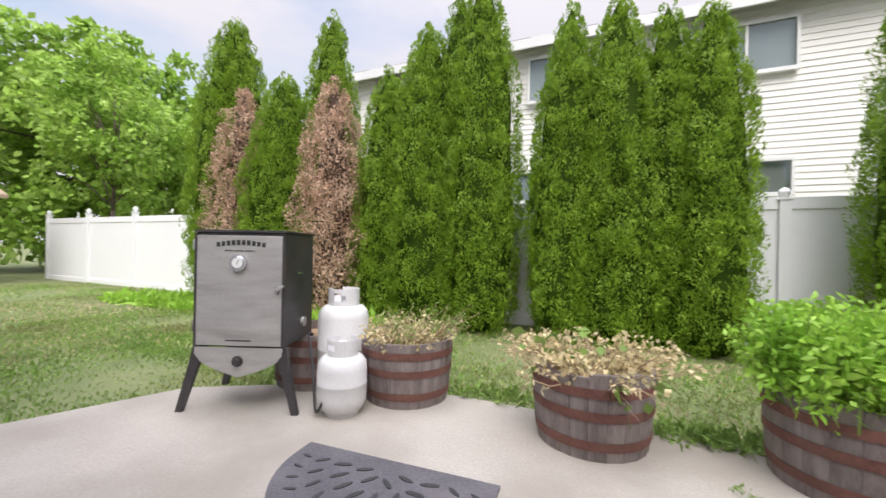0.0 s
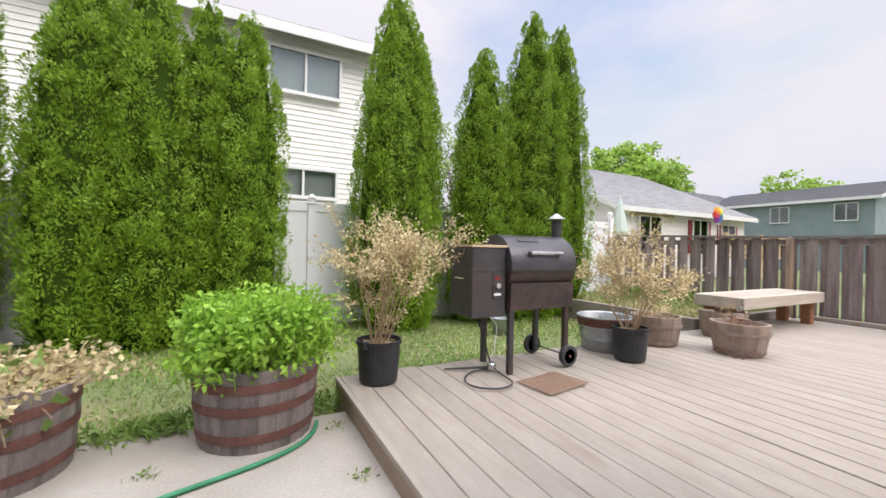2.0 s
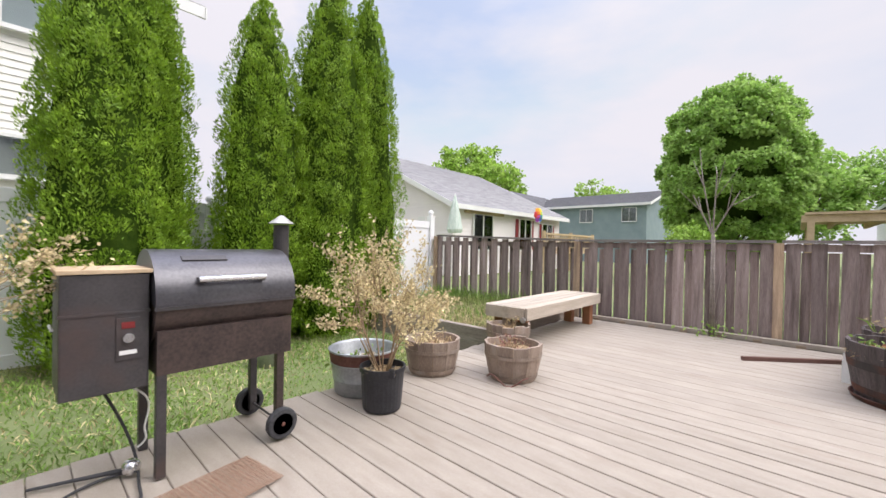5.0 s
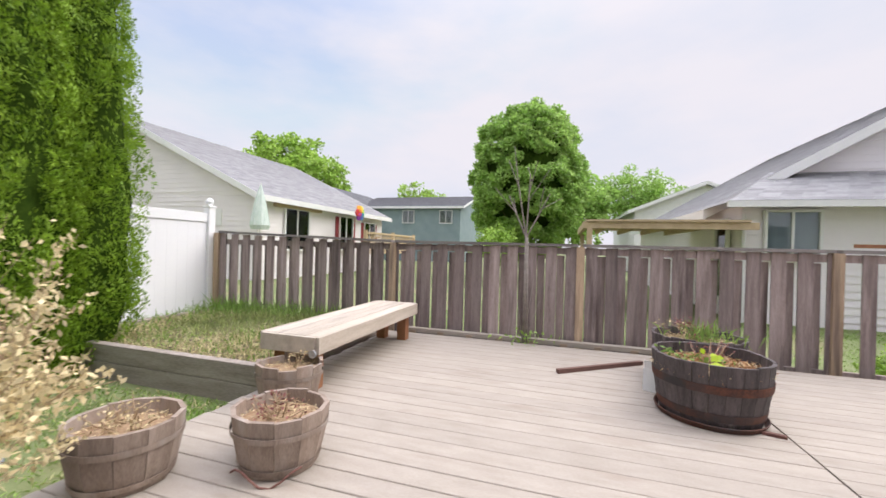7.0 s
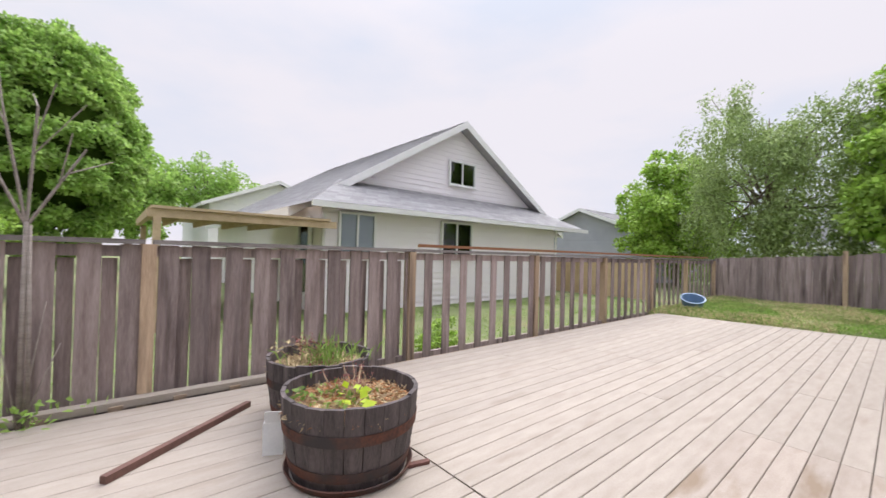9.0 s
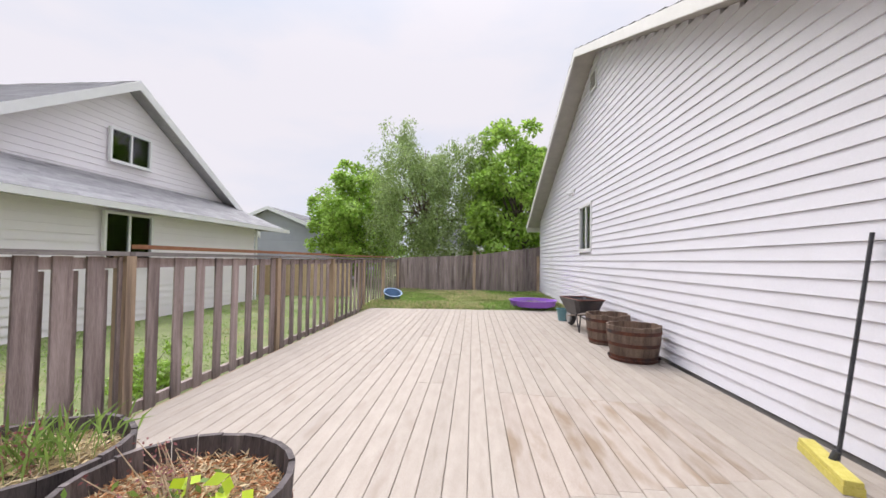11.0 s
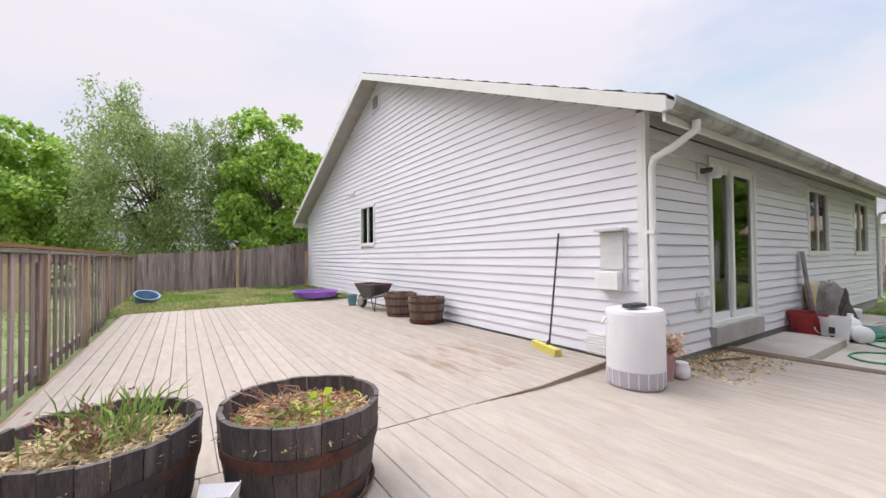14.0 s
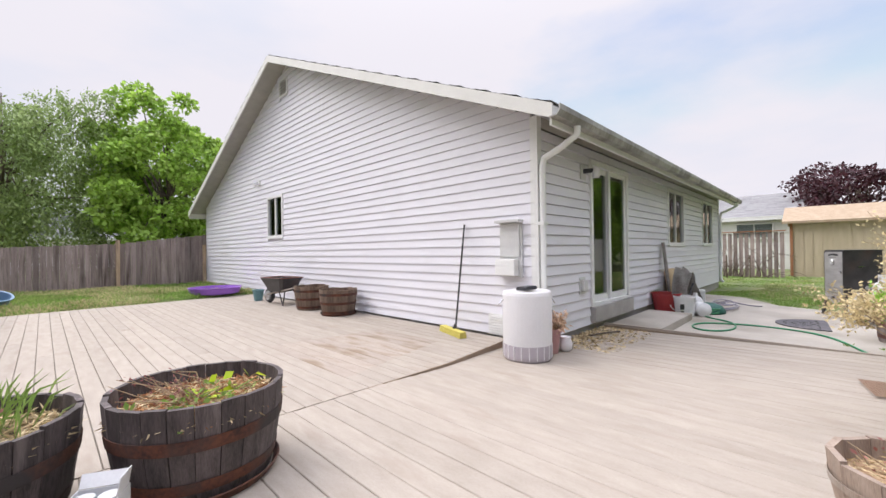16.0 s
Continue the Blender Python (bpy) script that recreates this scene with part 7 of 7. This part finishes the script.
def make_wall_fixtures():
    p = thing("utility_box", "pale grey utility panel with a hooded cover on the wall", "utility box")
    part("back_plate", box(-0.045, -0.016, 0.20, 0.54, 0.80, 1.50, bevel=0.003), "grey_box", p)
    part("hood", box(-0.14, -0.016, 0.19, 0.56, 1.50, 1.535, bevel=0.004), "grey_box", p)
    part("upper_cover", box(-0.065, -0.046, 0.23, 0.51, 1.06, 1.49, bevel=0.004), "grey_box", p)
    part("meter_cover", box(-0.15, -0.046, 0.25, 0.55, 0.82, 1.03, bevel=0.012), "white", p, "white plastic meter cover")
    v = thing("crawl_vent", "white slatted foundation vent low on the wall", "vent")
    part("vent_frame", box(-0.028, -0.012, 0.48, 0.76, 0.01, 0.29), "white", v)
    for k in range(7):
        part("slat", box(-0.036, -0.028, 0.50, 0.74, 0.03 + k * 0.036, 0.05 + k * 0.036), "white", v)
    gv = thing("gable_vent", "dark louvred vent high in the gable", "vent")
    part("vent_back", box(-0.006, 0.0, 6.98, 7.36, 5.14, 5.5), "ink", gv)
    for a, b, lo, hi in ((6.94, 6.98, 5.12, 5.52), (7.36, 7.40, 5.12, 5.52), (6.98, 7.36, 5.50, 5.54), (6.98, 7.36, 5.10, 5.14)):
        part("vent_frame", box(-0.04, 0.0, a, b, lo, hi), "white", gv)
    for k in range(5):
        bm = box(-0.034, -0.008, 6.98, 7.36, 5.155 + k * 0.07, 5.185 + k * 0.07)
        part("slat", bm, "soffit", gv)
    li = thing("wall_light", "small white security light under the gable", "lamp")
    part("base_plate", box(-0.04, -0.016, 8.74, 8.90, 3.05, 3.20), "white", li)
    part("lamp_head", tube((-0.04, 8.82, 3.12), (-0.16, 8.84, 3.06), 0.035, 0.05, 14), "white", li)
    la = thing("wall_lamp", "dark metal jar lamp beside the patio door", "lamp")
    part("base_plate", box(1.16, 1.32, -0.035, -0.016, 2.16, 2.38), "grey_box", la)
    part("arm", tube((1.24, -0.03, 2.28), (1.36, -0.14, 2.30), 0.035, 0.03, 14), "rubber", la)
    part("shade", lathe([(0.03, 0.06), (0.06, 0.05), (0.062, -0.05), (0.045, -0.08), (0.0, -0.085)], 18), "clear_plastic", la)
    la.children[-1].location = (1.38, -0.16, 2.27)
    oc = thing("outlet_box", "grey covered outdoor outlet on the wall", "outlet")
    part("outlet_plate", box(1.08, 1.26, -0.03, -0.016, 0.50, 0.74), "grey_box", oc)
    part("outlet_cover", box(1.12, 1.24, -0.08, -0.031, 0.54, 0.70, bevel=0.008), "grey_box", oc)
    tp = thing("garden_tap", "small metal tap with a green hose end", "tap")
    part("pipe", tube((6.35, -0.016, 0.62), (6.35, -0.12, 0.62), 0.016, sides=10), "chrome", tp)
    part("valve", tube((6.35, -0.12, 0.60), (6.35, -0.12, 0.70), 0.02, sides=10), "chrome", tp)
    part("hose_end", tube((6.35, -0.13, 0.60), (6.55, -0.3, 0.02), 0.012, sides=8), "green_hose", tp)


make_wall_fixtures()


def make_junk():
    tote = thing("storage_tote", "red plastic tote against the wall", "tote", pose(4.36, -0.27, PZ))
    part("tote_body", lathe([(0.20, 0), (0.25, 0.38), (0.27, 0.385), (0.27, 0.41), (0.24, 0.40), (0.20, 0.1)], 24), "red_plastic", tote)
    bu = thing("bucket", "white plastic bucket with a dark label", "bucket", pose(4.22, -0.62, PZ))
    part("bucket_body", lathe([(0.15, 0), (0.178, 0.34), (0.190, 0.343), (0.190, 0.385), (0.178, 0.385), (0.16, 0.2)], 26), "white_plastic", bu)
    part("label", add_box(bmesh.new(), -0.172, -0.166, -0.035, 0.035, 0.14, 0.24), "ink", bu)
    part("label", add_box(bmesh.new(), -0.167, -0.161, -0.025, 0.025, 0.07, 0.11), "ink", bu)
    bm = bmesh.new()
    for k in range(10):
        a0, a1 = math.pi * k / 10, math.pi * (k + 1) / 10
        add_tube(bm, (-0.06 - 0.10 * math.sin(a0), 0.17 * math.cos(a0) + 0.05, 0.20 - 0.09 * math.sin(a0)), (-0.06 - 0.10 * math.sin(a1), 0.17 * math.cos(a1) + 0.05, 0.20 - 0.09 * math.sin(a1)), 0.008, sides=6)
    part("bail", bm, "white_plastic", bu)
    for label, m in (("white plastic jug standing on the patio", pose(4.60, -0.72, PZ)), ("white plastic jug lying on its side", pose(4.30, -0.92, PZ + 0.13, 90, 0, 120))):
        j = thing("plastic_jug", label, "jug", m, group="white jugs")
        part("jug_body", lathe([(0.12, 0), (0.13, 0.02), (0.13, 0.26), (0.10, 0.32), (0.042, 0.355), (0.036, 0.385), (0.0, 0.385)], 22), "white_plastic", j, smooth=True)
        part("cap", tube((0, 0, 0.387), (0, 0, 0.412), 0.04, sides=14), "white", j)
    bd = thing("plank", "grey weathered board leaning on the wall", "plank")
    q = box(-0.07, 0.07, -0.015, 0.015, 0, 1.42)
    bmesh.ops.transform(q, matrix=Matrix.Translation((4.95, -0.22, PZ)) @ Matrix.Rotation(math.radians(-6), 4, "X"), verts=q.verts)
    part("board", q, "cap", bd)
    # a crumpled canvas cover over a rolled chair: an arched sheet with folds
    tp = thing("canvas_cover", "crumpled grey canvas cover slumped in an arch", "tarp", pose(4.80, -0.45, PZ))
    bm = bmesh.new()
    rows = []
    for i in range(26):
        f = i / 25
        a = math.pi * (1.02 - 1.08 * f)
        row = []
        for k in range(9):
            g = k / 8
            rr = 1 + 0.10 * noise.noise((f * 5, g * 3, 1.0))
            tail = max(0.0, f - 0.75) * 2.6
            p = Vector((0.42 * math.cos(a) * rr + tail * 0.55 + 0.05 * g, -0.28 * g + 0.10 - tail * 0.12, max(0.015, (0.93 - 0.14 * g) * math.sin(a) ** 0.8 * rr if math.sin(a) > 0 else 0.02)))
            p += Vector(noise.noise_vector((f * 9, g * 6, 4.0))) * 0.03
            p.z = max(p.z, 0.012)
            row.append(p)
        rows.append(row)
    grid = [[bm.verts.new(p) for p in r] for r in rows]
    for r, s in zip(grid, grid[1:]):
        for k in range(8):
            bm.faces.new((r[k], r[k + 1], s[k + 1], s[k]))
    bmesh.ops.solidify(bm, geom=bm.faces[:], thickness=0.012)
    part("sheet", bm, "tarp", tp, smooth=True)
    part("frame_bar", tube((-0.2, -0.1, 0.05), (0.32, -0.12, 0.55), 0.018), "rubber", tp)
    ch = thing("straw_cushion", "faded straw cushion behind the canvas", "cushion", pose(5.35, -0.2, PZ))
    q = box(-0.25, 0.25, -0.06, 0.06, 0.0, 0.85, bevel=0.05)
    bmesh.ops.transform(q, matrix=Matrix.Rotation(math.radians(-8), 4, "X"), verts=q.verts)
    part("pad", q, "lattice", ch)
    bx = thing("fan_box", "small white box fan beside the wall", "fan", pose(6.1, -0.45, PZ, 0, 0, -30))
    part("case", box(-0.16, 0.16, -0.07, 0.07, 0, 0.34, bevel=0.02), "white_plastic", bx)
    part("grille", box(-0.13, 0.13, -0.078, -0.071, 0.04, 0.30), "grey_box", bx)
    reel = thing("hose_reel", "dark green rounded hose pot under coils", "hose pot", pose(4.98, -0.85, PZ))
    part("dome", lathe([(0.30, 0), (0.30, 0.05), (0.24, 0.14), (0.12, 0.19), (0.0, 0.2)], 24), mat("dark_green_plastic", (0.02, 0.09, 0.07), (0.035, 0.13, 0.10), 5, 0.5, 0.05), reel, smooth=True)


make_junk()

# ---- the side yard ----
def make_wheelbarrow():
    w = thing("wheelbarrow", "dark wheelbarrow with a rusty rim against the wall", "wheelbarrow", pose(-0.50, 6.25, 0, 0, 0, 100))
    bm = bmesh.new()
    rings = []
    for sx, sy, z in ((0.26, 0.20, 0.30), (0.40, 0.30, 0.60), (0.385, 0.285, 0.60), (0.25, 0.19, 0.315)):
        rings.append([bm.verts.new((sx * dx + (0.06 if z > 0.4 and dx > 0 else 0), sy * dy, z)) for dx, dy in ((-1, -0.8), (-0.8, -1), (0.8, -1), (1, -0.8), (1, 0.8), (0.8, 1), (-0.8, 1), (-1, 0.8))])
    for p, q in zip(rings, rings[1:]):
        for i in range(8):
            bm.faces.new((p[i], p[(i + 1) % 8], q[(i + 1) % 8], q[i]))
    bm.faces.new(rings[0][::-1]), bm.faces.new(rings[-1])
    part("tray", bm, "black_steel", w)
    part("rim", add_tube(add_tube(add_tube(add_tube(bmesh.new(), (-0.40, -0.26, 0.60), (0.44, -0.26, 0.60), 0.012), (0.44, -0.26, 0.60), (0.44, 0.26, 0.60), 0.012), (0.44, 0.26, 0.60), (-0.40, 0.26, 0.60), 0.012), (-0.40, 0.26, 0.60), (-0.40, -0.26, 0.60), 0.012), "rust", w)
    for s in (-1, 1):
        part("shaft", tube((0.50, s * 0.06, 0.20), (-0.85, s * 0.28, 0.42), 0.016), "bed", w)
        part("leg", add_tube(add_tube(bmesh.new(), (-0.15, s * 0.18, 0.30), (-0.32, s * 0.20, 0.0), 0.013), (-0.32, s * 0.20, 0.0), (-0.42, s * 0.22, 0.34), 0.013), "black_steel", w)
    tyre = lathe([(0.11, -0.035), (0.15, -0.04), (0.175, 0.0), (0.15, 0.04), (0.11, 0.035), (0.11, -0.035)], 24)
    bmesh.ops.transform(tyre, matrix=Matrix.Translation((0.50, 0, 0.175)) @ Matrix.Rotation(math.pi / 2, 4, "X"), verts=tyre.verts)
    wh = part("wheel", tyre, "rubber", w)
    part("hub", tube((0.50, -0.06, 0.175), (0.50, 0.06, 0.175), 0.11, sides=16), "galv", wh)


make_wheelbarrow()
pot = thing("plant_pot", "small teal glazed pot near the wall", "pot", pose(-0.62, 7.35, 0))
part("pot_body", lathe([(0.09, 0), (0.13, 0.24), (0.14, 0.245), (0.14, 0.27), (0.12, 0.27), (0.10, 0.1)], 22), "teal_pot", pot)
GZ = float(ground_z(-1.0, 9.7))
pool = thing("wading_pool", "round purple plastic wading pool on grass", "pool", pose(-0.95, 9.55, GZ))
part("pool_shell", lathe([(0.55, 0.0), (0.60, 0.02), (0.63, 0.16), (0.66, 0.165), (0.66, 0.18), (0.62, 0.18), (0.57, 0.05), (0.0, 0.045)], 44), "purple", pool)
tubb = thing("plastic_tub", "blue-grey oval plastic tub tipped on grass", "tub", pose(-5.05, 10.1, GZ + 0.03, 22, 8, 10))
part("tub_shell", lathe([(0.20, 0), (0.21, 0.01), (0.255, 0.24), (0.285, 0.25), (0.285, 0.265), (0.245, 0.26), (0.20, 0.04), (0.0, 0.035)], 32), "blue", tubb)

# ---- bench, bed, boards ----
bench = thing("bench", "chunky weathered timber bench built over cedar stumps", "bench")
for k in range(4):
    y = -3.735 + k * 0.14
    part("seat_plank", box(-5.14, -2.93, y, y + 0.134, 0.44, 0.48, bevel=0.006), "bench", bench)
part("apron", box(-5.14, -2.90, -3.20, -3.165, 0.335, 0.478, bevel=0.004), "bench", bench)
part("apron", box(-2.925, -2.89, -3.745, -3.205, 0.335, 0.478, bevel=0.004), "bench", bench)
part("apron", box(-5.14, -2.93, -3.775, -3.74, 0.335, 0.478), "bench", bench)
for x in (-5.02, -3.05):
    for y in (-3.62, -3.32):
        part("leg", box(x - 0.06, x + 0.06, y - 0.06, y + 0.06, 0.0, 0.438, bevel=0.004), "cedar", bench)
part("end_disc", tube((-2.888, -3.21, 0.345), (-2.87, -3.21, 0.345), 0.032, sides=16), "galv", bench, "round steel cap on the corner")

bed = thing("raised_bed", "raised garden bed of stacked grey timbers", "planter")
for z0, z1 in ((-0.28, -0.09), (-0.086, 0.10)):
    part("timber", box(-3.20, -3.10, -6.95, -3.86, z0, z1, bevel=0.008), "bed", bed)
    part("timber", box(-5.55, -3.21, -3.90, -3.80, z0, z1, bevel=0.008), "bed", bed)
    part("timber", box(-5.55, -3.21, -7.05, -6.95, z0, z1, bevel=0.008), "bed", bed)
part("soil", box(-5.55, -3.21, -6.94, -3.91, -0.3, 0.03), "soil", bed)

sill = thing("edging_boards", "worn base boards along the foot of the fence", "edging")
part("board", box(-5.60, -5.49, -3.6, 0.25, 0.0, 0.06, bevel=0.005), "deck", sill)
for y in np.arange(-3.4, 0.2, 0.42):
    part("block", box(-5.50, -5.47, float(y), float(y) + 0.09, -0.06, 0.03), "deck_side", sill)
st = thing("wood_strip", "dark brown wooden strip lying on the deck", "wood strip")
q = box(-0.56, 0.56, -0.022, 0.022, 0.001, 0.045, bevel=0.003)
bmesh.ops.transform(q, matrix=Matrix.Translation((-4.63, -0.87, 0)) @ Matrix.Rotation(math.radians(127.5), 4, "Z"), verts=q.verts)
part("strip", q, mat("dark_brown_strip", (0.10, 0.05, 0.04), (0.17, 0.09, 0.07), 4, 0.7, 0.3, 40), st)
st = thing("wood_strip", "short rusty strip beside a barrel", "wood strip")
q = box(-0.07, 0.07, -0.018, 0.018, 0.001, 0.02)
bmesh.ops.transform(q, matrix=Matrix.Translation((-3.42, 0.14, 0)) @ Matrix.Rotation(math.radians(75), 4, "Z"), verts=q.verts)
part("strip", q, "rust", st)


def make_carton():
    c = thing("cardboard_box", "open white carton holding small cans", "box", pose(-4.14, -0.47, 0, 0, 0, -28))
    for a in ((-0.09, 0.09, -0.06, -0.055, 0.004, 0.20), (-0.09, 0.09, 0.055, 0.06, 0.004, 0.20), (-0.09, -0.085, -0.055, 0.055, 0.004, 0.20), (0.085, 0.09, -0.055, 0.055, 0.004, 0.20), (-0.09, 0.09, -0.06, 0.06, 0.0, 0.004)):
        part("panel", box(*a), "white_plastic", c)
    q = box(-0.085, 0.085, 0, 0.055, 0, 0.004)
    bmesh.ops.transform(q, matrix=Matrix.Translation((0, 0.06, 0.202)) @ Matrix.Rotation(math.radians(60), 4, "X"), verts=q.verts)
    part("flap", q, "white_plastic", c)
    q = box(0, 0.075, -0.05, 0.05, 0, 0.004)
    bmesh.ops.transform(q, matrix=Matrix.Translation((0.088, 0, 0.201)) @ Matrix.Rotation(math.radians(-80), 4, "Y"), verts=q.verts)
    part("flap", q, "white_plastic", c)
    for x in (-0.042, 0.042):
        can = thing("can", "small metal can in a carton", "can", pose(-4.14 + x * 0.883, -0.47 - x * 0.469, 0.005), group="cans")
        part("can_body", tube((0, 0, 0), (0, 0, 0.185), 0.039, sides=18), "galv", can)
        part("can_lid", tube((0, 0, 0.1855), (0, 0, 0.190), 0.036, sides=18), "grey_box", can)
    txt = bpy.data.curves.new("lettering", "FONT")
    txt.body, txt.size, txt.extrude = "CANS", 0.030, 0.0005
    tmp = bpy.data.objects.new("lettering", txt)
    me = bpy.data.meshes.new_from_object(tmp)
    bpy.data.objects.remove(tmp)
    me.materials.append(M["ink"])
    ob = new("lettering", me)
    ob.parent = c
    ob.matrix_local = pose(0.0, -0.0615, 0.13, 90, 0, 0)
    for p in me.polygons:
        p.material_index = 0


make_carton()


# ---- grass ----
def grass(name, label, boxes, n, height, material, seed, keep=None):
    g = np.random.default_rng(seed)
    area = np.array([(b - a) * (d - c) for a, b, c, d in boxes])
    pick = g.choice(len(boxes), n, p=area / area.sum())
    bb = np.array(boxes)[pick]
    x = g.uniform(bb[:, 0], bb[:, 1])
    y = g.uniform(bb[:, 2], bb[:, 3])
    clump = np.sin(x * 2.3 + 1.7 * np.sin(y * 1.1)) + np.sin(y * 2.9 + 1.3 * np.sin(x * 1.7))
    ok = (clump + g.normal(scale=0.9, size=n)) > -1.4
    if keep is not None:
        ok &= keep(x, y)
    x, y = x[ok], y[ok]
    at = np.stack([x, y, ground_z(x, y) - 0.01], 1)
    out = g.normal(scale=0.55, size=at.shape) + (0, 0, 1.0)
    ln = height * (0.7 + 0.6 * np.clip(clump[ok] * 0.3 + 0.5, 0, 1))
    ob = new(name, quads(name, leaves(g, at, out, ln, 0.008 + 0.05 * ln, 0.25), material))
    return tagged(ob, label, "grass", kind="stuff")


def off_patio(x, y):
    return ~((x > 1.9) & (x < 8.3) & (y > -3.5 - 0.1 * np.sin(x * 3)) & (x < 6.5 + (y + 2.9) * 0.55 + np.where(y > -1.6, 1.2, 0)))


grass("grass", "patchy green lawn grass by the patio", [(-3.0, 8.5, -7.3, -3.3), (6.3, 11.0, -6.5, -0.2)], 95000, 0.075, "blade", 1, off_patio)
grass("grass", "green back lawn grass", [(8.0, 18.5, -7.3, 1.5)], 50000, 0.07, "blade", 2)
grass("grass", "rough dry grass with green tufts in the side yard", [(-5.6, -0.05, 8.0, 14.0)], 46000, 0.13, "blade", 3, lambda x, y: y > far_end(x))
grass("dry_grass", "dry straw-coloured grass in the side yard", [(-5.6, -0.05, 8.0, 14.0)], 38000, 0.15, "dry_blade", 9, lambda x, y: (y > far_end(x)) & (np.sin(x * 1.9 + 0.8) + np.sin(y * 1.4 + x) > -0.3))
grass("dry_grass", "cut dry straw lying on the lawn", [(-3.0, 8.5, -7.0, -3.6), (-5.5, -0.1, 9.1, 13.9), (-5.5, -0.1, 9.1, 13.9), (8.5, 14, -6.5, -1)], 26000, 0.10, "dry_blade", 4, off_patio)
grass("grass", "neighbour's mown lawn behind the fence", [(-10.7, -5.9, -4.0, 14.0)], 40000, 0.06, "blade", 5)


def bed_weeds():
    g = np.random.default_rng(9)
    n = 9000
    at = np.stack([g.uniform(-5.5, -3.22, n), g.uniform(-6.9, -3.95, n), np.full(n, 0.03)], 1)
    out = g.normal(scale=0.9, size=at.shape) + (0, 0, 0.6)
    ob = new("dry_weeds", quads("dry_weeds", leaves(g, at, out, np.full(n, 0.15), np.full(n, 0.012), 0.3), "dry_blade"))
    tagged(ob, "flattened dry weeds in the raised bed", "weeds", kind="stuff")
    n = 5200
    at = np.stack([-5.6 + 2.3 * g.random(n) ** 1.8, g.uniform(-7.2, -3.95, n), np.full(n, 0.03)], 1)
    ob = new("tall_grass", quads("tall_grass", leaves(g, at, g.normal(scale=0.3, size=at.shape) + (0, 0, 1), g.uniform(0.10, 0.36, n) * np.interp(at[:, 0], [-5.6, -4.6], [1.15, 0.5]), np.full(n, 0.012), 0.2), "blade"))
    tagged(ob, "tall green grass along the fence", "grass", kind="stuff")
    n = 3500
    at = np.stack([g.uniform(6.8, 13.0, n), g.uniform(-6.2, -5.2, n), np.full(n, -0.22)], 1)
    ob = new("ground_cover", quads("ground_cover", leaves(g, at, g.normal(scale=0.6, size=at.shape) + (0, 0, 1), g.uniform(0.12, 0.40, n), np.full(n, 0.06), 0.3), "mint"))
    tagged(ob, "leafy ground cover at the foot of the arborvitae", "plants", kind="stuff")
    n = 900
    c = np.array([(3.02, -3.62), (4.28, -3.72), (1.99, -3.62), (3.02, -3.62)])[g.integers(0, 4, n)]
    at = np.concatenate([c + g.normal(scale=(0.20, 0.07), size=(n, 2)), np.full((n, 1), -0.16)], 1)
    ob = new("weed_clumps", quads("weed_clumps", leaves(g, at, g.normal(scale=0.6, size=at.shape) + (0, 0, 0.9), np.full(n, 0.13), np.full(n, 0.022), 0.3), "weed"))
    tagged(ob, "lush green weeds along the patio edge between barrels", "weeds", kind="stuff")
    n = 150
    c = np.array([(2.95, -3.05), (2.95, -2.75), (1.98, -3.2), (1.97, -2.6)])[g.integers(0, 4, n)]
    at = np.concatenate([c + g.normal(scale=0.035, size=(n, 2)), np.full((n, 1), -0.15)], 1)
    ob = new("weed_tufts", quads("weed_tufts", leaves(g, at, g.normal(scale=0.5, size=at.shape) + (0, 0, 0.8), np.full(n, 0.04), np.full(n, 0.008), 0.2), "weed"))
    tagged(ob, "small grass tufts in patio cracks", "weeds", kind="stuff")


bed_weeds()
